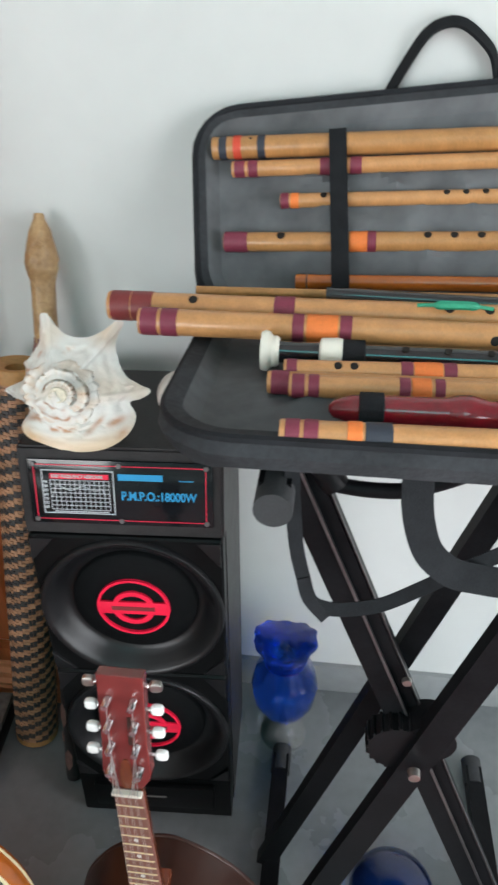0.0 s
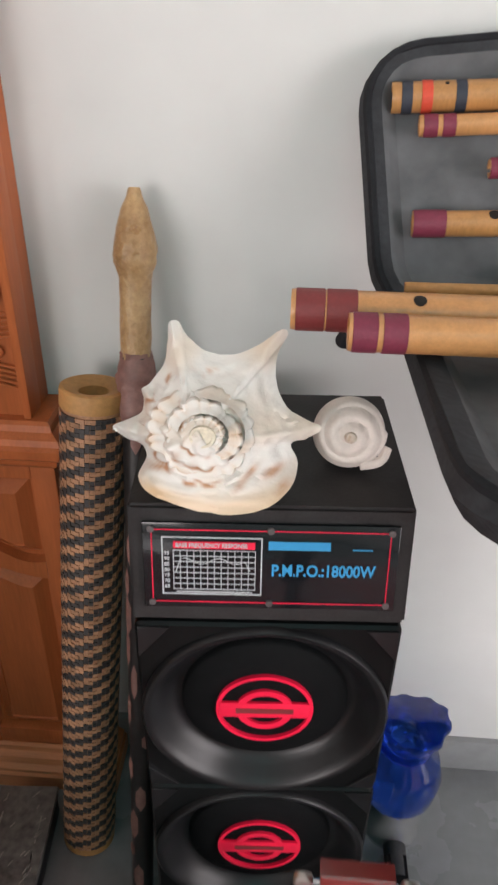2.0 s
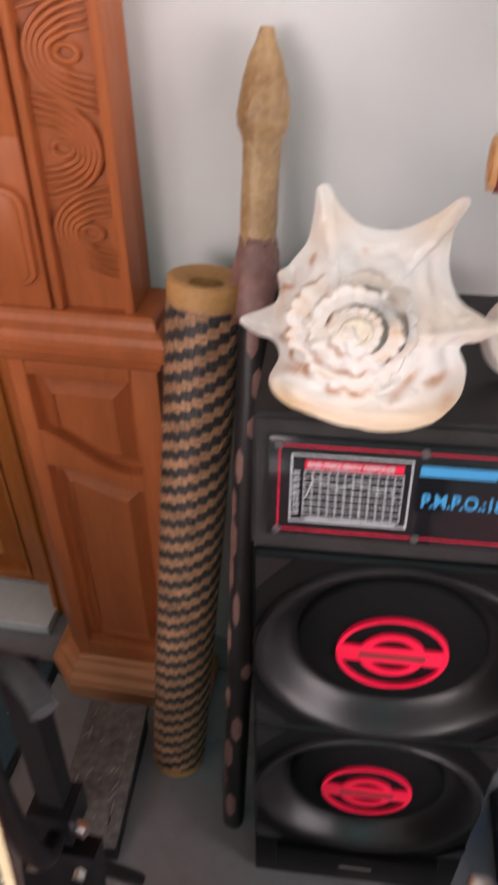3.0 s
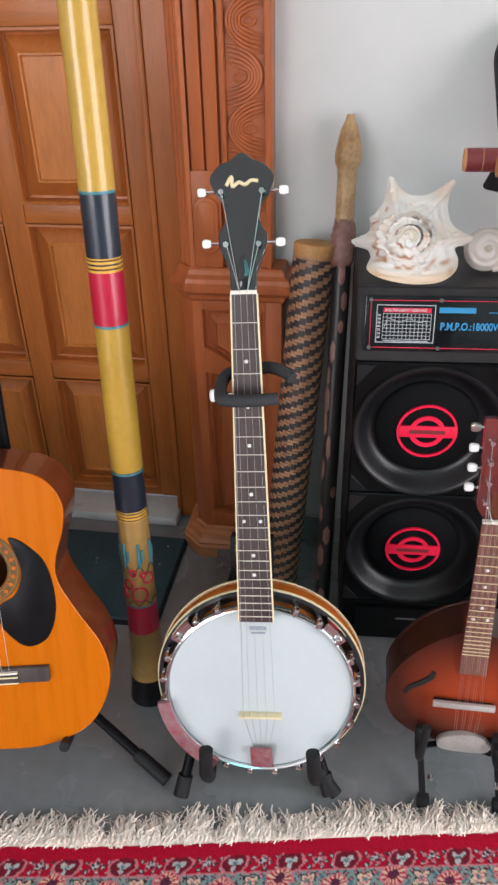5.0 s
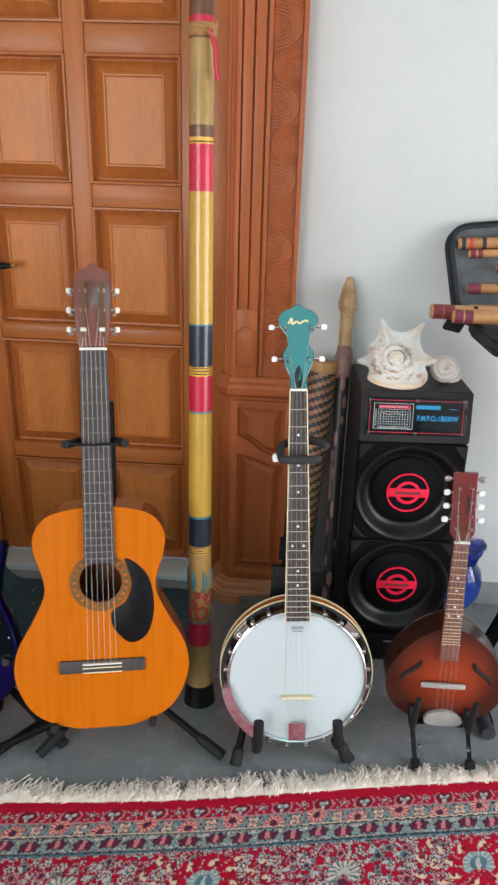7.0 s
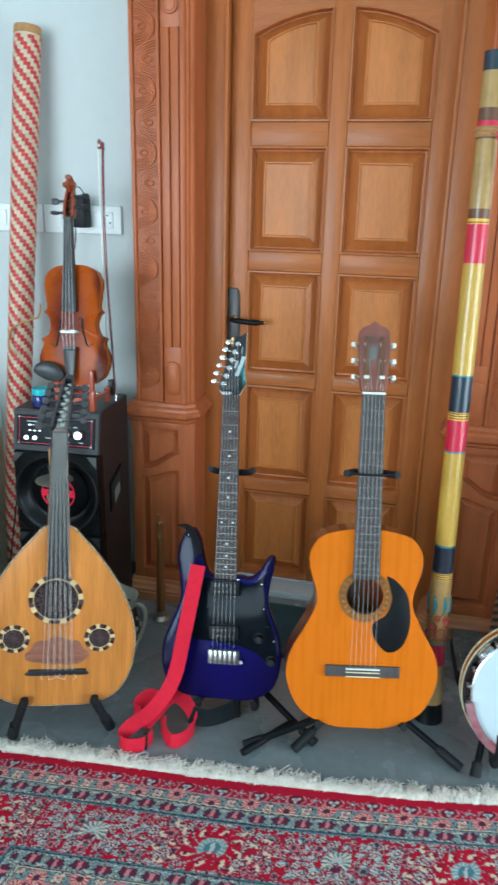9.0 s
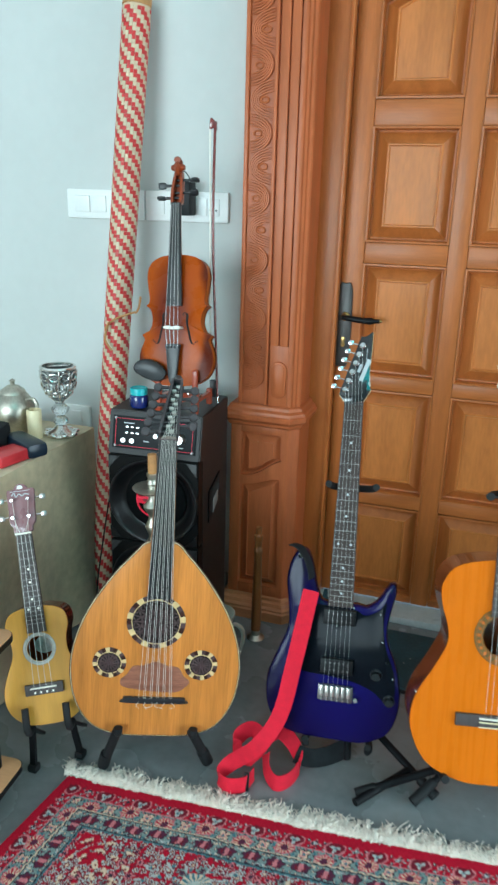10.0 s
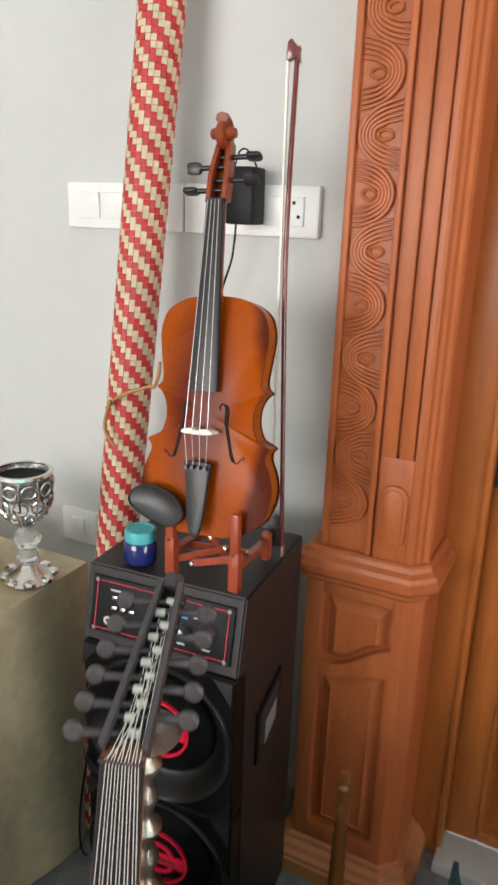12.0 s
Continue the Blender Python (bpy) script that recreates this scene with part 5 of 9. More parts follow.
# ---- violin ----
V = thing("violin", "amber and red-brown varnished violin in a stand", "violin",
          place((-1.554, 0.872, 0.937), (-0.023, 0.07, 0.329), (0.2, 0.015, 0.0)) @ Matrix.Diagonal((1, 1, 0.935, 1)))
VW = 0.95
vh = [(0.0, -0.157), (0.05, -0.154), (0.088, -0.131), (0.104, -0.094), (0.102, -0.062), (0.092, -0.037), (0.092, -0.027), (0.098, -0.018), (0.089, -0.014), (0.078, -0.007), (0.071, 0.008), (0.069, 0.024), (0.072, 0.042), (0.079, 0.055), (0.087, 0.062), (0.08, 0.069), (0.078, 0.082), (0.0825, 0.113), (0.085, 0.147), (0.075, 0.177), (0.048, 0.194), (0.018, 0.199), (0.0, 0.199)]
vo = outline(mirror([(x * VW, z) for x, z in vh]), 4)


def arch_rise(k):
    return (1 - k ** 2.4)


def arched(o, c, y, rise, n=9):
    """An arched plate over outline o, bulging to the front by rise; inner rings round off towards an oval."""
    bm = bmesh.new()
    cur, m = list(o), len(o)
    rows = []
    for i in range(n):
        k = 1 - i / n
        row = []
        for x, z in cur:
            row.append(bm.verts.new((c[0] + (x - c[0]) * k, y - rise * arch_rise(k), c[1] + (z - c[1]) * k)))
        rows.append(row)
        for q in range(2):
            cur = [((cur[p - 1][0] + 2 * cur[p][0] + cur[(p + 1) % m][0]) / 4, (cur[p - 1][1] + 2 * cur[p][1] + cur[(p + 1) % m][1]) / 4) for p in range(m)]
    for a, b in zip(rows, rows[1:]):
        for j in range(len(a)):
            bm.faces.new((a[j], a[(j + 1) % len(a)], b[(j + 1) % len(a)], b[j]))
    mid = bm.verts.new((c[0], y - rise, c[1]))
    for j in range(len(o)):
        bm.faces.new((rows[-1][j], rows[-1][(j + 1) % len(o)], mid))
    return bm


part("belly", arched(vo, (0, 0.03), 0.012, 0.013, 14), M_VIOL, V, "arched belly with amber sunburst")
part("belly_edge", slab(vo, 0.0118, 0.0165, caps=False), M_VIOLD, V)
M_VIOLR = mat("amber_rib_varnish", (0.4, 0.1, 0.012), 0.3, var=0.2, scale=14, bump=0.03, stretch=GX, coat=0.1)
part("ribs", slab([(x * 0.975, z) for x, z in vo], 0.0165, 0.046, caps=False), M_VIOLR, V, "orange-brown ribs")
part("back", arched(vo, (0, 0.03), 0.047, -0.01, 8), M_VIOL, V)
part("back_edge", slab(vo, 0.0445, 0.0475, caps=False), M_VIOLD, V)
for s in (-1, 1):
    pts = [(s * 0.02, 0.0, 0.036), (s * 0.0255, 0.0, 0.043), (s * 0.032, 0.0, 0.036), (s * 0.032, 0.0, 0.016), (s * 0.038, 0.0, -0.012), (s * 0.043, 0.0, -0.034), (s * 0.05, 0.0, -0.042), (s * 0.057, 0.0, -0.034)]
    pts = [(x, 0.0008 + 0.1 * max(0, abs(x) - 0.026), z) for x, y, z in pts]
    fh = part("f_hole", sweep(bmesh.new(), smooth_path(pts, 5), [0.0018] * 8 + [0.0033] * 20 + [0.0018] * 8, 6), M_HOLE, V)
    for p in (pts[0], pts[-1]):
        part("f_hole_eye", rod((p[0], p[1] - 0.001, p[2]), (p[0], p[1] + 0.003, p[2]), 0.0042, sides=10), M_HOLE, fh)
part("bridge", slab(outline([(-0.02, -0.002), (0.02, -0.002), (0.0205, 0.004), (0.01, 0.006), (0.0, 0.003), (-0.01, 0.006), (-0.0205, 0.004)], 3), -0.026, 0.0, 0.0008), M_IVORY, V, "pale maple bridge")
part("fingerboard", slab([(-0.021, 0.06), (0.021, 0.06), (0.012, 0.328), (-0.012, 0.328)], -0.013, -0.004, 0.002), M_BLACKW, V)
neck_shaft(V, 0.19, 0.335, 0.024, 0.03, -0.004, 0.018, M_VIOL)
part("nut", cube((0, -0.012, 0.33), (0.024, 0.006, 0.005)), M_BLACKW, V)
tp = part("tailpiece", slab(outline([(-0.009, -0.145), (0.009, -0.145), (0.018, -0.06), (0.02, -0.045), (0.0, -0.042), (-0.02, -0.045), (-0.018, -0.06)], 4), -0.016, -0.008, 0.002), M_BLACKW, V)
for x in spread(4, 0.028):
    part("fine_tuner", rod((x, -0.024, -0.052), (x, -0.014, -0.052), 0.003, sides=8), M_BLACKW, tp)
part("chinrest", moved(arched(outline([(-0.055, -0.035), (0.0, -0.045), (0.05, -0.03), (0.06, 0.01), (0.02, 0.035), (-0.03, 0.03), (-0.06, 0.0)], 5), (0, 0), 0.0, -0.008), pose(-0.06, -0.012, -0.112, 0, 24, 0) @ Matrix.Diagonal((0.72, 0.8, 0.66, 1))), M_BLACKW, V, "black chinrest")
part("chinrest_edge", moved(slab(outline([(-0.055, -0.035), (0.0, -0.045), (0.05, -0.03), (0.06, 0.01), (0.02, 0.035), (-0.03, 0.03), (-0.06, 0.0)], 5), -0.003, 0.012, 0.003, caps=False), pose(-0.06, -0.012, -0.112, 0, 24, 0) @ Matrix.Diagonal((0.72, 0.8, 0.66, 1))), M_BLACKW, V)
bm = bmesh.new()
for s in (-1, 1):
    sweep(bm, smooth_path([(s * 0.011, 0.0, 0.333), (s * 0.0115, 0.004, 0.365), (s * 0.0085, 0.012, 0.4), (s * 0.006, 0.018, 0.42)], 4), 0, flat=(0.006, 0.02))
sweep(bm, smooth_path([(0, 0.012, 0.333), (0, 0.016, 0.37), (0, 0.022, 0.415)], 4), 0, flat=(0.018, 0.005))
part("pegbox", bm, M_VIOLD, V)
bm = bmesh.new()
pts = []
for i in range(34):
    a = -0.6 + i * 0.34
    r = 0.021 * (1 - i / 40)
    pts.append((0, 0.006 + r * math.sin(a) * 0.95, 0.428 + r * math.cos(a)))
sweep(bm, pts, [0.0085 - 0.0001 * i for i in range(34)], 8)
for s in (-1, 1):
    sweep(bm, [(s * 0.004, 0.006, 0.428), (s * 0.017, 0.006, 0.428)], [0.011, 0.007], 12)
part("scroll", bm, M_VIOLD, V, "carved red-brown scroll")
for z, s, y, turn in ((0.348, -1, 0.004, 80), (0.362, 1, 0.006, 40), (0.382, -1, 0.01, 10), (0.396, 1, 0.012, 75)):
    pk = part("peg", rod((-s * 0.012, y, z), (s * 0.036, y, z), 0.003, 0.0042, 10), M_BLACKW, V)
    part("peg_head", moved(slab(outline([(-0.009, -0.009), (0.009, -0.009), (0.012, 0.0), (0.009, 0.009), (-0.009, 0.009), (-0.011, 0.0)], 3), -0.004, 0.004, 0.002), pose(s * 0.043, y, z, turn, 0, 0) @ Matrix.Diagonal((0.9, 0.9, 0.9, 1))), M_BLACKW, pk)
strings(V, spread(4, 0.016), spread(4, 0.034), 0.331, 0.0, -0.0155, -0.0265, M_STRING, 0.00055)
for x, xx in zip(spread(4, 0.034), spread(4, 0.028)):
    part("string", rod((x, -0.0265, 0.0), (xx, -0.018, -0.052), 0.0005, sides=5), M_STRING, V)

# bow hanging behind the violin
bow = thing("violin_bow", "red-brown violin bow standing beside the violin", "bow", place((-1.482, 0.985, 0.725), (-0.033, 0.045, 0.72), (0.95, 0.2, 0.05)))
part("stick", sweep(bmesh.new(), smooth_path([(0.004, 0, 0.0), (0.0, 0, 0.2), (-0.004, 0, 0.45), (0.003, 0, 0.69), (0.006, 0, 0.71)], 6), 0.0036, 10), M_MHEAD, bow)
part("tip", slab([(0.009, 0.695), (0.008, 0.713), (-0.004, 0.726), (-0.009, 0.722), (-0.011, 0.7), (-0.007, 0.698), (0.002, 0.702)], -0.005, 0.005, 0.0015), M_MHEAD, bow)
part("hair", sweep(bmesh.new(), [(-0.009, 0, 0.7), (-0.015, 0, 0.05)], 0, flat=(0.003, 0.008)), M_IVORY, bow, "cream horsehair ribbon")
part("frog", cube((-0.008, 0, 0.035), (0.018, 0.011, 0.048), 0.002), M_BLACKW, bow)
part("screw_button", rod((0.004, 0, -0.005), (0.004, 0, 0.012), 0.0042), M_CHROME, bow)

# ---- mandolin ----
MN = thing("mandolin", "dark red sunburst mandolin on a folding stand", "mandolin",
           place((0.058, 0.628, 0.17), (-0.011, 0.012, 0.357), (0.98, -0.02, 0.03)))
mh = [(0.0, -0.105), (0.06, -0.098), (0.108, -0.065), (0.128, -0.015), (0.12, 0.035), (0.09, 0.085), (0.055, 0.118), (0.02, 0.138), (0.0, 0.142)]
mo = outline(mirror(mh), 5)
part("belly", arched(mo, (0, 0.0), 0.004, 0.012), M_MAND, MN, "arched red sunburst belly")
part("belly_edge", slab(mo, 0.0042, 0.009, 0.001), M_MAND, MN)
part("rim", slab(inset(mo, 0.001), 0.009, 0.072), M_MRIM, MN)
part("back", slab(mo, 0.072, 0.078, 0.002), M_MRIM, MN)
for s in (-1, 1):
    pts = smooth_path([(s * 0.056, -0.004, 0.062), (s * 0.06, -0.004, 0.05), (s * 0.076, -0.003, 0.034), (s * 0.09, -0.001, 0.022), (s * 0.098, 0.0, 0.006)], 5)
    part("f_hole", sweep(bmesh.new(), pts, [0.003] + [0.0042] * 3 + [0.0052] * 13 + [0.0042] * 3 + [0.003], 6), M_HOLE, MN)
part("bridge", cube((-0.008, -0.013, 0.006), (0.092, 0.012, 0.008), 0.002), M_PLAST, MN)
part("bridge_plate", cube((-0.008, -0.019, 0.01), (0.094, 0.006, 0.011), 0.001), M_PALEM, MN)
part("tailpiece", slab(outline([(-0.03, -0.1), (0.03, -0.1), (0.042, -0.085), (0.03, -0.07), (0.0, -0.062), (-0.03, -0.07), (-0.042, -0.085)], 4), -0.016, -0.004, 0.002), M_PALEM, MN, "dull metal tailpiece cover")
fretboard(MN, 0.354, 0.03, 0.041, 0.07, -0.011, 0.006, 20, M_MBOARD, M_BIND, (5, 7, 10, 12), M_PEARL)
part("neck_block", slab([(-0.019, 0.08), (0.019, 0.08), (0.018, 0.15), (-0.018, 0.15)], -0.005, 0.03), M_GSIDE, MN)
neck_shaft(MN, 0.14, 0.36, 0.03, 0.038, -0.005, 0.02, M_GSIDE)
part("nut", cube((0, -0.012, 0.356), (0.031, 0.006, 0.004)), M_IVORY, MN)
mho = [(-0.015, 0.358), (0.015, 0.358), (0.0235, 0.37), (0.0255, 0.379), (0.0235, 0.42), (0.0235, 0.497), (-0.0235, 0.497), (-0.0235, 0.42), (-0.0255, 0.379), (-0.0235, 0.37)]
mrot = Matrix.Translation((0, 0, 0.358)) @ pose(0, 0, 0, -10) @ Matrix.Translation((0, 0, -0.358))
mhs = part("headstock", moved(slab(mho, -0.008, 0.006, 0.0015), mrot), M_MHEAD, MN, "cherry red headstock", smooth=False)
part("truss_cover", moved(slab(outline([(-0.006, 0.362), (0.006, 0.362), (0.005, 0.39), (0, 0.396), (-0.005, 0.39)], 3), -0.0095, -0.007), mrot), M_GSIDE, mhs)
part("name_bar", moved(cube((0.007, -0.0083, 0.432), (0.004, 0.0008, 0.034)), mrot), M_MRIM, mhs, "dark name mark as a plain bar")
for s in (-1, 1):
    for k in range(4):
        z = 0.385 + 0.028 * k
        p = mrot @ Vector((s * (0.013 if k else 0.015), -0.008, z))
        tuner(MN, p.x, p.z, p.y, s, M_NICKEL if k == 3 else M_PEARL, M_CHROME, 0.004, size=0.72, rise=0.012)
        part("string", rod((s * (0.002 + 0.0035 * k), -0.0165, 0.356), (p.x, p.y - 0.006, p.z), 0.0005, sides=5), M_STRING, MN)
ms = [x + d for x in spread(4, 0.02) for d in (-0.001, 0.001)]
strings(MN, ms, [x * 1.7 for x in ms], 0.356, 0.0, -0.0165, -0.021, M_STRING, 0.00025)
strings(MN, [x * 1.7 for x in ms], [x * 1.5 for x in ms], 0.0, -0.075, -0.021, -0.016, M_STRING, 0.00025)

# ---- ukulele ----
M_UROS = mat("grey_shell_rosette", (0.42, 0.4, 0.35), 0.35, var=0.3, scale=60, bump=0.05)
U = thing("ukulele", "pale spruce-topped ukulele with purple-brown headstock on a stand", "ukulele",
          place((-1.632, 0.326, 0.209), (-0.0925, 0.095, 0.315), (0.9, 0.36, 0.06)))
uh = [(0.0, -0.08), (0.05, -0.074), (0.083, -0.044), (0.09, -0.002), (0.077, 0.04), (0.062, 0.075), (0.062, 0.108), (0.07, 0.14), (0.06, 0.168), (0.03, 0.18), (0.0, 0.181)]
uo = outline(mirror(uh), 5)
body_box(U, uo, M_UKE, M_GSIDE, 0.062, (0.0, 0.088), 0.028)
for r0, r1, m in ((0.0285, 0.0355, M_UROS), (0.0355, 0.0365, M_FRET), (0.03, 0.031, M_FRET)):
    part("rosette_ring", ring_plate((0, 0.088), r0, r1, -0.001 - (0.0004 if m is M_FRET else 0.0), 0.0005), m, U)
ub = part("bridge", cube((0, -0.004, 0.0), (0.085, 0.008, 0.024), 0.002), M_ROSE, U)
part("paper_label", slab(circle((0.0, 0.086), 0.024, 30, 0.8), 0.05, 0.0545), M_UROS, U, "pale paper label inside the body")
part("saddle", cube((0, -0.01, 0.004), (0.058, 0.005, 0.0025)), M_IVORY, ub)
for x in spread(4, 0.04):
    part("string_knot", rod((x, -0.009, -0.006), (x, -0.006, -0.006), 0.0025, sides=8), M_IVORY, ub)
fretboard(U, 0.346, 0.035, 0.043, 0.125, -0.007, 0.006, 15, M_ROSE, M_FRET, (5, 7, 10, 12), M_IVORY)
neck_shaft(U, 0.175, 0.352, 0.035, 0.041, -0.001, 0.018, M_GSIDE)
part("nut", cube((0, -0.008, 0.348), (0.036, 0.006, 0.004)), M_IVORY, U)
uho = [(-0.018, 0.35), (0.018, 0.35), (0.021, 0.362), (0.029, 0.374), (0.029, 0.4), (0.031, 0.44), (0.028, 0.448), (0.016, 0.449), (0.012, 0.456), (0.0, 0.461), (-0.012, 0.456), (-0.016, 0.449), (-0.028, 0.448), (-0.031, 0.44), (-0.029, 0.4), (-0.029, 0.374), (-0.021, 0.362)]
urot = Matrix.Translation((0, 0, 0.35)) @ pose(0, 0, 0, -10) @ Matrix.Translation((0, 0, -0.35))
uhs = part("headstock", moved(slab(outline(uho, 3), -0.006, 0.007, 0.0015), urot), M_UKEH, U, "glossy purple-brown headstock")
part("name_bar", moved(sweep(bmesh.new(), smooth_path([(-0.02, -0.0068, 0.434), (-0.014, -0.0068, 0.44), (-0.01, -0.0068, 0.431), (-0.003, -0.0068, 0.437), (0.004, -0.0068, 0.432), (0.011, -0.0068, 0.436), (0.02, -0.0068, 0.433)], 4), 0.0013, 5), urot), M_WHITEP, uhs, "white scripted mark as plain strokes")
part("name_line", moved(cube((0, -0.0065, 0.4435), (0.044, 0.001, 0.0012)), urot), M_WHITEP, uhs)
part("crest_mark", moved(slab(outline([(-0.006, 0.449), (0.006, 0.449), (0.004, 0.456), (-0.004, 0.456)], 3), -0.0072, -0.005), urot), M_PEARL, uhs)
for s in (-1, 1):
    for z in (0.385, 0.425):
        p = urot @ Vector((s * 0.018, -0.006, z))
        tuner(U, p.x, p.z, p.y, s, M_NICKEL, M_CHROME, 0.012, size=0.75)
        part("string", rod((s * (0.005 if z < 0.4 else 0.012), -0.0125, 0.347), (p.x, p.y - 0.006, p.z), 0.0006, sides=5), M_NYLON, U)
strings(U, spread(4, 0.027), spread(4, 0.04), 0.347, 0.004, -0.0125, -0.0125, M_NYLON, 0.0005)


# ---- instrument stands (built in place, root at the base) ----
def stand(name, label, base):
    return thing(name, label, "instrument stand", pose(*base))


def tube_part(root, name, pts, r, material, label="", n=6, caps_mat=None, sides=10):
    inv_m = root.matrix_world.inverted()
    pts = [inv_m @ Vector(p) for p in pts]
    path = smooth_path(pts, n) if len(pts) > 2 else pts
    return part(name, sweep(bmesh.new(), path, r, sides), material, root, label)


def bar_part(root, name, a, b, w, h, material, label=""):
    inv_m = root.matrix_world.inverted()
    return part(name, sweep(bmesh.new(), [inv_m @ Vector(a), inv_m @ Vector(b)], 0, flat=(w, h)), material, root, label, smooth=False)


def gm(ob, p):
    return ob.matrix_world @ Vector(p)


gs = stand("guitar_stand", "black tripod guitar stand with rubber neck yoke", (-0.68, 0.72, 0))
tube_part(gs, "pole", [(-0.7, 0.76, 0.74), (-0.682, 0.66, 0.12)], 0.009, M_STEEL)
tube_part(gs, "lower_pole", [(-0.684, 0.67, 0.2), (-0.68, 0.648, 0.06)], 0.013, M_PLAST)
tube_part(gs, "neck_yoke", [gm(G, (-0.058, -0.03, 0.468)), gm(G, (-0.05, -0.005, 0.466)), gm(G, (-0.035, 0.03, 0.466)), gm(G, (0, 0.04, 0.466)), gm(G, (0.035, 0.03, 0.466)), gm(G, (0.05, -0.005, 0.466)), gm(G, (0.058, -0.03, 0.468))], 0.0085, M_RUB, "rubber-coated neck yoke")
tube_part(gs, "yoke_stem", [gm(G, (0, 0.045, 0.466)), (-0.7, 0.76, 0.72)], 0.009, M_PLAST)
tube_part(gs, "yoke_band", [gm(G, (-0.05, -0.026, 0.468)), gm(G, (0, -0.022, 0.464)), gm(G, (0.05, -0.026, 0.468))], 0.0028, M_RUB)
for s in (-1, 1):
    tube_part(gs, "lower_arm", [(-0.681, 0.655, 0.115), gm(G, (s * 0.09, 0.1, -0.15)), gm(G, (s * 0.1, 0.03, -0.135)), gm(G, (s * 0.1, -0.02, -0.125))], 0.0085, M_RUB)
for foot in ((-0.815, 0.5, 0.012), (-0.43, 0.535, 0.012), (-0.68, 0.9, 0.012)):
    lg = tube_part(gs, "leg", [(-0.681, 0.65, 0.115), foot], 0.0085, M_STEEL)
    d = (Vector(foot) - Vector((-0.681, 0.65, 0.115))).normalized()
    iv = gs.matrix_world.inverted()
    part("rubber_foot", rod(iv @ (Vector(foot) - d * 0.055), iv @ (Vector(foot) + d * 0.012), 0.0115, 0.0118), M_RUB, lg)
tube_part(gs, "leg_rear", [(-0.94, 0.44, 0.014), (-0.84, 0.56, 0.03)], 0.0095, M_STEEL)

bs = stand("banjo_stand", "black banjo stand with foam-covered arms", (-0.28, 0.68, 0))
tube_part(bs, "pole", [gm(B, (-0.002, 0.036, 0.55)), gm(B, (-0.004, 0.05, 0.42)), gm(B, (-0.006, 0.09, 0.3)), (-0.303, 0.762, 0.39)], 0.009, M_STEEL)
bar_part(bs, "post", (-0.3, 0.772, 0.61), (-0.306, 0.768, 0.33), 0.022, 0.022, M_STEEL, "square black steel post")
bar_part(bs, "clamp", (-0.303, 0.766, 0.425), (-0.304, 0.764, 0.385), 0.038, 0.036, M_PLAST, "black plastic height clamp")
tube_part(bs, "clamp_screw", [(-0.285, 0.756, 0.404), (-0.272, 0.752, 0.404)], 0.006, M_CHROME)
hinge = bar_part(bs, "hinge_block", (-0.303, 0.755, 0.366), (-0.302, 0.735, 0.3), 0.07, 0.024, M_PLAST, "black hinge block with two bolts")
iv = bs.matrix_world.inverted()
for dx in (-0.022, 0.022):
    part("bolt", rod(iv @ Vector((-0.303 + dx, 0.742, 0.352)), iv @ Vector((-0.303 + dx, 0.732, 0.35)), 0.006, sides=6), M_NICKEL, hinge)
tube_part(bs, "neck_yoke", [gm(B, (0.042, -0.026, 0.527)), gm(B, (0.0, -0.032, 0.526)), gm(B, (-0.028, -0.03, 0.527)), gm(B, (-0.035, -0.022, 0.529)), gm(B, (-0.036, 0.012, 0.541)), gm(B, (-0.028, 0.03, 0.549)), gm(B, (0.0, 0.038, 0.553)), gm(B, (0.028, 0.034, 0.556)), gm(B, (0.05, 0.02, 0.552)), gm(B, (0.06, 0.01, 0.546))], 0.0085, M_FOAM, "grey foam neck yoke")
tube_part(bs, "yoke_stem", [gm(B, (0, 0.036, 0.552)), gm(B, (-0.003, 0.042, 0.5))], 0.0105, M_PLAST)
for s, foot in ((-1, (-0.39, 0.508, 0.014)), (1, (-0.15, 0.545, 0.014))):
    hip = Vector((-0.303 + s * 0.026, 0.738, 0.31))
    lg = tube_part(bs, "leg", [hip, Vector(foot)], 0.0085, M_STEEL)
    d = (Vector(foot) - hip).normalized()
    up = gm(B, (s * 0.083, -0.036, -0.034))
    root = gm(B, (s * 0.088, 0.02, -0.112))
    part("rubber_foot", rod(iv @ (Vector(foot) - d * 0.03), iv @ (Vector(foot) + d * 0.004), 0.0125, 0.013), M_RUB, lg)
    start = hip + d * 0.17 if s < 0 else Vector((foot[0] + 0.012, foot[1] - 0.004, 0.014))
    tube_part(bs, "arm", [start, root, gm(B, (s * 0.087, -0.016, -0.1)), gm(B, (s * 0.085, -0.034, -0.075)), up], 0.0112, M_RUB, "rubber support arm")
tube_part(bs, "leg", [(-0.303, 0.76, 0.32), (-0.3, 0.86, 0.012)], 0.0085, M_STEEL)

es = stand("electric_guitar_stand", "black folding guitar stand with crossed legs", (-1.0, 0.7, 0))
tube_part(es, "pole", [(-1.075, 0.76, 0.66), (-1.045, 0.68, 0.08)], 0.009, M_STEEL)
tube_part(es, "neck_yoke", [gm(E_, (-0.052, -0.03, 0.47)), gm(E_, (-0.045, 0.0, 0.464)), gm(E_, (-0.025, 0.025, 0.46)), gm(E_, (0.025, 0.025, 0.46)), gm(E_, (0.045, 0.0, 0.464)), gm(E_, (0.052, -0.03, 0.47))], 0.008, M_RUB, "rubber-coated neck yoke")
tube_part(es, "yoke_stem", [gm(E_, (0, 0.03, 0.46)), (-1.075, 0.76, 0.64)], 0.009, M_PLAST)
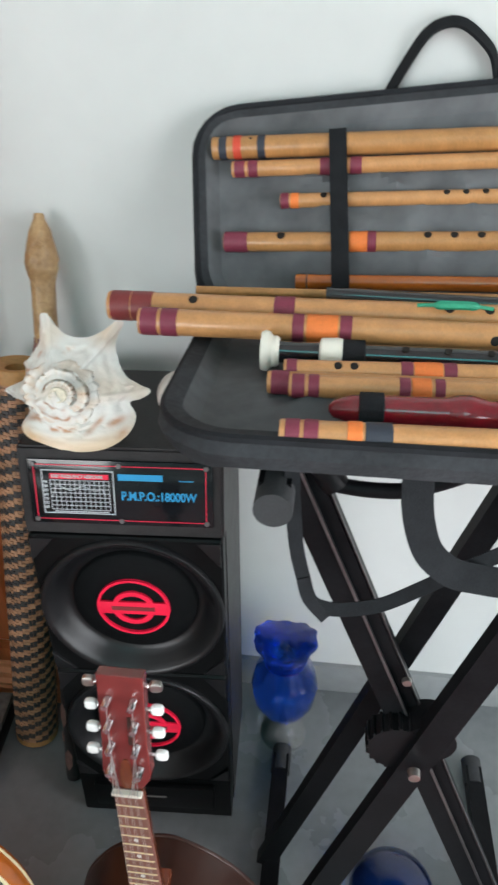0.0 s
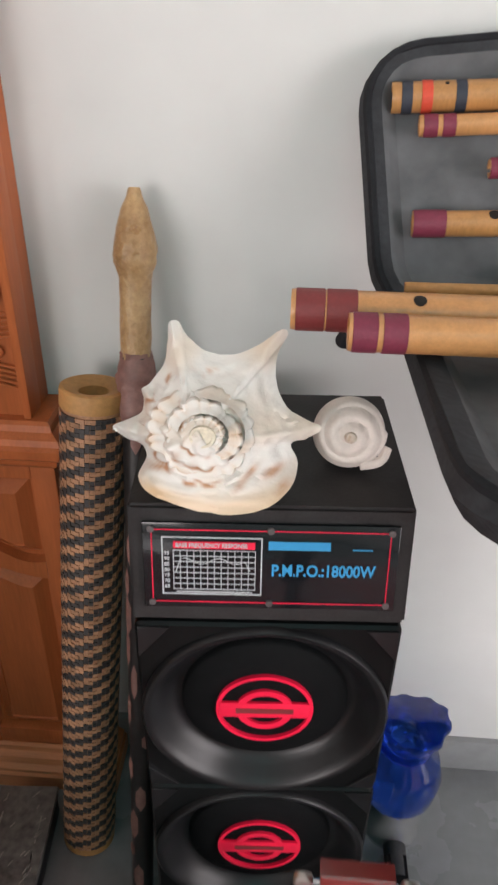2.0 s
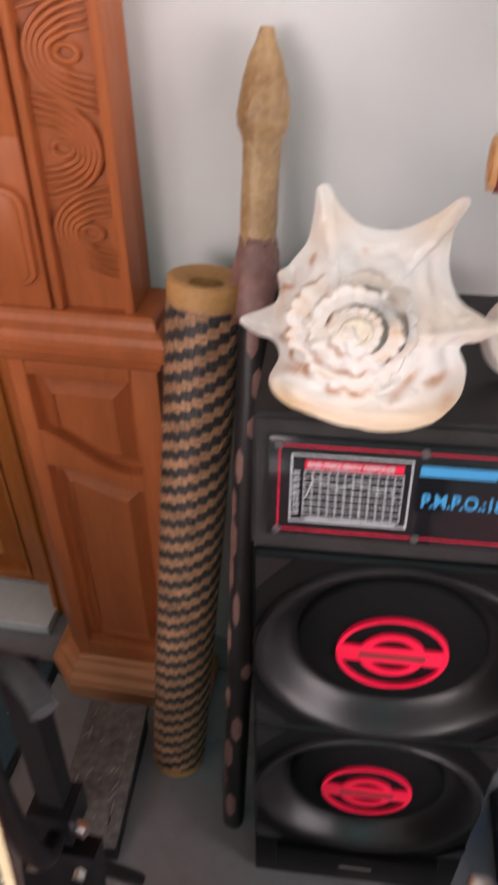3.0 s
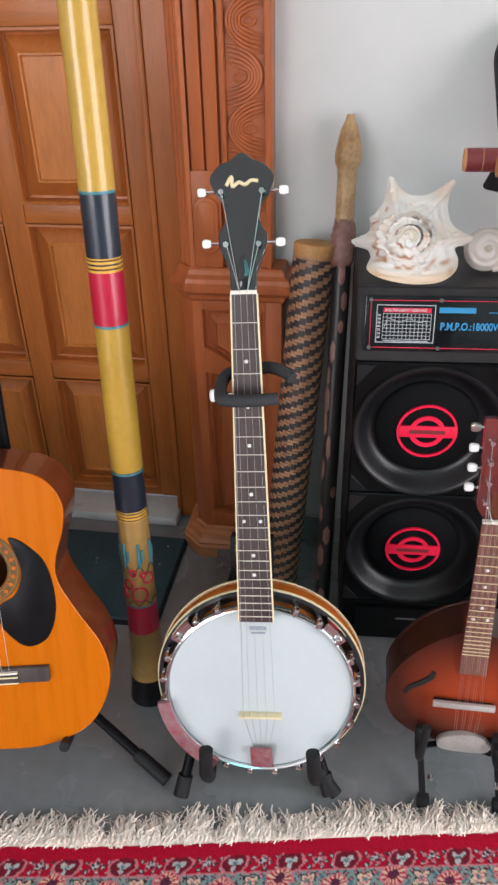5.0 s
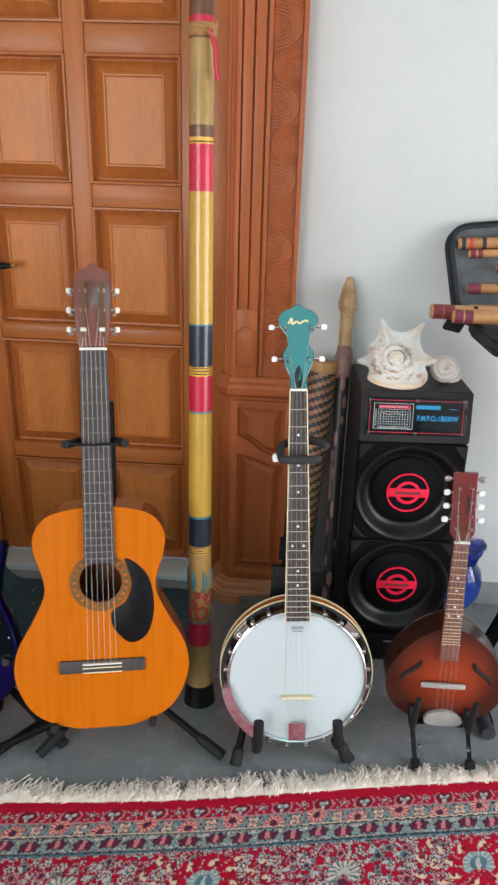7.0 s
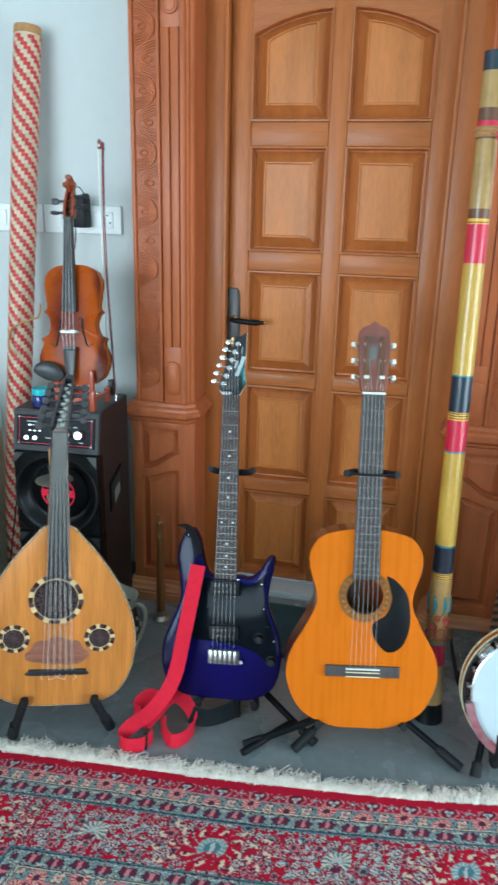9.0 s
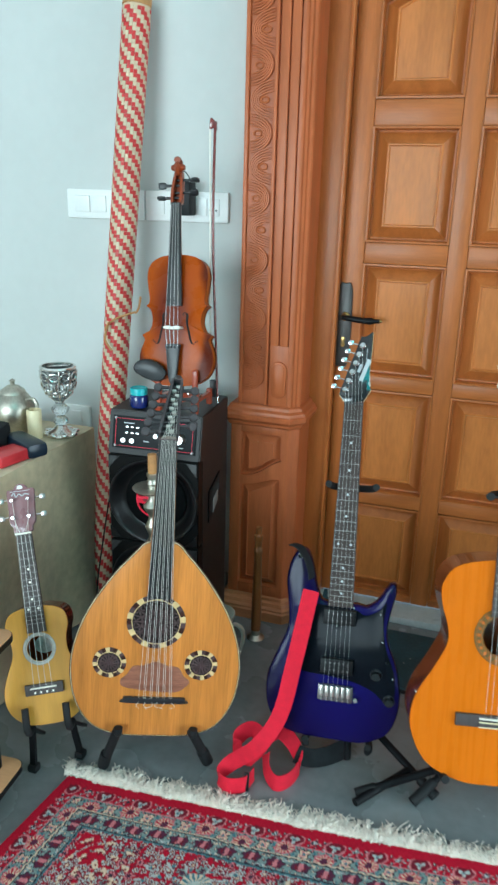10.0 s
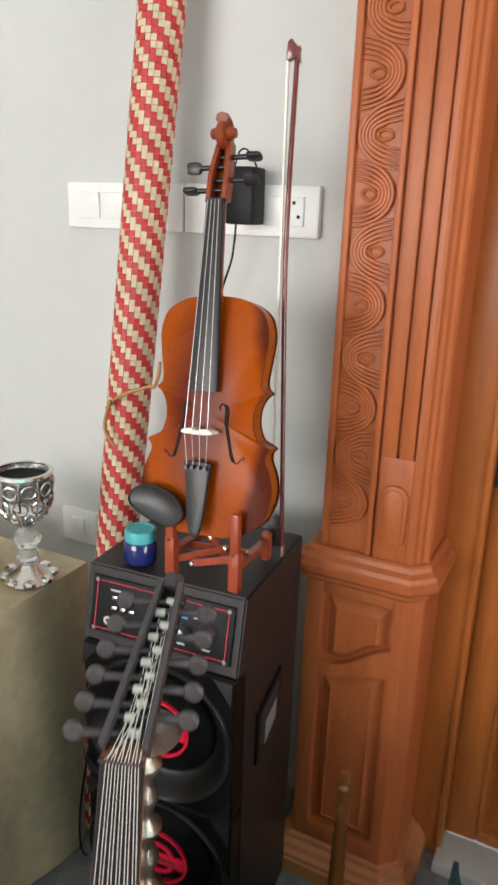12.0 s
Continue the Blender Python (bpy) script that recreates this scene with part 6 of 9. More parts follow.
for s in (-1, 1):
    tube_part(es, "lower_arm", [(-1.005, 0.69, 0.11), gm(E_, (s * 0.07, 0.06, -0.13)), gm(E_, (s * 0.07, 0.0, -0.128)), gm(E_, (s * 0.07, -0.02, -0.11))], 0.008, M_RUB)
tube_part(es, "lower_post", [(-0.995, 0.56, 0.1), (-0.99, 0.545, 0.035)], 0.0085, M_STEEL)
for a, foot in (((-1.0, 0.66, 0.09), (-0.795, 0.535, 0.012)), ((-0.77, 0.56, 0.07), (-0.945, 0.48, 0.012)), ((-1.0, 0.69, 0.09), (-1.1, 0.86, 0.012))):
    lg = tube_part(es, "leg", [a, foot], 0.009, M_STEEL)
    d = (Vector(foot) - Vector(a)).normalized()
    iv = es.matrix_world.inverted()
    part("rubber_foot", rod(iv @ (Vector(foot) - d * 0.035), iv @ (Vector(foot) + d * 0.012), 0.0118, 0.0122), M_RUB, lg)

os_ = stand("oud_stand", "black low oud stand with rubber hooks", (-1.4, 0.5, 0))
for s, foot in ((-1, (-1.508, 0.352, 0.014)), (1, (-1.287, 0.445, 0.014))):
    tube_part(os_, "hook", [gm(O, (s * 0.083 + 0.008, -0.016, -0.074)), gm(O, (s * 0.083 + 0.007, -0.012, -0.09)), gm(O, (s * 0.083, 0.03, -0.1))], 0.0098, M_RUB)
    tube_part(os_, "leg", [gm(O, (s * 0.083 + 0.006, -0.01, -0.086)), foot], 0.011, M_RUB)
    tube_part(os_, "foot_sleeve", [Vector(foot) + (gm(O, (s * 0.083, -0.01, -0.075)) - Vector(foot)) * 0.3, foot], 0.014, M_RUB)
    tube_part(os_, "back_leg", [gm(O, (s * 0.083, 0.03, -0.1)), (-1.4 + s * 0.06, 0.6, 0.012)], 0.009, M_STEEL)
tube_part(os_, "cross_bar", [(-1.46, 0.6, 0.014), (-1.34, 0.6, 0.014)], 0.009, M_STEEL)

md = stand("mandolin_stand", "black folding wire mandolin stand", (0.045, 0.64, 0))
for s, foot in ((-1, (-0.004, 0.567, 0.006)), (1, (0.116, 0.575, 0.006))):
    hx = 0.042 + s * 0.06
    bar_part(md, "front_leg", (hx, 0.618, 0.11), foot, 0.009, 0.006, M_STEEL)
    tube_part(md, "hook", [(hx, 0.622, 0.12), (hx, 0.615, 0.095), (hx, 0.585, 0.095), (hx, 0.575, 0.12), (hx + 0.004, 0.577, 0.178)], 0.0062, M_RUB)
    bar_part(md, "back_leg", (hx, 0.625, 0.1), (0.03 + s * 0.035, 0.74, 0.006), 0.012, 0.006, M_STEEL)
    tube_part(md, "rivet", [(foot[0] - s * 0.008, 0.58, 0.045), (foot[0] - s * 0.008, 0.588, 0.045)], 0.004, M_CHROME)
    part("rubber_foot", cube(md.matrix_world.inverted() @ Vector((foot[0], foot[1], 0.0085)), (0.02, 0.02, 0.016), 0.003), M_RUB, md)
bar_part(md, "cross_link", (-0.01, 0.62, 0.075), (0.09, 0.68, 0.035), 0.009, 0.004, M_STEEL)
bar_part(md, "cross_link", (0.1, 0.62, 0.075), (0.0, 0.68, 0.035), 0.009, 0.004, M_STEEL)

us = stand("ukulele_stand", "black folding ukulele stand", (-1.62, 0.36, 0))
for s, foot, back in ((-1, (-1.655, 0.296, 0.008), (-1.7, 0.4, 0.008)), (1, (-1.578, 0.37, 0.008), (-1.62, 0.46, 0.008))):
    top = gm(U, (s * 0.045, 0.02, -0.09))
    bar_part(us, "front_leg", top, foot, 0.014, 0.008, M_STEEL)
    bar_part(us, "back_leg", top, back, 0.012, 0.007, M_STEEL)
    tube_part(us, "hook", [gm(U, (s * 0.045, 0.025, -0.088)), gm(U, (s * 0.045, -0.005, -0.092)), gm(U, (s * 0.045, -0.018, -0.075)), gm(U, (s * 0.045, -0.016, -0.035))], 0.008, M_RUB)
    part("rubber_foot", cube(us.matrix_world.inverted() @ Vector((foot[0], foot[1], 0.009)), (0.022, 0.022, 0.018), 0.004), M_RUB, us)

shift(es, 0.011, -0.004)
shift(md, 0.006, -0.012)

def rounded(x0, x1, z0, z1, r, n=6):
    pts = []
    for cx, cz, a0 in ((x1 - r, z0 + r, -90), (x1 - r, z1 - r, 0), (x0 + r, z1 - r, 90), (x0 + r, z0 + r, 180)):
        pts += [(cx + r * math.cos(radians(a0 + 90 * i / n)), cz + r * math.sin(radians(a0 + 90 * i / n))) for i in range(n + 1)]
    return pts


# ---- tower loudspeakers ----
def tower(m, label, control):
    t = thing("tower_speaker", label, "loudspeaker", m, group="tower speakers")
    w, d, h = 0.258, 0.235, 0.742
    side = [(0.03, 0.0), (0.03, 0.618), (0.0, 0.623), (0.022, h), (d, h), (d, 0.0)]
    bm = bmesh.new()
    rows = [[bm.verts.new((x, y, z)) for y, z in side] for x in (-w / 2, w / 2)]
    for j in range(6):
        bm.faces.new((rows[0][j], rows[0][(j + 1) % 6], rows[1][(j + 1) % 6], rows[1][j]))
    bm.faces.new(rows[0][::-1])
    bm.faces.new(rows[1])
    bmesh.ops.bevel(bm, geom=bm.edges[:], offset=0.003, segments=2, affect="EDGES")
    part("cabinet", bm, M_SPK, t, "black vinyl-covered cabinet")
    # two woofers, each dished into its own moulded baffle
    part("base_front", cube((0, 0.0145, 0.0525), (w - 0.003, 0.033, 0.101), 0.003), M_SPKF, t)
    for zc, z0, z1 in ((0.492, 0.3655, 0.621), (0.233, 0.1045, 0.3625)):
        hw = w / 2 - 0.0015
        loop = rounded(-hw, hw, z0, z1, 0.006, 4)
        edge = []
        for (xa, za), (xb, zb) in zip(loop, loop[1:] + loop[:1]):
            n = max(1, int(math.hypot(xb - xa, zb - za) / 0.012))
            edge += [(xa + (xb - xa) * q / n, za + (zb - za) * q / n) for q in range(n)]
        bf = part("baffle", plate_with_hole(edge, (0, zc), 0.1245, -0.003, 0.031, 0.003), M_SPKF, t, "satin black moulded baffle")
        dish = lathe([(0.1275, -0.002), (0.1268, -0.007), (0.1245, -0.0095), (0.121, -0.0095), (0.117, -0.0065), (0.112, 0.0), (0.106, 0.009), (0.1, 0.0165), (0.094, 0.0205), (0.0885, 0.021), (0.05, 0.019), (0.0, 0.018)], 64, axis="y")
        for v in dish.verts:
            v.co.x = max(-0.1277, min(0.1277, v.co.x))
        wf = part("woofer", moved(dish, pose(0, 0, zc)), M_SURR, t, "black dished woofer surround")
        part("cone", moved(lathe([(0.0885, 0.022), (0.0875, 0.015), (0.085, 0.0125), (0.06, 0.0065), (0.03, 0.0045), (0.0, 0.004)], 48, axis="y"), pose(0, 0, zc)), M_CONE, wf, "black perforated cone cover")
        part("logo_ring", ring_plate((0, zc), 0.047, 0.051, 0.0015, 0.0065, 48), M_REDP, wf, "red printed ring emblem")
        part("logo_ring", ring_plate((0, zc), 0.0225, 0.03, 0.001, 0.005, 36), M_REDP, wf)
        part("logo_bar", cube((0, 0.0025, zc), (0.094, 0.004, 0.022), 0.001), M_REDP, wf)
        part("logo_name_bar", cube((0, 0.0002, zc), (0.06, 0.0008, 0.007)), M_DKRED, wf, "dark red name mark as a plain bar")
        for sx in (-1, 1):
            for top in (0, 1):
                ze = z1 - 0.004 if top else z0 + 0.004
                dz = -0.036 if top else 0.036
                cb = slab([(sx * (hw - 0.034), ze), (sx * (hw - 0.003), ze), (sx * (hw - 0.003), ze + dz)], -0.009, -0.001, 0.001)
                for v in cb.verts:
                    if v.co.y < -0.004 and abs(v.co.z - ze) < 0.004:
                        v.co.y += 0.004
                part("corner_cap", cb, M_SURR, bf, smooth=False)
    ft = part("foot_panel", cube((0, -0.008, 0.066), (0.2, 0.012, 0.056), 0.003), M_SPKF, t)
    part("foot_name_bar", cube((0.0, -0.0145, 0.07), (0.04, 0.001, 0.004)), M_FRET, ft)
    # sloped control or print panel on top
    pm = Matrix.Translation((0, 0.0112, 0.6835)) @ pose(0, 0, 0, -10.6)
    pl = part("print_panel" if not control else "control_panel", moved(cube((0, -0.002, 0), (0.232, 0.004, 0.088), 0.001), pm), M_CTRL if control else M_PANEL, t, "gloss black panel with red outline")
    for dx, dz, sx, sz in ((0, 0.0375, 0.216, 0.0009), (0, -0.0375, 0.216, 0.0009), (-0.1075, 0, 0.0009, 0.076), (0.1075, 0, 0.0009, 0.076)):
        part("red_line", moved(cube((dx, -0.0044, dz), (sx, 0.0008, sz)), pm), M_REDP, pl)
    for dx in (-0.108, 0.0, 0.108):
        for dz in (-0.038, 0.038):
            if control and dx == 0:
                continue
            part("screw", moved(rod((dx, -0.006, dz), (dx, -0.003, dz), 0.0033, sides=12), pm), M_SCREW, pl)
    if not control:
        # frequency chart
        for dx, dz, sx, sz in ((-0.053, 0.03, 0.091, 0.0012), (-0.053, -0.029, 0.091, 0.0012), (-0.098, 0.0005, 0.0012, 0.06), (-0.008, 0.0005, 0.0012, 0.06)):
            part("chart_border", moved(cube((dx, -0.0044, dz), (sx, 0.0008, sz)), pm), M_WHITEP, pl)
        part("chart_title_bar", moved(cube((-0.051, -0.0043, 0.0222), (0.074, 0.0008, 0.007)), pm), M_REDP, pl)
        words("chart_title", "BASS FREQUENCY RESPONSE", 0.0058, pm @ Matrix.Translation((-0.086, -0.0052, 0.0222)), M_WHITEP, pl, wide=0.86)
        for k in range(13):
            part("chart_line", moved(cube((-0.088 + 0.0062 * k, -0.0044, -0.0035), (0.0007, 0.0008, 0.041)), pm), M_WHITEP, pl, smooth=False)
        for k in range(8):
            part("chart_line", moved(cube((-0.0508, -0.0044, -0.024 + 0.0058 * k), (0.0752, 0.0008, 0.0007)), pm), M_WHITEP, pl, smooth=False)
        for k, n in enumerate(("65", "70", "75", "80", "85", "90", "95")):
            words("scale_number", n, 0.005, pm @ Matrix.Translation((-0.0965, -0.0048, -0.021 + 0.0058 * k)), M_WHITEP, pl)
        part("chart_axis_bar", moved(cube((-0.0508, -0.0044, -0.0268), (0.07, 0.0008, 0.0012)), pm), M_WHITEP, pl)
        pts = [(-0.086 + 0.0045 * i, -0.005, 0.006 + 0.003 * math.sin(i * 0.9) - (0.012 if i in (0, 15) else 0)) for i in range(16)]
        part("chart_curve", moved(sweep(bmesh.new(), pts, 0.0005, 4), pm), M_WHITEP, pl)
        part("name_bar", moved(cube((0.026, -0.0044, 0.023), (0.056, 0.0008, 0.0085)), pm), M_CYAN, pl, "blue brand mark as a plain bar")
        part("small_bar", moved(cube((0.083, -0.0044, 0.02), (0.018, 0.0008, 0.0012)), pm), M_CYAN, pl)
        words("power_text", "P.M.P.O.:18000W", 0.0165, pm @ Matrix.Translation((0.001, -0.0046, -0.003)), M_CYAN, pl, "cyan printed power rating", wide=0.79)
    else:
        for x in (-0.075, -0.06, -0.045):
            for z in (0.016, 0.0):
                part("push_button", moved(cube((x, -0.006, z), (0.009, 0.004, 0.005), 0.001), pm), M_CHROME, pl)
        part("display", moved(cube((0.035, -0.0045, 0.016), (0.02, 0.001, 0.01)), pm), M_CYAN, pl, "small blue display")
        for x, z, r in ((0.012, 0.0, 0.007), (0.042, -0.006, 0.008), (0.075, -0.004, 0.0135)):
            part("knob", moved(lathe([(0.0, -0.018), (r * 0.85, -0.018), (r, -0.015), (r, -0.004), (r * 1.1, 0.0)], 24, axis="y"), pm @ pose(x, -0.004, z)), M_NICKEL, pl)
        for x in (-0.085, -0.06):
            part("jack", moved(ring_plate((x, -0.022), 0.003, 0.0065, -0.007, -0.003, 16), pm), M_NICKEL, pl)
        for x, z, w_ in ((0.038, -0.028, 0.012), (0.078, -0.028, 0.012), (-0.07, 0.026, 0.03), (0.06, 0.016, 0.012), (-0.02, -0.02, 0.016)):
            part("label_bar", moved(cube((x, -0.0045, z), (w_, 0.0008, 0.0025)), pm), M_WHITEP, pl)
        # recessed carrying handle in the side
        quad = ((-0.045, -0.06), (0.045, -0.012), (0.045, 0.065), (-0.045, 0.035))

        def side_plate(k, x0, x1):
            bm = bmesh.new()
            lay = [[bm.verts.new((x, 0.115 + y * k, 0.47 + 0.005 + (z - 0.005) * k)) for y, z in quad] for x in (x0, x1)]
            bm.faces.new(lay[1])
            for e in range(4):
                bm.faces.new((lay[0][e], lay[0][(e + 1) % 4], lay[1][(e + 1) % 4], lay[1][e]))
            return bm

        hd_ = part("side_handle", side_plate(1.0, w / 2 - 0.002, w / 2 + 0.004), M_PLAST, t, "black plastic side handle", smooth=False)
        part("handle_recess", side_plate(0.78, w / 2 + 0.002, w / 2 + 0.0048), M_FOAM, hd_, smooth=False)
        part("handle_grip", moved(side_plate(0.45, w / 2 + 0.003, w / 2 + 0.0056), Matrix.Translation((0, 0.004, -0.016))), M_SKIRT, hd_, "grey inner slope", smooth=False)
    return t


tower(pose(-0.0245, 0.913, 0, 0, 0, 3.4), "black tower speaker with two red-logo woofers, shells on top", False)
tower(pose(-1.592, 0.81, 0, 0, 0, 4.0) @ Matrix.Diagonal((1, 1.12, 0.966, 1)), "black tower speaker with control panel, violin on top", True)

# ---- shells on the speaker ----
M_CONCH = mat("stained_shell", (0.78, 0.74, 0.68), 0.42, var=0.06, scale=30, bump=0.3)
nt = M_CONCH.node_tree
va = nt.nodes.new("ShaderNodeVertexColor")
va.layer_name = "tint"
nt.links.new(va.outputs[0], nt.nodes["Principled BSDF"].inputs["Base Color"])


M_CONCH_TIP = mat("cream_shell_tip", (0.7, 0.63, 0.5), 0.5, var=0.2, scale=60, bump=0.3)


def conch():
    t = thing("conch_shell", "large white spiked conch shell lying on the speaker", "shell", place((-0.094, 0.96, 0.799), (0, 0.25, 0.814), (1, 0, 0)) @ Matrix.Diagonal((1, 1, 0.851, 1)))
    rimc = [(-0.076, 0.003), (-0.066, -0.007), (-0.05, -0.013), (-0.045, -0.026), (-0.05, -0.044), (-0.037, -0.057), (-0.01, -0.066), (0.025, -0.07), (0.06, -0.065), (0.083, -0.048), (0.089, -0.026), (0.082, -0.006),
            (0.094, 0.0), (0.105, 0.008), (0.107, 0.015), (0.096, 0.02), (0.077, 0.033), (0.067, 0.058), (0.067, 0.086), (0.075, 0.106), (0.069, 0.111), (0.052, 0.096), (0.03, 0.084), (0.006, 0.086), (-0.01, 0.1), (-0.018, 0.114),
            (-0.026, 0.113), (-0.027, 0.095), (-0.03, 0.072), (-0.038, 0.058), (-0.043, 0.05), (-0.05, 0.044), (-0.048, 0.034), (-0.05, 0.02), (-0.064, 0.011)]
    o = outline(rimc, 4)
    m = len(o)
    k = 46
    bm = bmesh.new()
    tint = bm.verts.layers.float_color.new("tint")
    white, tan, rust = Vector((0.78, 0.755, 0.71)), Vector((0.74, 0.52, 0.32)), Vector((0.5, 0.2, 0.06))
    rows = []
    for i in range(1, k + 1):
        f = i / k
        s = max(0.0, 1 - f) ** 0.8
        row = []
        for x, z in o:
            a = math.atan2(z, x)
            cx, cz = 0.056 * math.cos(a) + 0.004, 0.056 * math.sin(a)
            px, pz = ((1 - s) * x + s * cx) * f, ((1 - s) * z + s * cz) * f
            a = math.atan2(pz - 0.012, px - 0.01)
            rr = math.hypot(px - 0.01, pz - 0.012)
            h = 0.034 * (1 - f ** 2.2) + 0.008 * max(0, 1 - rr / 0.04)
            nz = noise.noise(Vector((px * 55, pz * 55, 3)))
            stain = 0.0
            for ring, amp, n_sc in ((0.019, 0.003, 11), (0.034, 0.003, 15), (0.05, 0.004, 19)):
                r0 = ring * (1 + 0.15 * abs(math.sin(n_sc * a / 2)) + 0.05 * (a / math.pi)) + 0.0012 * nz
                open_side = 1.0 if ring < 0.03 else max(0.0, min(1.0, 1.6 * math.cos(a - 3.6) + 1.0))
                h += amp * open_side * max(0.0, min(1.0, (r0 - rr) / 0.0025))
                stain += open_side * math.exp(-((rr - r0) / 0.0022) ** 2) * max(0.0, 0.22 + 2.8 * noise.noise(Vector((px * 70, pz * 70, ring * 90))))
            bead = math.exp(-((rr - 0.034) / 0.0055) ** 2)
            h += 0.0045 * bead * (0.5 + 0.5 * math.cos(12 * a))
            stain += 0.75 * bead * (0.5 - 0.5 * math.cos(12 * a)) * max(0.0, 0.35 + noise.noise(Vector((px * 40, pz * 40, 21))))
            h += 0.0016 * math.cos(5 * a + 9 * nz) * (1 if rr > 0.05 else 0.3)
            h += 0.0025 * nz + 0.0008 * noise.noise(Vector((px * 160, pz * 160, 7)))
            lip = max(0.0, min(1.0, (-0.034 - pz) / 0.02)) * max(0.0, min(1.0, (f - 0.72) / 0.2))
            warm = 0.55 * max(0.0, noise.noise(Vector((px * 26, pz * 26, 11))) + 0.1)
            for sx, sz, tilt, long_, wide_ in ((0.046, -0.034, 55, 0.013, 0.0035), (0.07, -0.03, 30, 0.012, 0.005), (0.078, -0.044, 70, 0.009, 0.005), (-0.03, -0.03, 10, 0.012, 0.003), (-0.036, 0.0, 80, 0.01, 0.003)):
                ct, st = math.cos(radians(tilt)), math.sin(radians(tilt))
                u_, v_ = (px - sx) * ct + (pz - sz) * st, (pz - sz) * ct - (px - sx) * st
                stain += 0.9 * math.exp(-(u_ / long_) ** 2 - (v_ / wide_) ** 2) * (0.7 + nz)
            vt = bm.verts.new((px, -h - 0.9 * max(0.0, -0.028 - pz), pz))
            cc = white.lerp(tan, min(1.0, 0.75 * lip + warm)).lerp(rust, min(0.85, stain))
            vt[tint] = (*cc, 1)
            row.append(vt)
        rows.append(row)
    mid = bm.verts.new((0, -0.05, 0))
    mid[tint] = (*white, 1)
    for j in range(m):
        bm.faces.new((rows[0][j], rows[0][(j + 1) % m], mid))
    back = []
    for f, dy in ((0.93, 0.012), (0.78, 0.03), (0.55, 0.045), (0.25, 0.05)):
        row = []
        for x, z in o:
            a = math.atan2(z, x)
            s = 1 - f
            px, pz = ((1 - s) * x + s * 0.06 * math.cos(a)) * f, ((1 - s) * z + s * 0.06 * math.sin(a)) * f
            vt = bm.verts.new((px, dy - 0.9 * f * max(0.0, -0.028 - pz), pz + 0.012 * (1 - f)))
            vt[tint] = (*white, 1)
            row.append(vt)
        back.append(row)
    allr = rows + back
    for a, b in zip(allr, allr[1:]):
        for j in range(m):
            bm.faces.new((a[j], a[(j + 1) % m], b[(j + 1) % m], b[j]))
    bm.faces.new(back[-1])
    part("body", bm, M_CONCH, t)
    # ruffled tiers of the spire, one over the other
    for r0, r1, y0, y1, n_sc, open_a in ((0.034, 0.047, -0.031, -0.0345, 21, 1.9), (0.021, 0.0325, -0.037, -0.041, 17, 2.9), (0.01, 0.0185, -0.0425, -0.047, 16, 3.2)):
        bm = bmesh.new()
        tint = bm.verts.layers.float_color.new("tint")
        n = n_sc * 8
        rows = []
        for f, dy in ((1.0, 0.009), (1.03, 0.003), (1.0, 0.0), (0.86, -0.0012), (0.62, 0.0004), (0.35, 0.0), (0.0, -0.001)):
            row = []
            for q in range(n):
                a = 2 * math.pi * q / n
                wob = noise.noise(Vector((3 * math.cos(a), 3 * math.sin(a), r1 * 200)))
                fade = max(0.0, min(1.0, (open_a - abs((a - 3.9 + math.pi) % (2 * math.pi) - math.pi)) / 0.5)) if open_a < 3.1 else 1.0
                sc = abs(math.sin(n_sc * (a + 0.25 * wob) / 2)) ** 0.6
                r = r0 + (r1 * (0.93 + 0.09 * sc + 0.14 * wob) - r0) * f * (0.55 + 0.45 * fade)
                y = y0 + (y1 - y0) * (1 - f) + dy - 0.0012 * sc * f * fade + 0.002 * wob * f + 0.008 * (1 - fade) * f
                v = bm.verts.new((0.01 + r * math.cos(a), y, 0.012 + r * math.sin(a)))
                groove = (1 - sc) * f * fade
                spot = max(0.0, noise.noise(Vector((r * math.cos(a) * 60, r * math.sin(a) * 60, 31 + r1 * 50))))
                cc = white.lerp(tan, min(1.0, 0.55 * groove + 0.7 * spot)).lerp(rust, min(0.8, (0.5 if dy > 0.002 else 0.15) * fade * (0.3 + spot) + 0.5 * groove * spot))
                v[tint] = (*cc, 1)
                row.append(v)
            rows.append(row)
        for ra, rb in zip(rows, rows[1:]):
            for q in range(n):
                bm.faces.new((ra[q], ra[(q + 1) % n], rb[(q + 1) % n], rb[q]))
        part("spire_tier", bm, M_CONCH, t)
    part("spire_tip", moved(lathe([(0.0, 0.001), (0.0075, 0.0005), (0.0085, -0.0015), (0.0105, -0.0015), (0.012, 0.004)], 24, axis="y"), pose(0.01, -0.049, 0.012)), M_CONCH_TIP, t, "cream broken spire tip")
    return t


conch()
sn = thing("snail_shell", "small chalky pink snail shell on the speaker", "shell", pose(0.042, 1.0, 0.746, -20))
bm = bmesh.new()
n, k = 60, 26
rows = []
for i in range(k + 1):
    f = i / k
    row = []
    for j in range(n):
        a = 2 * math.pi * j / n
        ph_ = (f * 3.2 + a / (2 * math.pi)) % 1.0
        r = 0.034 * math.sin(f * math.pi * 0.5) ** 0.9
        y = -0.026 * math.cos(f * math.pi * 0.5) - 0.0035 * math.sin(math.pi * ph_) * (1 - f * 0.3) + 0.002
        row.append(bm.verts.new((r * math.cos(a) * (1 + 0.08 * (math.cos(a + 0.9) > 0.6) * f), y, 0.034 + r * math.sin(a))))
    rows.append(row)
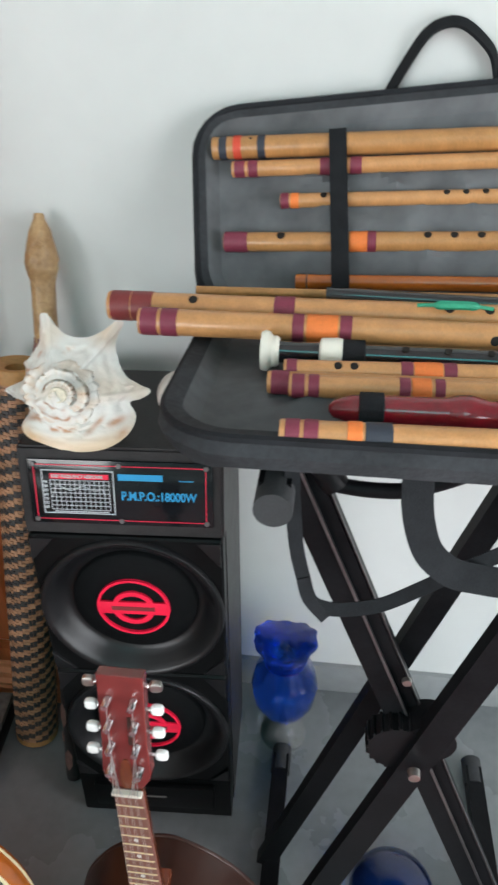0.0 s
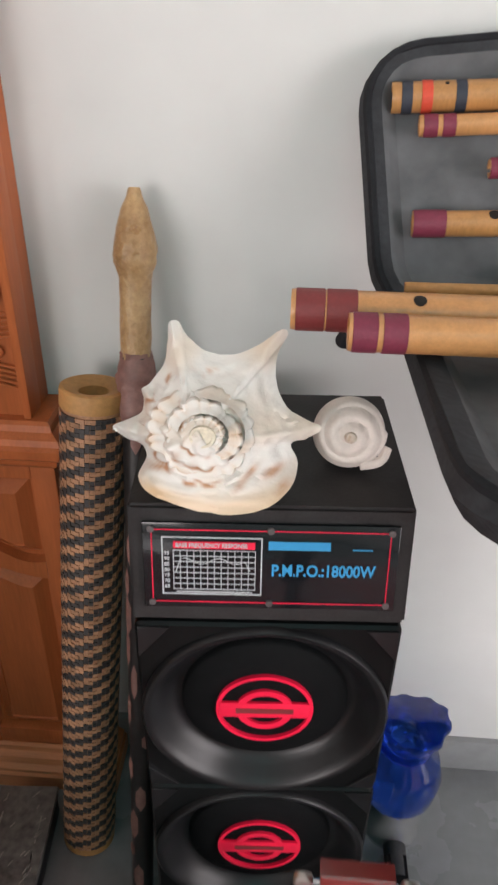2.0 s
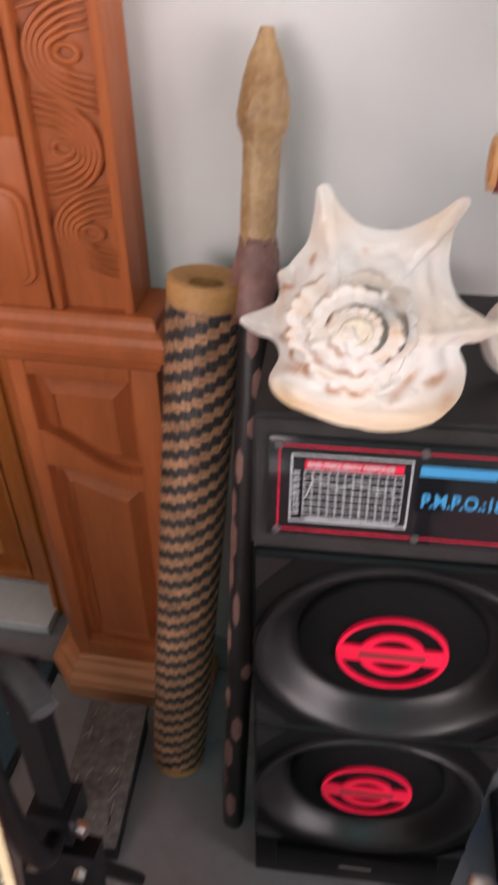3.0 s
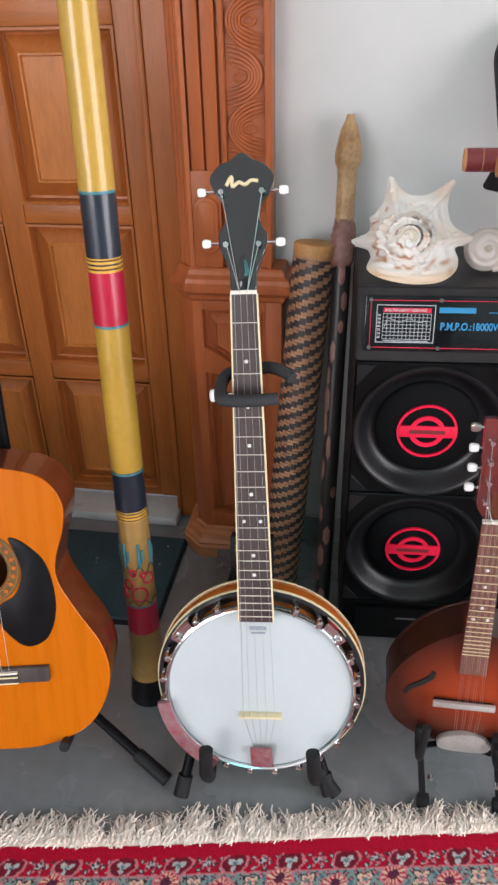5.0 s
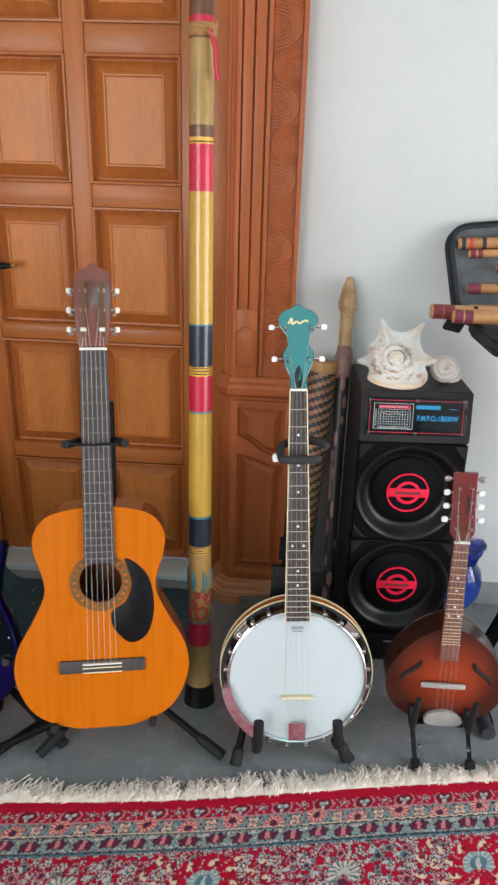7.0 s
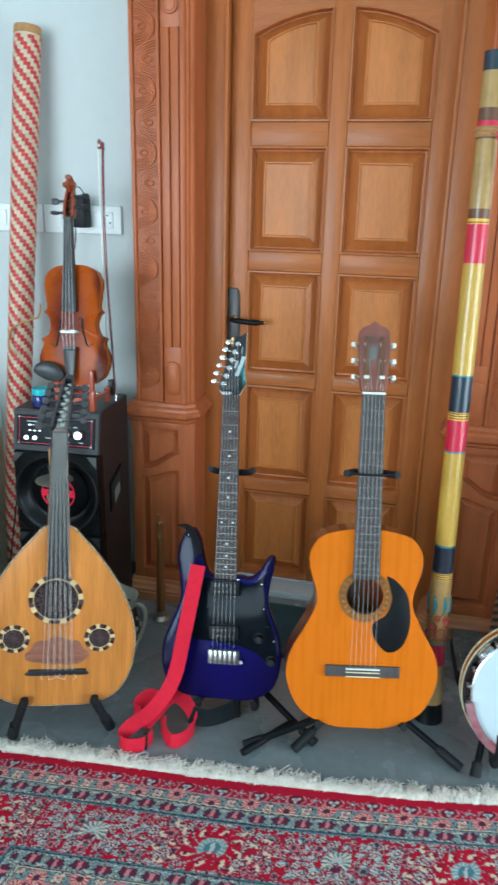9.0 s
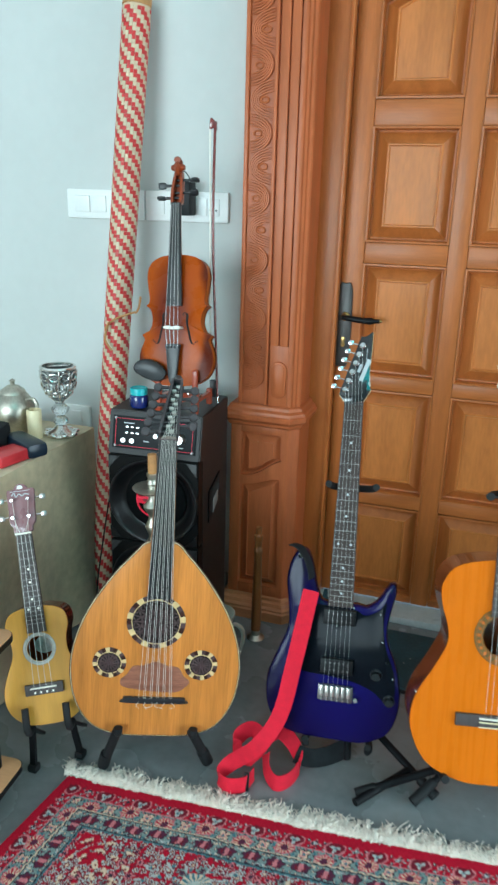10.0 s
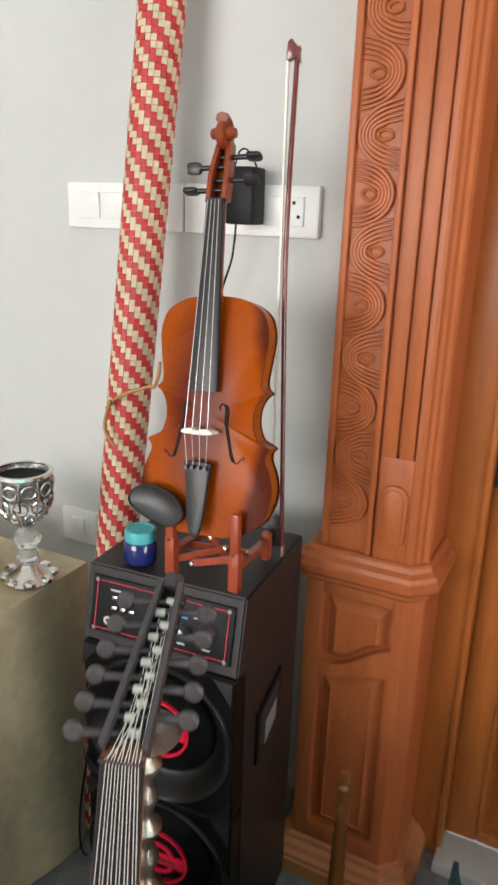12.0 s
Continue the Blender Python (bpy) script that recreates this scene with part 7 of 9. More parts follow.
for f, y in ((0.9, 0.014), (0.55, 0.026), (0.0, 0.03)):
    rows.append([bm.verts.new((0.034 * f * math.cos(2 * math.pi * j / n), y, 0.034 + 0.034 * f * math.sin(2 * math.pi * j / n))) for j in range(n)])
for a, b in zip(rows, rows[1:]):
    for j in range(n):
        bm.faces.new((a[j], a[(j + 1) % n], b[(j + 1) % n], b[j]))
bmesh.ops.remove_doubles(bm, verts=bm.verts, dist=1e-5)
part("whorl", bm, M_SNAIL, sn)
part("apex", moved(lathe([(0.0, -0.003), (0.004, -0.0015), (0.006, 0.002)], 14, axis="y"), pose(0.0, -0.028, 0.034)), M_SHELLT, sn)
part("aperture_lip", sweep(bmesh.new(), smooth_path([(0.012, -0.008, 0.004), (0.03, -0.006, 0.008), (0.037, 0.0, 0.02)], 5), 0.005, 8), M_SNAIL, sn)

# ---- woven tubes ----
def woven_tube(name, label, foot, top, r, cell_h, around, m_a, m_b, rim_mat, rise, run, cycle=4, dark=2):
    m = place(foot, Vector(top) - Vector(foot), (1, 0, 0))
    L_ = (Vector(top) - Vector(foot)).length
    t = thing(name, label, "bamboo tube", m)
    part("core", moved(lathe([(r - 0.003, 0.0), (r - 0.0015, 0.0), (r - 0.0015, L_ - 0.008), (r - 0.006, L_ - 0.008)], 40), pose(0, 0, 0)), m_b, t)
    part("rim", lathe([(r * 0.4, L_ - 0.06), (r * 0.46, L_ - 0.007), (r * 0.6, L_ - 0.003), (r - 0.003, L_ + 0.0005), (r + 0.0006, L_ - 0.001), (r + 0.0012, L_ - 0.004), (r + 0.0012, L_ - 0.022), (r - 0.002, L_ - 0.022)], 40), rim_mat, t)
    part("rim", lathe([(r - 0.002, 0.0), (r + 0.0008, 0.001), (r + 0.0008, 0.012), (r - 0.002, 0.013)], 40), rim_mat, t)
    bms = (bmesh.new(), bmesh.new())
    nrow = int((L_ - 0.036) / cell_h)
    for i in range(nrow):
        z0, z1 = 0.013 + i * cell_h, 0.013 + (i + 1) * cell_h - 0.0005
        for j in range(around):
            w = (j * rise + i * run) % cycle
            b = bms[0] if w < dark else bms[1]
            g = 0.04
            a0, a1 = 2 * math.pi * (j + g) / around, 2 * math.pi * (j + 1 - g) / around
            lift = 0.0012 if (j + i) % 2 else 0.0005
            q = [[b.verts.new(((r + y) * math.cos(a), (r + y) * math.sin(a), z)) for a, z in ((a0, z0), (a1, z0), (a1, z1), (a0, z1))] for y in (lift, -0.001)]
            b.faces.new(q[0])
            for e in range(4):
                b.faces.new((q[0][e], q[1][e], q[1][(e + 1) % 4], q[0][(e + 1) % 4]))
    for nm, b, mm in (("dark_weave", bms[0], m_a), ("light_weave", bms[1], m_b)):
        p = part(nm, b, mm, t, smooth=False)
        tagged(p, kind="stuff")
    return t


woven_tube("woven_tube", "tan and black woven bamboo tube leaning on the column", (-0.294, 1.042, 0.0), (-0.238, 1.14, 0.745), 0.038, 0.0059, 40, M_WBLK, M_WTAN, M_CORK, 1, -2, 8, 3.5)
woven_tube("tall_woven_tube", "tall red and cream woven bamboo tube against the wall", (-1.88, 1.0, 0.0), (-1.783, 1.155, 1.755), 0.0375, 0.0102, 24, M_WRED, M_WCREAM, M_CORK, 1, 1)
tw = thing("twine", "strand of brown twine tied round the tall tube", "twine", pose(-1.81, 1.07, 0.92))
part("loop", sweep(bmesh.new(), smooth_path([(-0.04, -0.03, -0.03), (0.0, -0.045, 0.0), (0.05, -0.03, 0.02), (0.07, -0.045, 0.025), (0.082, -0.05, 0.045), (0.086, -0.05, 0.07)], 6), 0.003, 6), M_CORK, tw)
part("tail", sweep(bmesh.new(), smooth_path([(-0.02, -0.045, -0.01), (-0.03, -0.05, -0.06), (-0.01, -0.05, -0.09)], 6), 0.003, 6), M_CORK, tw)

# printed cane with a taped head, leaning on the wall
cn = thing("taped_cane", "dark printed cane with a head wrapped in brown tape", "cane", place((-0.193, 0.962, 0.0), (0.006, 0.222, 0.94), (1, 0, 0)) @ Matrix.Diagonal((1, 1, 0.985, 1)))
part("shaft", lathe([(0.014, 0.0), (0.015, 0.01), (0.016, 0.4), (0.017, 0.815)], 24), M_CANE, cn)
rng = random.Random(12)
for k in range(16):
    z = 0.05 + 0.048 * k
    a = rng.uniform(3.6, 5.6)
    bm = bmesh.new()
    h, sp = rng.uniform(0.012, 0.03), rng.uniform(0.25, 0.5)
    rr = 0.0168
    ro_ = [[bm.verts.new((rr_ * math.cos(a + u * sp), rr_ * math.sin(a + u * sp), z + v * h * (1 - 0.5 * abs(u)))) for u in (-1, -0.5, 0, 0.5, 1)] for v, rr_ in ((-1, rr), (0, rr + 0.0006), (1, rr))]
    for p, q in zip(ro_, ro_[1:]):
        for j in range(4):
            bm.faces.new((p[j], p[j + 1], q[j + 1], q[j]))
    part("print_patch", bm, M_CANEP, cn)
def wrinkled(prof, amp, seed):
    path = smooth_path([(r, 0, z) for r, z in prof], 5)
    bm = lathe([(max(0.0005, p.x), p.z) for p in path], 26)
    for v in bm.verts:
        a = math.atan2(v.co.y, v.co.x)
        k = noise.noise(Vector((2.2 * math.cos(a), 2.2 * math.sin(a), v.co.z * 90 + seed))) + 0.7 * noise.noise(Vector((5 * math.cos(a), 5 * math.sin(a), v.co.z * 260 + seed)))
        v.co.x *= 1 + amp * k
        v.co.y *= 1 + amp * k
    return bm


part("collar", wrinkled([(0.017, 0.735), (0.021, 0.75), (0.0205, 0.775), (0.0225, 0.79), (0.019, 0.808), (0.017, 0.82)], 0.13, 4.0), M_CANEP, cn, "crumpled mauve wrapping")
part("taped_head", wrinkled([(0.0165, 0.805), (0.017, 0.86), (0.0175, 0.9), (0.0225, 0.918), (0.023, 0.935), (0.019, 0.955), (0.014, 0.974), (0.009, 0.985), (0.006, 0.995), (0.002, 0.992)], 0.07, 1.0), M_TAPE, cn, "head wrapped in shiny brown tape")

# ---- painted bamboo horn ----
dj = thing("painted_bamboo_horn", "long painted bamboo horn with ochre, red and navy bands", "wind instrument", place((-0.499, 0.712, 0.0), (-0.013, 0.118, 1.61), (1, 0, 0)))


def horn_r(z):
    return 0.0265 + 0.012 * math.exp(-z / 0.09) - 0.0035 * min(1, z / 1.6)


bands = [(0.0, 0.055, M_PLAST), (0.055, 0.165, M_TANP), (0.165, 0.225, M_CRIM), (0.225, 0.402, M_TANP), (0.402, 0.42, M_GOLD), (0.42, 0.493, M_NAVY), (0.493, 0.731, M_YEL), (0.731, 0.81, M_CRIM), (0.81, 0.83, M_GOLD),
         (0.83, 0.916, M_NAVY), (0.916, 1.173, M_YEL), (1.173, 1.258, M_CRIM), (1.258, 1.27, M_GOLD), (1.27, 1.291, M_DARKW), (1.291, 1.436, M_TANP), (1.436, 1.459, M_DARKW), (1.459, 1.473, M_CRIM), (1.473, 1.499, M_DARKW), (1.499, 1.573, M_TANP), (1.573, 1.612, M_NAVY)]
for a, b, mm in bands:
    prof = [(horn_r(a + (b - a) * i / 6), a + (b - a) * i / 6) for i in range(7)]
    if a == 0.0:
        prof = [(horn_r(0) - 0.006, 0.0)] + prof
    if b > 1.6:
        prof += [(horn_r(b) - 0.005, b + 0.001), (horn_r(b) - 0.006, b - 0.05)]
    bm = bmesh.new()
    rows = [[bm.verts.new((r * math.cos(q), r * math.sin(q), z)) for q in (2 * math.pi * i / 36 for i in range(36))] for r, z in prof]
    for p, q in zip(rows, rows[1:]):
        for j in range(36):
            bm.faces.new((p[j], p[(j + 1) % 36], q[(j + 1) % 36], q[j]))
    part("painted_band", bm, mm, dj)
for z, mm in ((0.405, M_NAVY), (0.411, M_DARKW), (0.417, M_NAVY), (0.815, M_DARKW), (0.821, M_NAVY), (0.827, M_DARKW), (1.262, M_DARKW)):
    part("ring_line", lathe([(horn_r(z), z - 0.0012), (horn_r(z) + 0.0006, z), (horn_r(z), z + 0.0012)], 36), mm, dj)
for z in (0.49, 0.732, 0.916, 0.226):
    part("ring_line", lathe([(horn_r(z), z - 0.002), (horn_r(z) + 0.0006, z), (horn_r(z), z + 0.002)], 36), M_TEAL, dj)


def on_horn(a, z, lift=0.0008):
    r = horn_r(z) + lift
    return (r * math.cos(a), r * math.sin(a), z)


for a0 in (-2.05, -1.1, -0.2, -3.1):
    part("cactus_mark", sweep(bmesh.new(), [on_horn(a0, 0.31 + 0.012 * i) for i in range(5)], 0.0028, 6), M_TEAL, dj)
    part("cactus_mark", sweep(bmesh.new(), [on_horn(a0 + 0.25, 0.345), on_horn(a0 + 0.25, 0.325), on_horn(a0 + 0.12, 0.32)], 0.0022, 6), M_TEAL, dj)
for a0, z0, rr in ((-1.25, 0.255, 0.014), (-1.95, 0.275, 0.009), (-0.6, 0.285, 0.01), (-2.5, 0.25, 0.011), (-1.6, 0.3, 0.006), (-0.95, 0.295, 0.005)):
    part("ring_mark", sweep(bmesh.new(), [on_horn(a0 + rr / 0.029 * math.cos(q), z0 + rr * math.sin(q)) for q in (2 * math.pi * i / 16 for i in range(17))], 0.002, 6), M_CRIM, dj)
part("wavy_line", sweep(bmesh.new(), [on_horn(2 * math.pi * i / 60, 0.305 + 0.008 * math.sin(i * 0.8)) for i in range(61)], 0.0011, 5), M_DARKW, dj)
part("wavy_line", sweep(bmesh.new(), [on_horn(2 * math.pi * i / 60, 0.236 + 0.005 * math.sin(i * 0.9)) for i in range(61)], 0.0011, 5), M_DARKW, dj)
part("cord_wrap", lathe([(horn_r(1.45) + 0.001, 1.44), (horn_r(1.45) + 0.005, 1.446), (horn_r(1.45) + 0.002, 1.45), (horn_r(1.45) + 0.005, 1.456), (horn_r(1.45) + 0.001, 1.462)], 24), M_CORK, dj, "beige cord wrapping")
part("tassel", sweep(bmesh.new(), smooth_path([(0.018, -0.025, 1.448), (0.028, -0.026, 1.42), (0.03, -0.026, 1.39), (0.034, -0.026, 1.365)], 5), 0.0045, 7), M_CRIM, dj, "small red tassel")
part("cord_tail", sweep(bmesh.new(), smooth_path([(0.01, -0.027, 1.448), (0.026, -0.028, 1.44), (0.032, -0.026, 1.46)], 5), 0.002, 6), M_CORK, dj)

# ---- flute case on the keyboard stand ----
fc = thing("flute_case", "open soft grey flute case propped against the wall", "case", pose(0.3, 0.86, 0.872))


def shell_half(o, depth, wall, floor_y):
    """A shallow soft tray: outline o in (x, z), opening to -y."""
    bm = bmesh.new()
    lay = [(inset(o, wall), floor_y), (inset(o, wall * 0.75), -depth * 0.55), (inset(o, wall * 0.55), -depth), (inset(o, 0.003), -depth - 0.003), (o, -depth * 0.8), (inset(o, -0.004), -depth * 0.3), (inset(o, 0.006), 0.012), (inset(o, 0.03), 0.016)]
    rows = []
    for pts, y in lay:
        rows.append([bm.verts.new((x, y + 0.003 * noise.noise(Vector((x * 30, y * 50, z * 30))), z)) for x, z in pts])
    for a, b in zip(rows, rows[1:]):
        for j in range(len(a)):
            bm.faces.new((a[j], a[(j + 1) % len(a)], b[(j + 1) % len(a)], b[j]))
    bm.faces.new(rows[0][::-1])
    bm.faces.new(rows[-1])
    return bm


CX0, CX1 = -0.258, 0.62
RS = Vector((0.017, 0.005, 0.0))
FI = fc.matrix_world.inverted()
shift(fc, *RS)
LID = FI @ place((0.3, 1.035, 0.885), (0, 0.15, 0.2), (1, 0, 0.108))
LIDW = place((0.3, 1.035, 0.885), (0, 0.15, 0.2), (1, 0, 0.108))
lo = [(x - 0.026 * max(0.0, z) / 0.25 * (x < 0.0), z + (0.003 + 0.072 * (x - CX0) / (CX1 - CX0) if z > 0.1 else 0.0)) for x, z in rounded(CX0, CX1, -0.01, 0.25, 0.06)]
M_CASEO = mat("dark_grey_nylon", (0.04, 0.042, 0.046), 0.75, var=0.25, scale=30, bump=0.4, spec=0.12)


def dark_outside(ob, ring):
    """The outer side of a padded half is of darker cloth than its lining."""
    ob.data.materials.append(M_CASEO)
    for p in ob.data.polygons:
        if p.index >= 2 * ring:
            p.material_index = 1
    ob.data.polygons[7 * ring].material_index = 0
    return ob


lid = part("lid", moved(shell_half(lo, 0.018, 0.03, -0.002), LID), M_CASE, fc, "grey padded lid")
dark_outside(lid, len(lo))
TRAY = FI @ place((0.3, 1.03, 0.872), (0, -1, 0.072), (-1, 0, 0))
tray = part("tray", moved(shell_half(rounded(-CX1, -CX0 - 0.02, 0.0, 0.335, 0.07), 0.02, 0.034, -0.004), TRAY), M_CASE, fc, "grey padded lower half")
dark_outside(tray, 28)


def piping(o, y, m, parent, r=0.0045):
    pts = [m @ Vector((x, y, z)) for x, z in o + o[:1]]
    part("zip_edge", sweep(bmesh.new(), pts, r, 6, caps=False), M_CASEE, parent, "black zip edge")


piping(inset(lo, 0.004), -0.018, LID, lid)
piping(inset(rounded(-CX1, -CX0 - 0.02, 0.0, 0.335, 0.07), 0.002), -0.019, TRAY, tray, 0.0042)


def lining(x0, x1, z0, z1, y):
    """A creased sheet of cloth lying on a tray's bottom."""
    bm = bmesh.new()
    rows = []
    for j in range(25):
        row = []
        for i in range(81):
            x, z = x0 + (x1 - x0) * i / 80, z0 + (z1 - z0) * j / 24
            fold = (1 - abs(noise.noise(Vector((x * 13 + z * 9, z * 17 - x * 4, 5))))) ** 4
            fine = (1 - abs(noise.noise(Vector((x * 34 - z * 20, z * 40 + x * 12, 9))))) ** 5
            edge = min(1.0, i / 10, (80 - i) / 10, j / 5, (24 - j) / 5)
            row.append(bm.verts.new((x, y + 0.0026 * (1 - edge) - edge * (0.012 * fold + 0.005 * fine), z)))
        rows.append(row)
    for a, b in zip(rows, rows[1:]):
        for i in range(80):
            bm.faces.new((a[i], a[i + 1], b[i + 1], b[i]))
    return bm


part("lining", moved(lining(-CX1 + 0.048, -CX0 - 0.068, 0.048, 0.287, -0.006), TRAY), M_CASE, tray, "creased grey cloth lining")
part("lining", moved(lining(CX0 + 0.045, CX1 - 0.045, 0.035, 0.2, -0.004), LID), M_CASE, lid, "creased grey cloth lining")
for x in (-0.094, 0.4):
    part("elastic_strap", moved(cube((0, 0, 0), (0.021, 0.003, 0.23), 0.001), LID @ pose(x + 0.004, -0.0285, 0.105, 0, -4.4, 0)), M_BLKWEB, lid, "black elastic strap")
hp = smooth_path([(-0.043, 0.0, 0.276), (-0.028, -0.016, 0.296), (-0.004, -0.042, 0.322), (0.018, -0.05, 0.332), (0.042, -0.048, 0.33), (0.072, -0.03, 0.312), (0.082, -0.012, 0.296), (0.084, 0.0, 0.28)], 6)
part("carry_handle", moved(sweep(bmesh.new(), hp, 0, flat=(0.004, 0.016)), LID), M_BLKWEB, fc, "black webbing carry handle")


def ribbon(pts, w, n=7):
    """Flat strap along world points with its face to the viewer."""
    bm = bmesh.new()
    path = smooth_path(pts, n)
    rows = []
    for i, p in enumerate(path):
        t = (path[min(i + 1, len(path) - 1)] - path[max(i - 1, 0)]).normalized()
        side = t.cross(Vector((0.1, -0.85, 0.5))).normalized()
        nrm = side.cross(t).normalized()
        rows.append([bm.verts.new(p + side * a + nrm * b) for a, b in ((w / 2, 0.001), (-w / 2, 0.001), (-w / 2, -0.001), (w / 2, -0.001))])
    for a, b in zip(rows, rows[1:]):
        for j in range(4):
            bm.faces.new((a[j], a[(j + 1) % 4], b[(j + 1) % 4], b[j]))
    bm.faces.new(rows[0][::-1])
    bm.faces.new(rows[-1])
    return bm


part("hanging_strap", moved(ribbon([(0.199, 0.72, 0.885), (0.202, 0.72, 0.83), (0.206, 0.72, 0.79), (0.213, 0.72, 0.756), (0.221, 0.72, 0.728), (0.236, 0.72, 0.719), (0.258, 0.72, 0.72), (0.288, 0.72, 0.73), (0.32, 0.72, 0.753), (0.354, 0.72, 0.78), (0.4, 0.725, 0.808)], 0.0135), FI @ Matrix.Translation(-RS)), M_BLKWEB, fc, "black shoulder strap hanging down")
part("strap_end", moved(ribbon([(0.212, 0.718, 0.757), (0.218, 0.717, 0.733), (0.236, 0.716, 0.709)], 0.011), FI @ Matrix.Translation(-RS)), M_BLKWEB, fc)
part("hanging_strap", moved(ribbon([(0.303, 0.716, 0.9), (0.305, 0.714, 0.862), (0.31, 0.712, 0.834), (0.321, 0.71, 0.806), (0.342, 0.71, 0.786), (0.369, 0.712, 0.778), (0.42, 0.715, 0.77)], 0.027), FI @ Matrix.Translation(-RS)), M_BLKWEB, fc)
part("case_corner_flap", moved(cube((0, 0, 0), (0.05, 0.012, 0.03), 0.005), FI @ pose(0.03, 0.99, 0.885, 20, 15, 30)), M_CASEE, fc)


def flute(label, a, b, r, rings, holes, base=None, taper=1.0, hole_dir=(0, -0.6, 1)):
    """Bamboo flute from end a to end b; rings: (from, to, material) in metres from a; holes: (distance, radius)."""
    a, b = Vector(a) + RS, Vector(b) + RS
    t = thing("bamboo_flute", label, "flute", place(a, (b - a), hole_dir), group="flutes in the case")
    Lf = (b - a).length
    stops = sorted({0.0, Lf} | {s for q in rings for s in q[:2]})
    part("body", lathe([(r * 0.72, 0.03), (r * 0.72, 0.0), (r * 0.97, -0.0005), (r, 0.002), (r * 0.985, Lf * 0.3), (r * taper, Lf * 0.7), (r * taper, Lf)], 22), base or M_BAM, t)
    for s0, s1, mm in rings:
        part("thread_binding", lathe([(r * 0.99, s0), (r + 0.0007, s0 + 0.0005), (r + 0.0007, s1 - 0.0005), (r * 0.99, s1)], 22), mm, t)
    for s, hr in holes:
        bm = bmesh.new()
        # thin dark disc wrapped on the wall of the tube
        cen = bm.verts.new((r + 0.0006, 0, s))
        ringv = [bm.verts.new(((r + 0.0004) * math.cos(hr / r * math.cos(q)), (r + 0.0004) * math.sin(hr / r * math.cos(q)), s + hr * math.sin(q))) for q in (2 * math.pi * i / 16 for i in range(16))]
        for i in range(16):
            bm.faces.new((cen, ringv[i], ringv[(i + 1) % 16]))
        part("finger_hole", bm, M_HOLE, t)
    return t


def on_lid(x, z, y=-0.014):
    return LIDW @ Vector((x, y, z))


flute("thick bamboo flute with navy and red bindings in the lid", on_lid(-0.252, 0.204), on_lid(0.6, 0.224), 0.0135, [(0.008, 0.018, M_NAVYT), (0.026, 0.036, M_VERM), (0.056, 0.066, M_NAVYT)], [(0.048, 0.002)], M_BAMD, 1.02)
flute("bamboo flute with maroon bindings in the lid", on_lid(-0.226, 0.177), on_lid(0.6, 0.2), 0.0095, [(0.003, 0.016, M_MAROON), (0.02, 0.032, M_MAROON), (0.108, 0.122, M_MAROON), (0.144, 0.158, M_MAROON)], [], M_BAM)
flute("slim bamboo flute with orange binding in the lid", on_lid(-0.163, 0.137), on_lid(0.55, 0.153), 0.0085, [(0.0, 0.01, M_MAROON), (0.012, 0.022, M_ORANGE)], [(0.052, 0.0042)] + [(0.195 + 0.022 * i, 0.0038) for i in range(6)], M_BAM)
flute("bamboo flute with orange and maroon bindings in the lid", on_lid(-0.229, 0.085), on_lid(0.58, 0.095), 0.0115, [(0.0, 0.029, M_MAROON), (0.152, 0.173, M_ORANGE), (0.173, 0.183, M_MAROON)], [(0.07, 0.0052)] + [(0.242 + 0.03 * i, 0.0046) for i in range(6)], M_BAMD)
flute("old stained bamboo flute low in the lid", on_lid(-0.138, 0.037), on_lid(0.55, 0.04), 0.009, [(0.012, 0.014, M_DARKW)], [], M_RIM)
flute("large bamboo flute with dark red end jutting out of the case", (-0.034, 0.937, 0.926), (0.75, 0.935, 0.93), 0.0155, [(0.003, 0.025, M_DKRED), (0.026, 0.049, M_DKRED), (0.18, 0.202, M_MAROON)], [(0.094, 0.005), (0.36, 0.005), (0.4, 0.005)], M_BAM)
flute("bamboo flute with maroon and orange bindings jutting out of the case", (0.008, 0.903, 0.924), (0.78, 0.9, 0.924), 0.014, [(0.002, 0.02, M_MAROON), (0.0235, 0.041, M_MAROON), (0.16, 0.172, M_MAROON), (0.1745, 0.206, M_ORANGE), (0.208, 0.22, M_MAROON)], [(0.36, 0.005), (0.4, 0.005), (0.44, 0.005)], M_BAM, hole_dir=(0, -1, 0.1))
flute("thin olive cane flute across the case", (0.055, 0.975, 0.932), (0.6, 0.965, 0.942), 0.005, [], [], M_CORK)
flute("thin dark lacquered flute across the case", (0.2, 0.952, 0.942), (0.7, 0.942, 0.935), 0.008, [], [], M_GLOSSB)
flute("slender bamboo flute with maroon rings in the case", (0.166, 0.826, 0.914), (0.7, 0.845, 0.918), 0.0105, [(0.002, 0.012, M_MAROON), (0.108, 0.119, M_MAROON), (0.12, 0.146, M_ORANGE), (0.147, 0.159, M_MAROON)], [(0.05, 0.004), (0.065, 0.004)], M_BAM)
flute("bamboo flute with orange and maroon rings in the case", (0.173, 0.8, 0.912), (0.72, 0.812, 0.914), 0.0105, [(0.002, 0.014, M_MAROON), (0.017, 0.027, M_MAROON), (0.0985, 0.1085, M_MAROON), (0.1095, 0.127, M_ORANGE), (0.13, 0.139, M_MAROON)], [], M_BAM)
flute("short bamboo flute with maroon end in the case", (0.152, 0.812, 0.908), (0.5, 0.82, 0.91), 0.0108, [(0.003, 0.02, M_MAROON)], [], M_BAM)
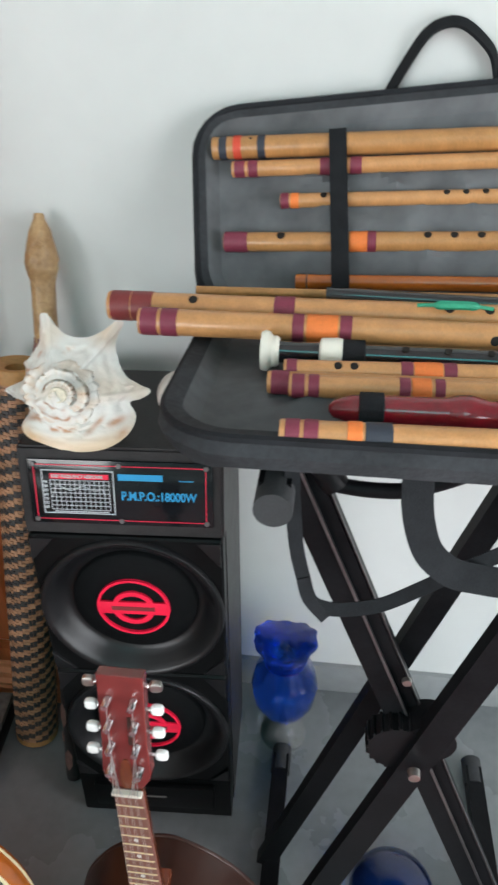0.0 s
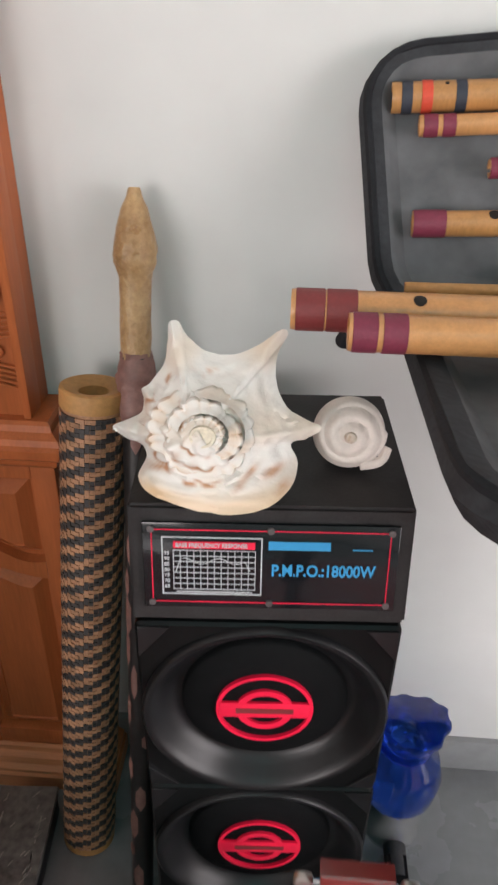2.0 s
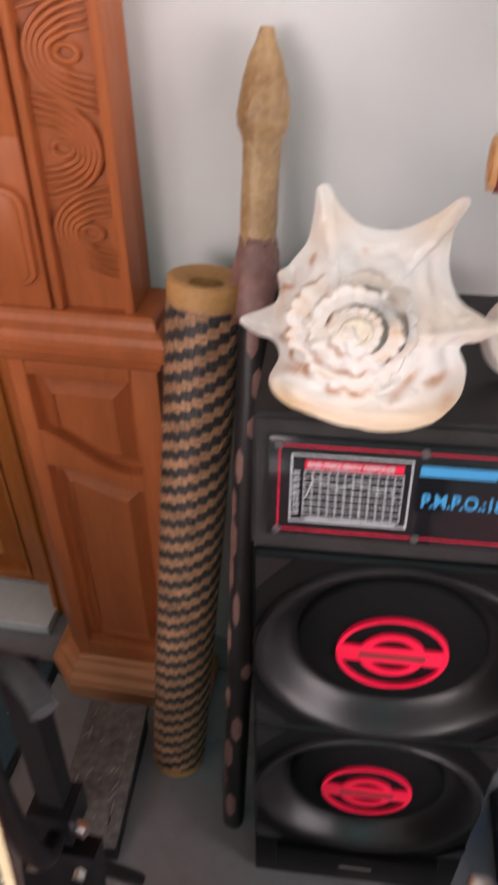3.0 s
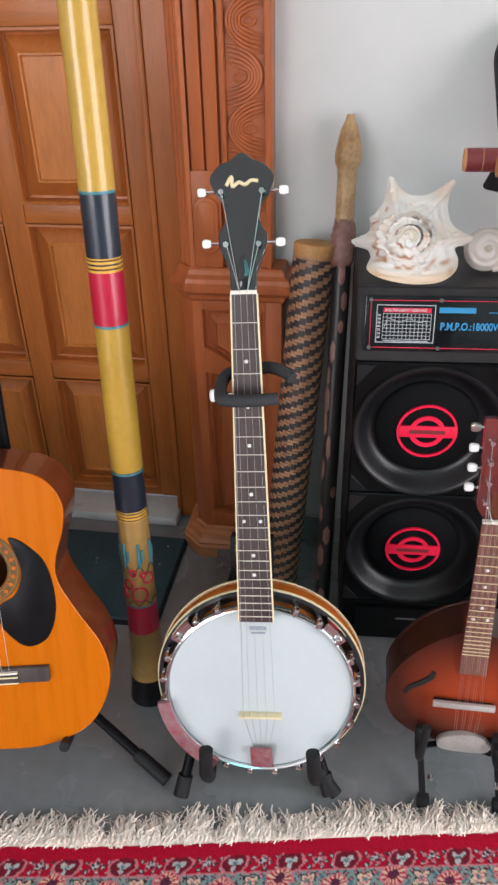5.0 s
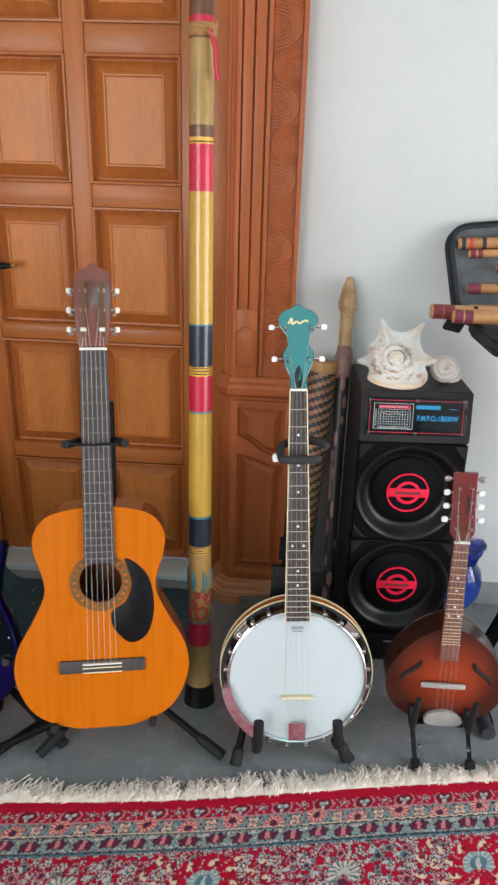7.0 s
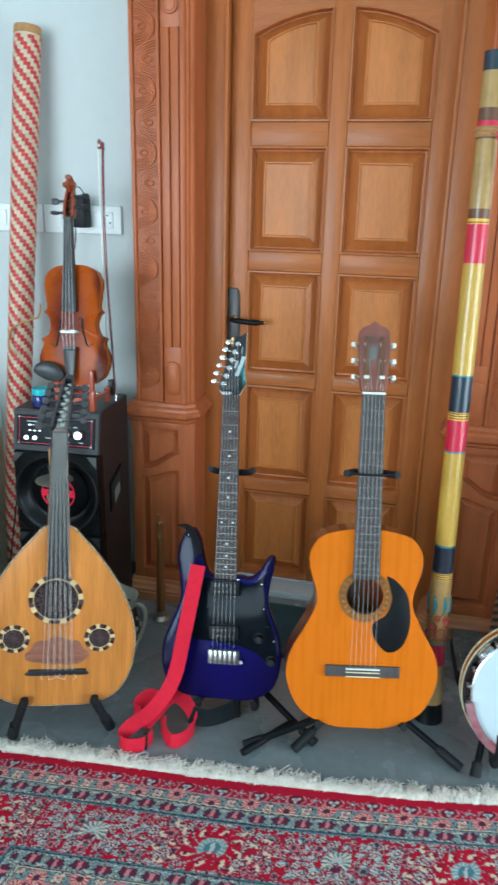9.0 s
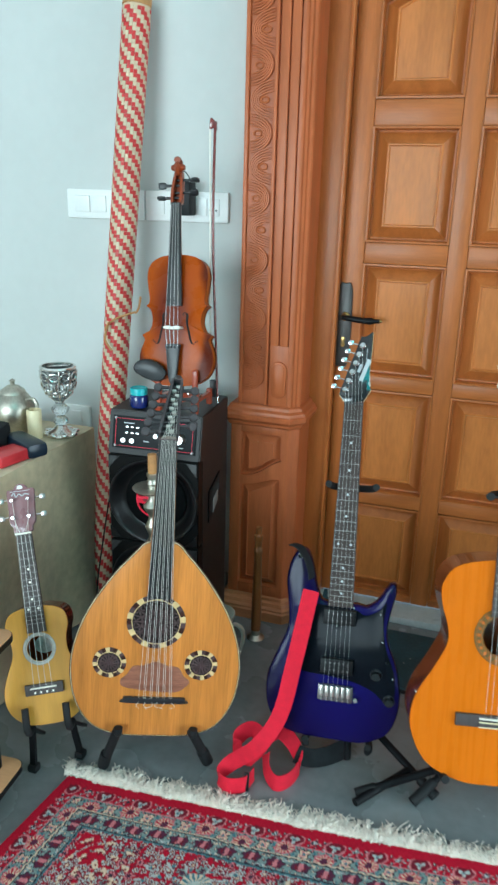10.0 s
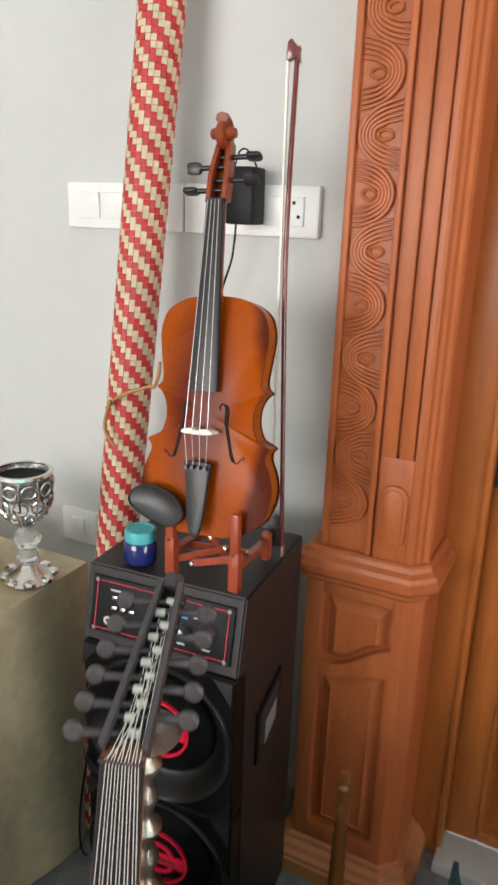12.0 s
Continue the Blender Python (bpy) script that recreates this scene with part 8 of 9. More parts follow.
flute("fat pale bamboo flute in front with orange binding", (0.172, 0.712, 0.915), (0.78, 0.72, 0.918), 0.0118, [(0.004, 0.016, M_MAROON), (0.019, 0.031, M_MAROON), (0.054, 0.066, M_ORANGE), (0.068, 0.09, M_NAVYT)], [], M_BAM)
piece("green_cord", sweep(bmesh.new(), smooth_path([(0.31, 0.93, 0.945), (0.33, 0.925, 0.948), (0.36, 0.926, 0.948), (0.385, 0.93, 0.944)], 5), [0.002] * 5 + [0.0045] * 7 + [0.002] * 4, 7), M_GREEN, "short green cord wrapped over the flutes", "cord")

# dark recorder with ivory rings, red recorder
rc = thing("recorder", "dark brown recorder with ivory rings in the case", "recorder", place((0.157, 0.871, 0.914), (1, -0.005, 0.0), (0, -0.5, 1)), group="flutes in the case")
part("foot_bell", lathe([(0.006, 0.0), (0.019, 0.0), (0.0205, 0.004), (0.0195, 0.008), (0.0155, 0.011), (0.0155, 0.015), (0.013, 0.018)], 28), M_IVORY, rc, "ivory foot bell")
part("joint", lathe([(0.0115, 0.016), (0.0105, 0.03), (0.0115, 0.06)], 24), M_GLOSSB, rc)
part("ring", lathe([(0.0115, 0.057), (0.0155, 0.059), (0.0165, 0.075), (0.0155, 0.0795), (0.012, 0.0805)], 26), M_IVORY, rc, "ivory joint ring")
part("binding", lathe([(0.0115, 0.0785), (0.015, 0.0795), (0.015, 0.101), (0.0115, 0.102)], 24), M_BLKWEB, rc)
part("tube", lathe([(0.011, 0.098), (0.0115, 0.14), (0.0125, 0.35), (0.013, 0.48), (0.0, 0.482)], 24), M_GLOSSB, rc, "glossy dark tube")
for z in (0.14, 0.18, 0.22, 0.26, 0.3, 0.34):
    part("finger_hole", moved(rod((0, 0, 0), (0.0135, 0, 0), 0.0035, sides=12), pose(0, 0, z)), M_HOLE, rc)
rr_ = thing("red_recorder", "shiny dark red wooden recorder in the case", "recorder", place((0.227, 0.765, 0.913), (1, 0.012, 0.0), (0, -0.5, 1)), group="flutes in the case")
part("mouthpiece", lathe([(0.003, 0.0), (0.008, 0.004), (0.013, 0.02), (0.014, 0.06), (0.0145, 0.1)], 24), M_REDREC, rr_)
part("binding", lathe([(0.0125, 0.025), (0.0158, 0.026), (0.0158, 0.046), (0.0125, 0.047)], 24), M_BLKWEB, rr_)
part("tube", lathe([(0.0145, 0.1), (0.0172, 0.11), (0.0178, 0.117), (0.0165, 0.124), (0.0135, 0.134), (0.0135, 0.4)], 24), M_REDREC, rr_)

# ---- keyboard X stand ----
ks = thing("keyboard_stand", "black folding X-frame keyboard stand", "stand", pose(0.35, 0.84, 0))
lg = bar_part(ks, "leg", (0.159, 0.8, 0.86), (0.495, 0.8, 0.02), 0.026, 0.024, M_STEEL)
bar_part(ks, "leg_flange", (0.18, 0.806, 0.86), (0.516, 0.806, 0.02), 0.02, 0.018, M_STEEL)
# thin paler bars imitate the sheen on the leg's bevelled edges
for dx, y in ((0.0145, 0.7875), (0.0315, 0.7985)):
    bar_part(ks, "lit_edge", (0.159 + dx, y, 0.858), (0.495 + dx, y, 0.022), 0.003, 0.003, M_SCREW, "pale strip imitating light on the steel edge")
bar_part(ks, "leg", (0.152, 0.84, 0.02), (0.426, 0.84, 0.865), 0.028, 0.02, M_STEEL)
bar_part(ks, "leg", (0.212, 0.765, 0.02), (0.4745, 0.765, 0.865), 0.036, 0.02, M_STEEL)
for x, z, y0, y1, nm in ((0.169, 0.855, 0.685, 1.0, "support_arm"), (0.45, 0.855, 0.685, 1.0, "support_arm"), (0.162, 0.019, 0.645, 1.045, "floor_bar"), (0.505, 0.019, 0.645, 1.06, "floor_bar")):
    ar = bar_part(ks, nm, (x, y0 + 0.02, z), (x, y1 - 0.02, z), 0.028, 0.028, M_STEEL)
    iv = ks.matrix_world.inverted()
    for y in (y0, y1 - 0.05):
        part("rubber_end", rod(iv @ Vector((x, y, z)), iv @ Vector((x, y + 0.05, z)), 0.017, 0.017, 20), M_FOAM, ar, "grey rubber end cap")
iv = ks.matrix_world.inverted()
part("pivot_disc", moved(rod((0, -0.02, 0), (0, 0.02, 0), 0.032, sides=28), iv @ pose(0.352, 0.785, 0.46)), M_PLAST, ks)
cg = part("locking_cog", moved(rod((0, -0.014, 0), (0, 0.014, 0), 0.036, sides=26), iv @ pose(0.317, 0.778, 0.446)), M_PLAST, ks, "notched black locking disc")
for k in range(20):
    a = 2 * math.pi * k / 20
    part("notch", moved(cube((0.0365 * math.cos(a), 0, 0.0365 * math.sin(a)), (0.005, 0.028, 0.004), 0.001, pose(0, 0, 0, 0, -math.degrees(a), 0)), iv @ pose(0.317, 0.778, 0.446)), M_PLAST, cg)
part("bolt", moved(lathe([(0.0, -0.012), (0.007, -0.01), (0.008, 0.0)], 14, axis="y"), iv @ pose(0.336, 0.747, 0.432)), M_NICKEL, ks)
part("bolt", moved(lathe([(0.0, -0.006), (0.005, -0.005), (0.006, 0.0)], 14, axis="y"), iv @ pose(0.318, 0.785, 0.545)), M_NICKEL, ks)
tube_part(ks, "latch_arm", [(0.219, 0.795, 0.808), (0.25, 0.795, 0.804), (0.29, 0.795, 0.806), (0.33, 0.795, 0.822), (0.37, 0.795, 0.845)], 0.008, M_STEEL)
tube_part(ks, "latch_knob", [(0.205, 0.8, 0.83), (0.222, 0.796, 0.805)], 0.014, M_PLAST)

shift(ks, *RS)

# ---- blue glass vase, blue bowl ----
vs = thing("blue_vase", "cobalt blue glass vase with a bubble neck on the floor", "vase", pose(0.177, 1.095, 0) @ Matrix.Diagonal((1, 1, 1.25, 1)))
part("foot", lathe([(0.0, 0.0), (0.042, 0.0), (0.044, 0.008), (0.036, 0.02), (0.02, 0.04), (0.014, 0.05)], 32), M_GLASS, vs, "clear glass foot")
part("bowl", lathe([(0.014, 0.048), (0.038, 0.062), (0.056, 0.09), (0.06, 0.12), (0.052, 0.148), (0.035, 0.165), (0.034, 0.172)], 36), M_BGLASS, vs)
bm = bmesh.new()
n_, k_ = 40, 16
rows = []
for i in range(k_ + 1):
    f = i / k_
    h_ = 0.17 + 0.04 * min(1.0, f * 1.15) + (0.006 * (f - 0.87) / 0.13 if f > 0.87 else 0)
    row = []
    for j in range(n_):
        a = 2 * math.pi * j / n_
        r_ = (0.026 + 0.029 * math.sin(math.pi * 0.58 * min(1, f * 1.15))) * (1 + 0.05 * math.cos(10 * a + 3 * f)) * (1 if f < 0.87 else max(0.03, 1 - ((f - 0.87) / 0.13) ** 2))
        row.append(bm.verts.new((r_ * math.cos(a), r_ * math.sin(a) * 0.85, h_ + 0.014 * f * (abs(math.cos(a)) ** 1.5 - 0.5) * min(1, r_ / 0.03))))
    rows.append(row)
for a, b_ in zip(rows, rows[1:]):
    for j in range(n_):
        bm.faces.new((a[j], a[(j + 1) % n_], b_[(j + 1) % n_], b_[j]))
bm.faces.new(rows[-1])
part("neck_bulb", bm, M_BGLASS, vs, "pinched blue glass neck")
for k in range(4):
    part("neck_ripple", lathe([(0.03, 0.16 + 0.007 * k), (0.037 + 0.002 * k, 0.1635 + 0.007 * k), (0.03, 0.167 + 0.007 * k)], 30), M_BGLASS, vs)
piece("blue_bowl", lathe([(0.0, 0.0), (0.05, 0.0), (0.062, 0.015), (0.066, 0.035), (0.06, 0.055), (0.04, 0.07), (0.0, 0.076)], 32), M_BGLASS, "small cobalt blue glass dome on the floor", "bowl", m=pose(0.368, 0.81, 0.0))

# ---- scuffed box by the column ----
fb_ = thing("foot_box", "scuffed black wooden box on the floor by the column", "box", pose(-0.385, 0.975, 0, 0, 0, 4))
part("top", cube((0, 0, 0.053), (0.09, 0.205, 0.014), 0.003), M_BOX, fb_)
part("body", cube((0, 0, 0.0235), (0.082, 0.197, 0.046), 0.003), M_PLAST, fb_)

# pale dashes of the punched ornament on the box top
rng = random.Random(5)
for k in range(46):
    u, v = rng.uniform(-0.036, 0.036), rng.uniform(-0.094, 0.094)
    band = k % 2
    q = cube((0, 0, 0), (rng.uniform(0.006, 0.016), 0.0016, 0.0012))
    part("ornament_dash", moved(q, pose(u if band else (0.03 if u > 0 else -0.03), v, 0.0602, 0, 0, rng.uniform(35, 75) if band else 90)), M_BOXW, fb_, smooth=False)

# ---- turned walking stick / candle stand behind the oud ----
ts = thing("brass_footed_pipe", "dark turned wooden pipe with a metal bell foot", "wind instrument", pose(-1.345, 0.985, 0))
part("bell", lathe([(0.026, 0.0), (0.027, 0.003), (0.019, 0.008), (0.013, 0.013), (0.0145, 0.018), (0.013, 0.026), (0.0145, 0.032)], 24), M_TIN, ts, "dull metal bell foot")
part("body", lathe([(0.011, 0.028), (0.0145, 0.03), (0.0145, 0.1), (0.0125, 0.2), (0.0105, 0.28), (0.0125, 0.284), (0.0125, 0.296), (0.0095, 0.3), (0.0095, 0.322), (0.0125, 0.326), (0.0125, 0.34), (0.008, 0.345), (0.008, 0.366), (0.0, 0.367)], 22), M_PIPEW, ts)

cs = thing("candle_stand", "turned silver metal candle stand with a drip plate", "candle stand", pose(-1.546, 0.711, 0) @ Matrix.Diagonal((0.92, 0.92, 1.03, 1)))
part("base", lathe([(0.0, 0.0), (0.06, 0.0), (0.062, 0.008), (0.05, 0.02), (0.028, 0.032), (0.02, 0.05)], 32), M_TIN, cs)
pr = [(0.02, 0.05)]
for k in range(9):
    z = 0.05 + 0.052 * k
    pr += [(0.012, z + 0.004), (0.016, z + 0.012), (0.025 - 0.004 * (k % 2), z + 0.024), (0.026 - 0.006 * (k % 2), z + 0.03), (0.014, z + 0.044), (0.012, z + 0.05)]
part("stem", lathe(pr + [(0.012, 0.53)], 30), M_TIN, cs, "knopped turned metal stem")
part("drip_plate", lathe([(0.012, 0.525), (0.03, 0.53), (0.052, 0.54), (0.055, 0.544), (0.05, 0.545), (0.014, 0.541), (0.012, 0.56)], 36), M_TIN, cs)
part("cup", lathe([(0.012, 0.55), (0.017, 0.556), (0.0125, 0.566), (0.0155, 0.576), (0.0155, 0.582), (0.0, 0.583)], 24), M_TIN, cs)
part("candle_stub", lathe([(0.0115, 0.578), (0.0125, 0.6), (0.012, 0.63), (0.0, 0.632)], 18), M_CORK, cs, "tan wooden stub on top")

# ---- jar and violin stand on the speaker ----
jr = thing("ointment_jar", "small dark blue jar with turquoise lid on the speaker", "jar", pose(-1.655, 0.862, 0.7212))
part("glass", lathe([(0.0, 0.0), (0.023, 0.0), (0.025, 0.004), (0.025, 0.03), (0.021, 0.036)], 30), mat("dark_blue_jar", (0.01, 0.02, 0.13), 0.12, var=0.1, bump=0.0, coat=0.5), jr)
part("lid", lathe([(0.021, 0.034), (0.0235, 0.035), (0.0235, 0.05), (0.0225, 0.052), (0.019, 0.0525), (0.018, 0.0505), (0.0, 0.0505)], 36), M_TURQ, jr, "turquoise screw lid")
vst = thing("violin_stand", "folding red-stained wooden violin stand", "instrument stand", pose(-1.54, 0.862, 0.7212))
for s in (-1, 1):
    x = s * 0.052
    part("front_foot", cube((x, -0.012, 0.03), (0.016, 0.016, 0.06), 0.003), M_REDW, vst)
    part("hook", cube((x, -0.014, 0.084), (0.014, 0.012, 0.066), 0.004), M_REDW, vst)
    part("back_foot", cube((x * 0.9, 0.1, 0.022), (0.014, 0.014, 0.044), 0.003), M_REDW, vst)
    part("side_rail", sweep(bmesh.new(), [(x, -0.004, 0.035), (x * 0.9, 0.1, 0.03)], 0, flat=(0.012, 0.009)), M_REDW, vst)
for a, b in (((-0.052, -0.006, 0.02), (0.02, 0.02, 0.044)), ((-0.02, -0.006, 0.022), (0.052, -0.002, 0.045)), ((0.052, -0.006, 0.024), (-0.01, 0.03, 0.05)), ((-0.05, 0.03, 0.03), (0.05, 0.03, 0.04))):
    lk = part("link", sweep(bmesh.new(), [a, b], 0, flat=(0.004, 0.01)), M_REDW, vst)
    for p in (a, b):
        part("rivet", moved(lathe([(0.0, -0.003), (0.0035, -0.002), (0.0045, 0.003)], 10, axis="y"), pose(p[0], p[1] - 0.004, p[2])), M_CHROME, lk)

# ---- side table with cloth and its silver ----
TZ = 0.59
tb = thing("side_table", "low table covered with a khaki cloth to the floor", "table", pose(-2.228, 0.588, 0))
bm = bmesh.new()
xs = [-0.34 + 0.68 * i / 40 for i in range(41)]
ys = [-0.46 + 0.89 * i / 50 for i in range(51)]
per = [(x, -0.46) for x in xs] + [(0.34, y) for y in ys[1:]] + [(x, 0.43) for x in reversed(xs[:-1])] + [(-0.34, y) for y in reversed(ys[1:-1])]
rows = []
for i in range(12):
    f = i / 11
    row = []
    for j, (x, y) in enumerate(per):
        fold = (0.010 * math.sin(j * 0.55) + 0.008 * math.sin(j * 0.23 + 1)) * f
        cx, cy = x, y
        k = 1 + (fold + 0.012 * f) / max(abs(x), abs(y), 0.2)
        row.append(bm.verts.new((cx * k, cy * k, (TZ - 0.001 - 0.004 * (f > 0) - f * (TZ - 0.012)))))
    rows.append(row)
for a, b in zip(rows, rows[1:]):
    for j in range(len(a)):
        bm.faces.new((a[j], a[(j + 1) % len(a)], b[(j + 1) % len(a)], b[j]))
bm.faces.new(rows[0])
part("tabletop", cube((0, 0, TZ - 0.02), (0.66, 0.86, 0.03), 0.004), M_DARKW, tb)
for sx in (-1, 1):
    for sy in (-1, 1):
        part("leg", cube((sx * 0.3, sy * 0.4, (TZ - 0.035) / 2), (0.04, 0.04, TZ - 0.035), 0.003), M_DARKW, tb)
clo = thing("tablecloth", "khaki cloth hanging in soft folds over the table", "tablecloth", pose(-2.228, 0.588, 0))
part("cloth", bm, M_CLOTH, clo)

gb = thing("goblet_candle_holder", "pierced silver goblet candle holder with a glass stem", "candle holder", pose(-1.935, 0.915, TZ) @ Matrix.Diagonal((1.1, 1.1, 1.06, 1)))
part("base", lathe([(0.0, 0.0), (0.04, 0.0), (0.043, 0.004), (0.036, 0.01), (0.018, 0.02), (0.012, 0.03)], 32), M_SILV, gb)
for k in range(8):
    a = 2 * math.pi * k / 8
    bm = bmesh.new()
    bmesh.ops.create_icosphere(bm, subdivisions=2, radius=0.011, matrix=Matrix.Translation((0.038 * math.cos(a), 0.038 * math.sin(a), 0.008)) @ Matrix.Diagonal((1, 1, 0.6, 1)))
    part("base_lobe", bm, M_SILV, gb)
part("glass_stem", lathe([(0.01, 0.026), (0.019, 0.036), (0.019, 0.046), (0.011, 0.056), (0.021, 0.066), (0.024, 0.076), (0.012, 0.09), (0.009, 0.1)], 10), M_GLASS, gb, "faceted clear glass stem", smooth=False)
cup = [(0.009, 0.096), (0.014, 0.1), (0.03, 0.115), (0.042, 0.14), (0.0455, 0.165), (0.044, 0.188)]
part("cup_liner", lathe([(r - 0.003, z) for r, z in cup], 36), M_GLASS, gb, "clear glass liner")
part("rim", lathe([(0.04, 0.186), (0.0455, 0.187), (0.0475, 0.19), (0.0455, 0.194), (0.04, 0.194)], 40), M_SILV, gb)
part("candle", lathe([(0.0, 0.15), (0.039, 0.15), (0.039, 0.183), (0.0, 0.18)], 30), M_RUB, gb, "dark cup inside")
for row, (z, r, cnt, rr) in enumerate(((0.17, 0.0452, 10, 0.011), (0.143, 0.0425, 10, 0.0105), (0.122, 0.0345, 10, 0.006))):
    for k in range(cnt):
        a = 2 * math.pi * (k + 0.5 * (row % 2)) / cnt
        c = Vector((r * math.cos(a), r * math.sin(a), z))
        u, v = Vector((-math.sin(a), math.cos(a), 0)), Vector((0.15 * math.cos(a), 0.15 * math.sin(a), 1)).normalized()
        pts = [c + rr * (math.cos(q) * u + math.sin(q) * v) for q in (2 * math.pi * i / 14 for i in range(15))]
        part("ring_ornament", sweep(bmesh.new(), pts, 0.0018, 6), M_SILV, gb)
for k in range(10):
    a = 2 * math.pi * k / 10 + 0.3
    part("rib", sweep(bmesh.new(), smooth_path([(r * math.cos(a), r * math.sin(a), z) for r, z in cup], 3), 0.0018, 6), M_SILV, gb)

piece("cork_pot", lathe([(0.0, 0.0), (0.021, 0.0), (0.021, 0.08), (0.0195, 0.083), (0.016, 0.083), (0.015, 0.07), (0.0, 0.07)], 28), M_BIND, "pale wooden cylinder pot on the table", "pot", m=pose(-1.99, 0.866, TZ))
tpz = thing("teapot", "dull silver metal teapot on the table", "teapot", pose(-2.078, 0.897, TZ))
part("body", lathe([(0.0, 0.0), (0.04, 0.0), (0.042, 0.006), (0.05, 0.02), (0.062, 0.05), (0.06, 0.085), (0.042, 0.11), (0.036, 0.116)], 32), M_TIN, tpz)
part("lid", lathe([(0.037, 0.115), (0.034, 0.124), (0.018, 0.136), (0.006, 0.14), (0.006, 0.146), (0.009, 0.152), (0.0, 0.158)], 28), M_TIN, tpz)
part("handle", sweep(bmesh.new(), smooth_path([(0.045, -0.005, 0.1), (0.075, -0.008, 0.105), (0.084, -0.008, 0.08), (0.074, -0.008, 0.05), (0.058, -0.006, 0.035)], 6), 0.005, 8), M_TIN, tpz)
part("spout", sweep(bmesh.new(), smooth_path([(-0.05, 0, 0.04), (-0.085, 0, 0.06), (-0.1, 0, 0.1)], 6), [0.012] * 5 + [0.008] * 8, 10), M_TIN, tpz)
piece("glasses_case", cube((0, 0, 0.02), (0.06, 0.15, 0.04), 0.014), M_NAVYC, "dark navy hard glasses case on the table", "case", m=pose(-1.945, 0.752, TZ, 0, 0, 62))
piece("black_pouch", cube((0, 0, 0.036), (0.07, 0.09, 0.072), 0.02), M_CASEE, "small black cloth pouch behind the red tin", "pouch", m=pose(-2.03, 0.735, TZ, 0, 0, 15))
piece("red_tin_box", cube((0, 0, 0.016), (0.07, 0.1, 0.03), 0.005), M_REDBOX, "small red tin box on the table", "box", m=pose(-1.94, 0.665, TZ, 0, 0, -12))
M_JUGB = mat("dark_brown_glaze", (0.07, 0.032, 0.02), 0.25, var=0.3, scale=20, bump=0.08, coat=0.4)
M_JUGP = mat("pale_grey_glaze", (0.5, 0.46, 0.4), 0.3, var=0.15, scale=14, bump=0.06, coat=0.3)
jug = thing("jug", "brown jug with pale dots, spout and looped handle on the floor", "jug", pose(-1.405, 0.8, 0))
part("body", lathe([(0.0, 0.0), (0.042, 0.0), (0.046, 0.006), (0.056, 0.035), (0.059, 0.075), (0.053, 0.11), (0.044, 0.135), (0.04, 0.145), (0.034, 0.145), (0.036, 0.13), (0.0, 0.12)], 32), M_JUGB, jug)
lip = lathe([(0.0405, 0.138), (0.045, 0.146), (0.05, 0.165), (0.054, 0.178), (0.051, 0.179), (0.046, 0.165), (0.0395, 0.146)], 36)
for v in lip.verts:
    k = max(0.0, math.cos(math.atan2(v.co.y, v.co.x) - 2.9)) ** 2 * max(0.0, (v.co.z - 0.14) / 0.038)
    v.co.z += 0.034 * k
    v.co.x *= 1 + 0.3 * k
part("lip", lip, M_JUGP, jug, "pale flaring lip with a tall spout")
part("foot_ring", lathe([(0.04, 0.001), (0.048, 0.001), (0.05, 0.006), (0.046, 0.012), (0.04, 0.012)], 32), M_JUGP, jug)
part("handle", sweep(bmesh.new(), smooth_path([(0.042, -0.01, 0.15), (0.062, -0.016, 0.166), (0.083, -0.02, 0.158), (0.088, -0.022, 0.125), (0.074, -0.02, 0.07), (0.054, -0.014, 0.03)], 6), 0, flat=(0.011, 0.007)), M_JUGP, jug, "pale looped handle")
for z, cnt, rr in ((0.05, 12, 0.0075), (0.08, 12, 0.0085), (0.108, 12, 0.006)):
    for k in range(cnt):
        a = 2 * math.pi * (k + 0.5 * (z == 0.08)) / cnt
        rad = {0.05: 0.0578, 0.08: 0.0585, 0.108: 0.0535}[z]
        part("dot", moved(lathe([(0.0, -0.0012), (rr * 0.7, -0.0009), (rr, 0.0004), (rr, 0.002)], 12, axis="y"), Matrix.Translation((rad * math.cos(a), rad * math.sin(a), z)) @ pose(0, 0, 0, 0, 0, math.degrees(a) + 90)), M_JUGP, jug)
piece("black_wire", sweep(bmesh.new(), smooth_path([(-1.745, 0.93, 0.6), (-1.77, 0.9, 0.45), (-1.8, 0.9, 0.3), (-1.83, 0.9, 0.12), (-1.84, 0.92, 0.004), (-1.8, 0.95, 0.004)], 7), 0.0022, 6), M_PLAST, "thin black wire hanging beside the speaker", "wire")

# ---- low two-tier trolley beside the ukulele ----
M_PLY = mat("pale_laminated_board", (0.5, 0.27, 0.13), 0.4, var=0.12, scale=7, bump=0.03, stretch=GX, coat=0.1)
tr = thing("rolling_shelf", "low tan two-tier board trolley on black legs and castors", "trolley", pose(-1.65, 0.25, 0, 0, 0, 4))
for z, name in ((0.066, "lower_board"), (0.3975, "upper_board")):
    dx = 0.0 if z < 0.1 else 0.004
    bd = slab(rounded(-0.44 + dx, 0.004 + dx, -0.3, 0.004, 0.02, 5), -z, -z + 0.018, 0.002)
    part(name, moved(bd, pose(0, 0, 0, -90)), M_PLY, tr, "tan laminated board")
    rim = slab(rounded(-0.442 + dx, 0.0055 + dx, -0.302, 0.0055, 0.021, 5), -z + 0.004, -z + 0.017)
    part("edge_strip", moved(rim, pose(0, 0, 0, -90)), M_PLAST, tr, "black edge strip")
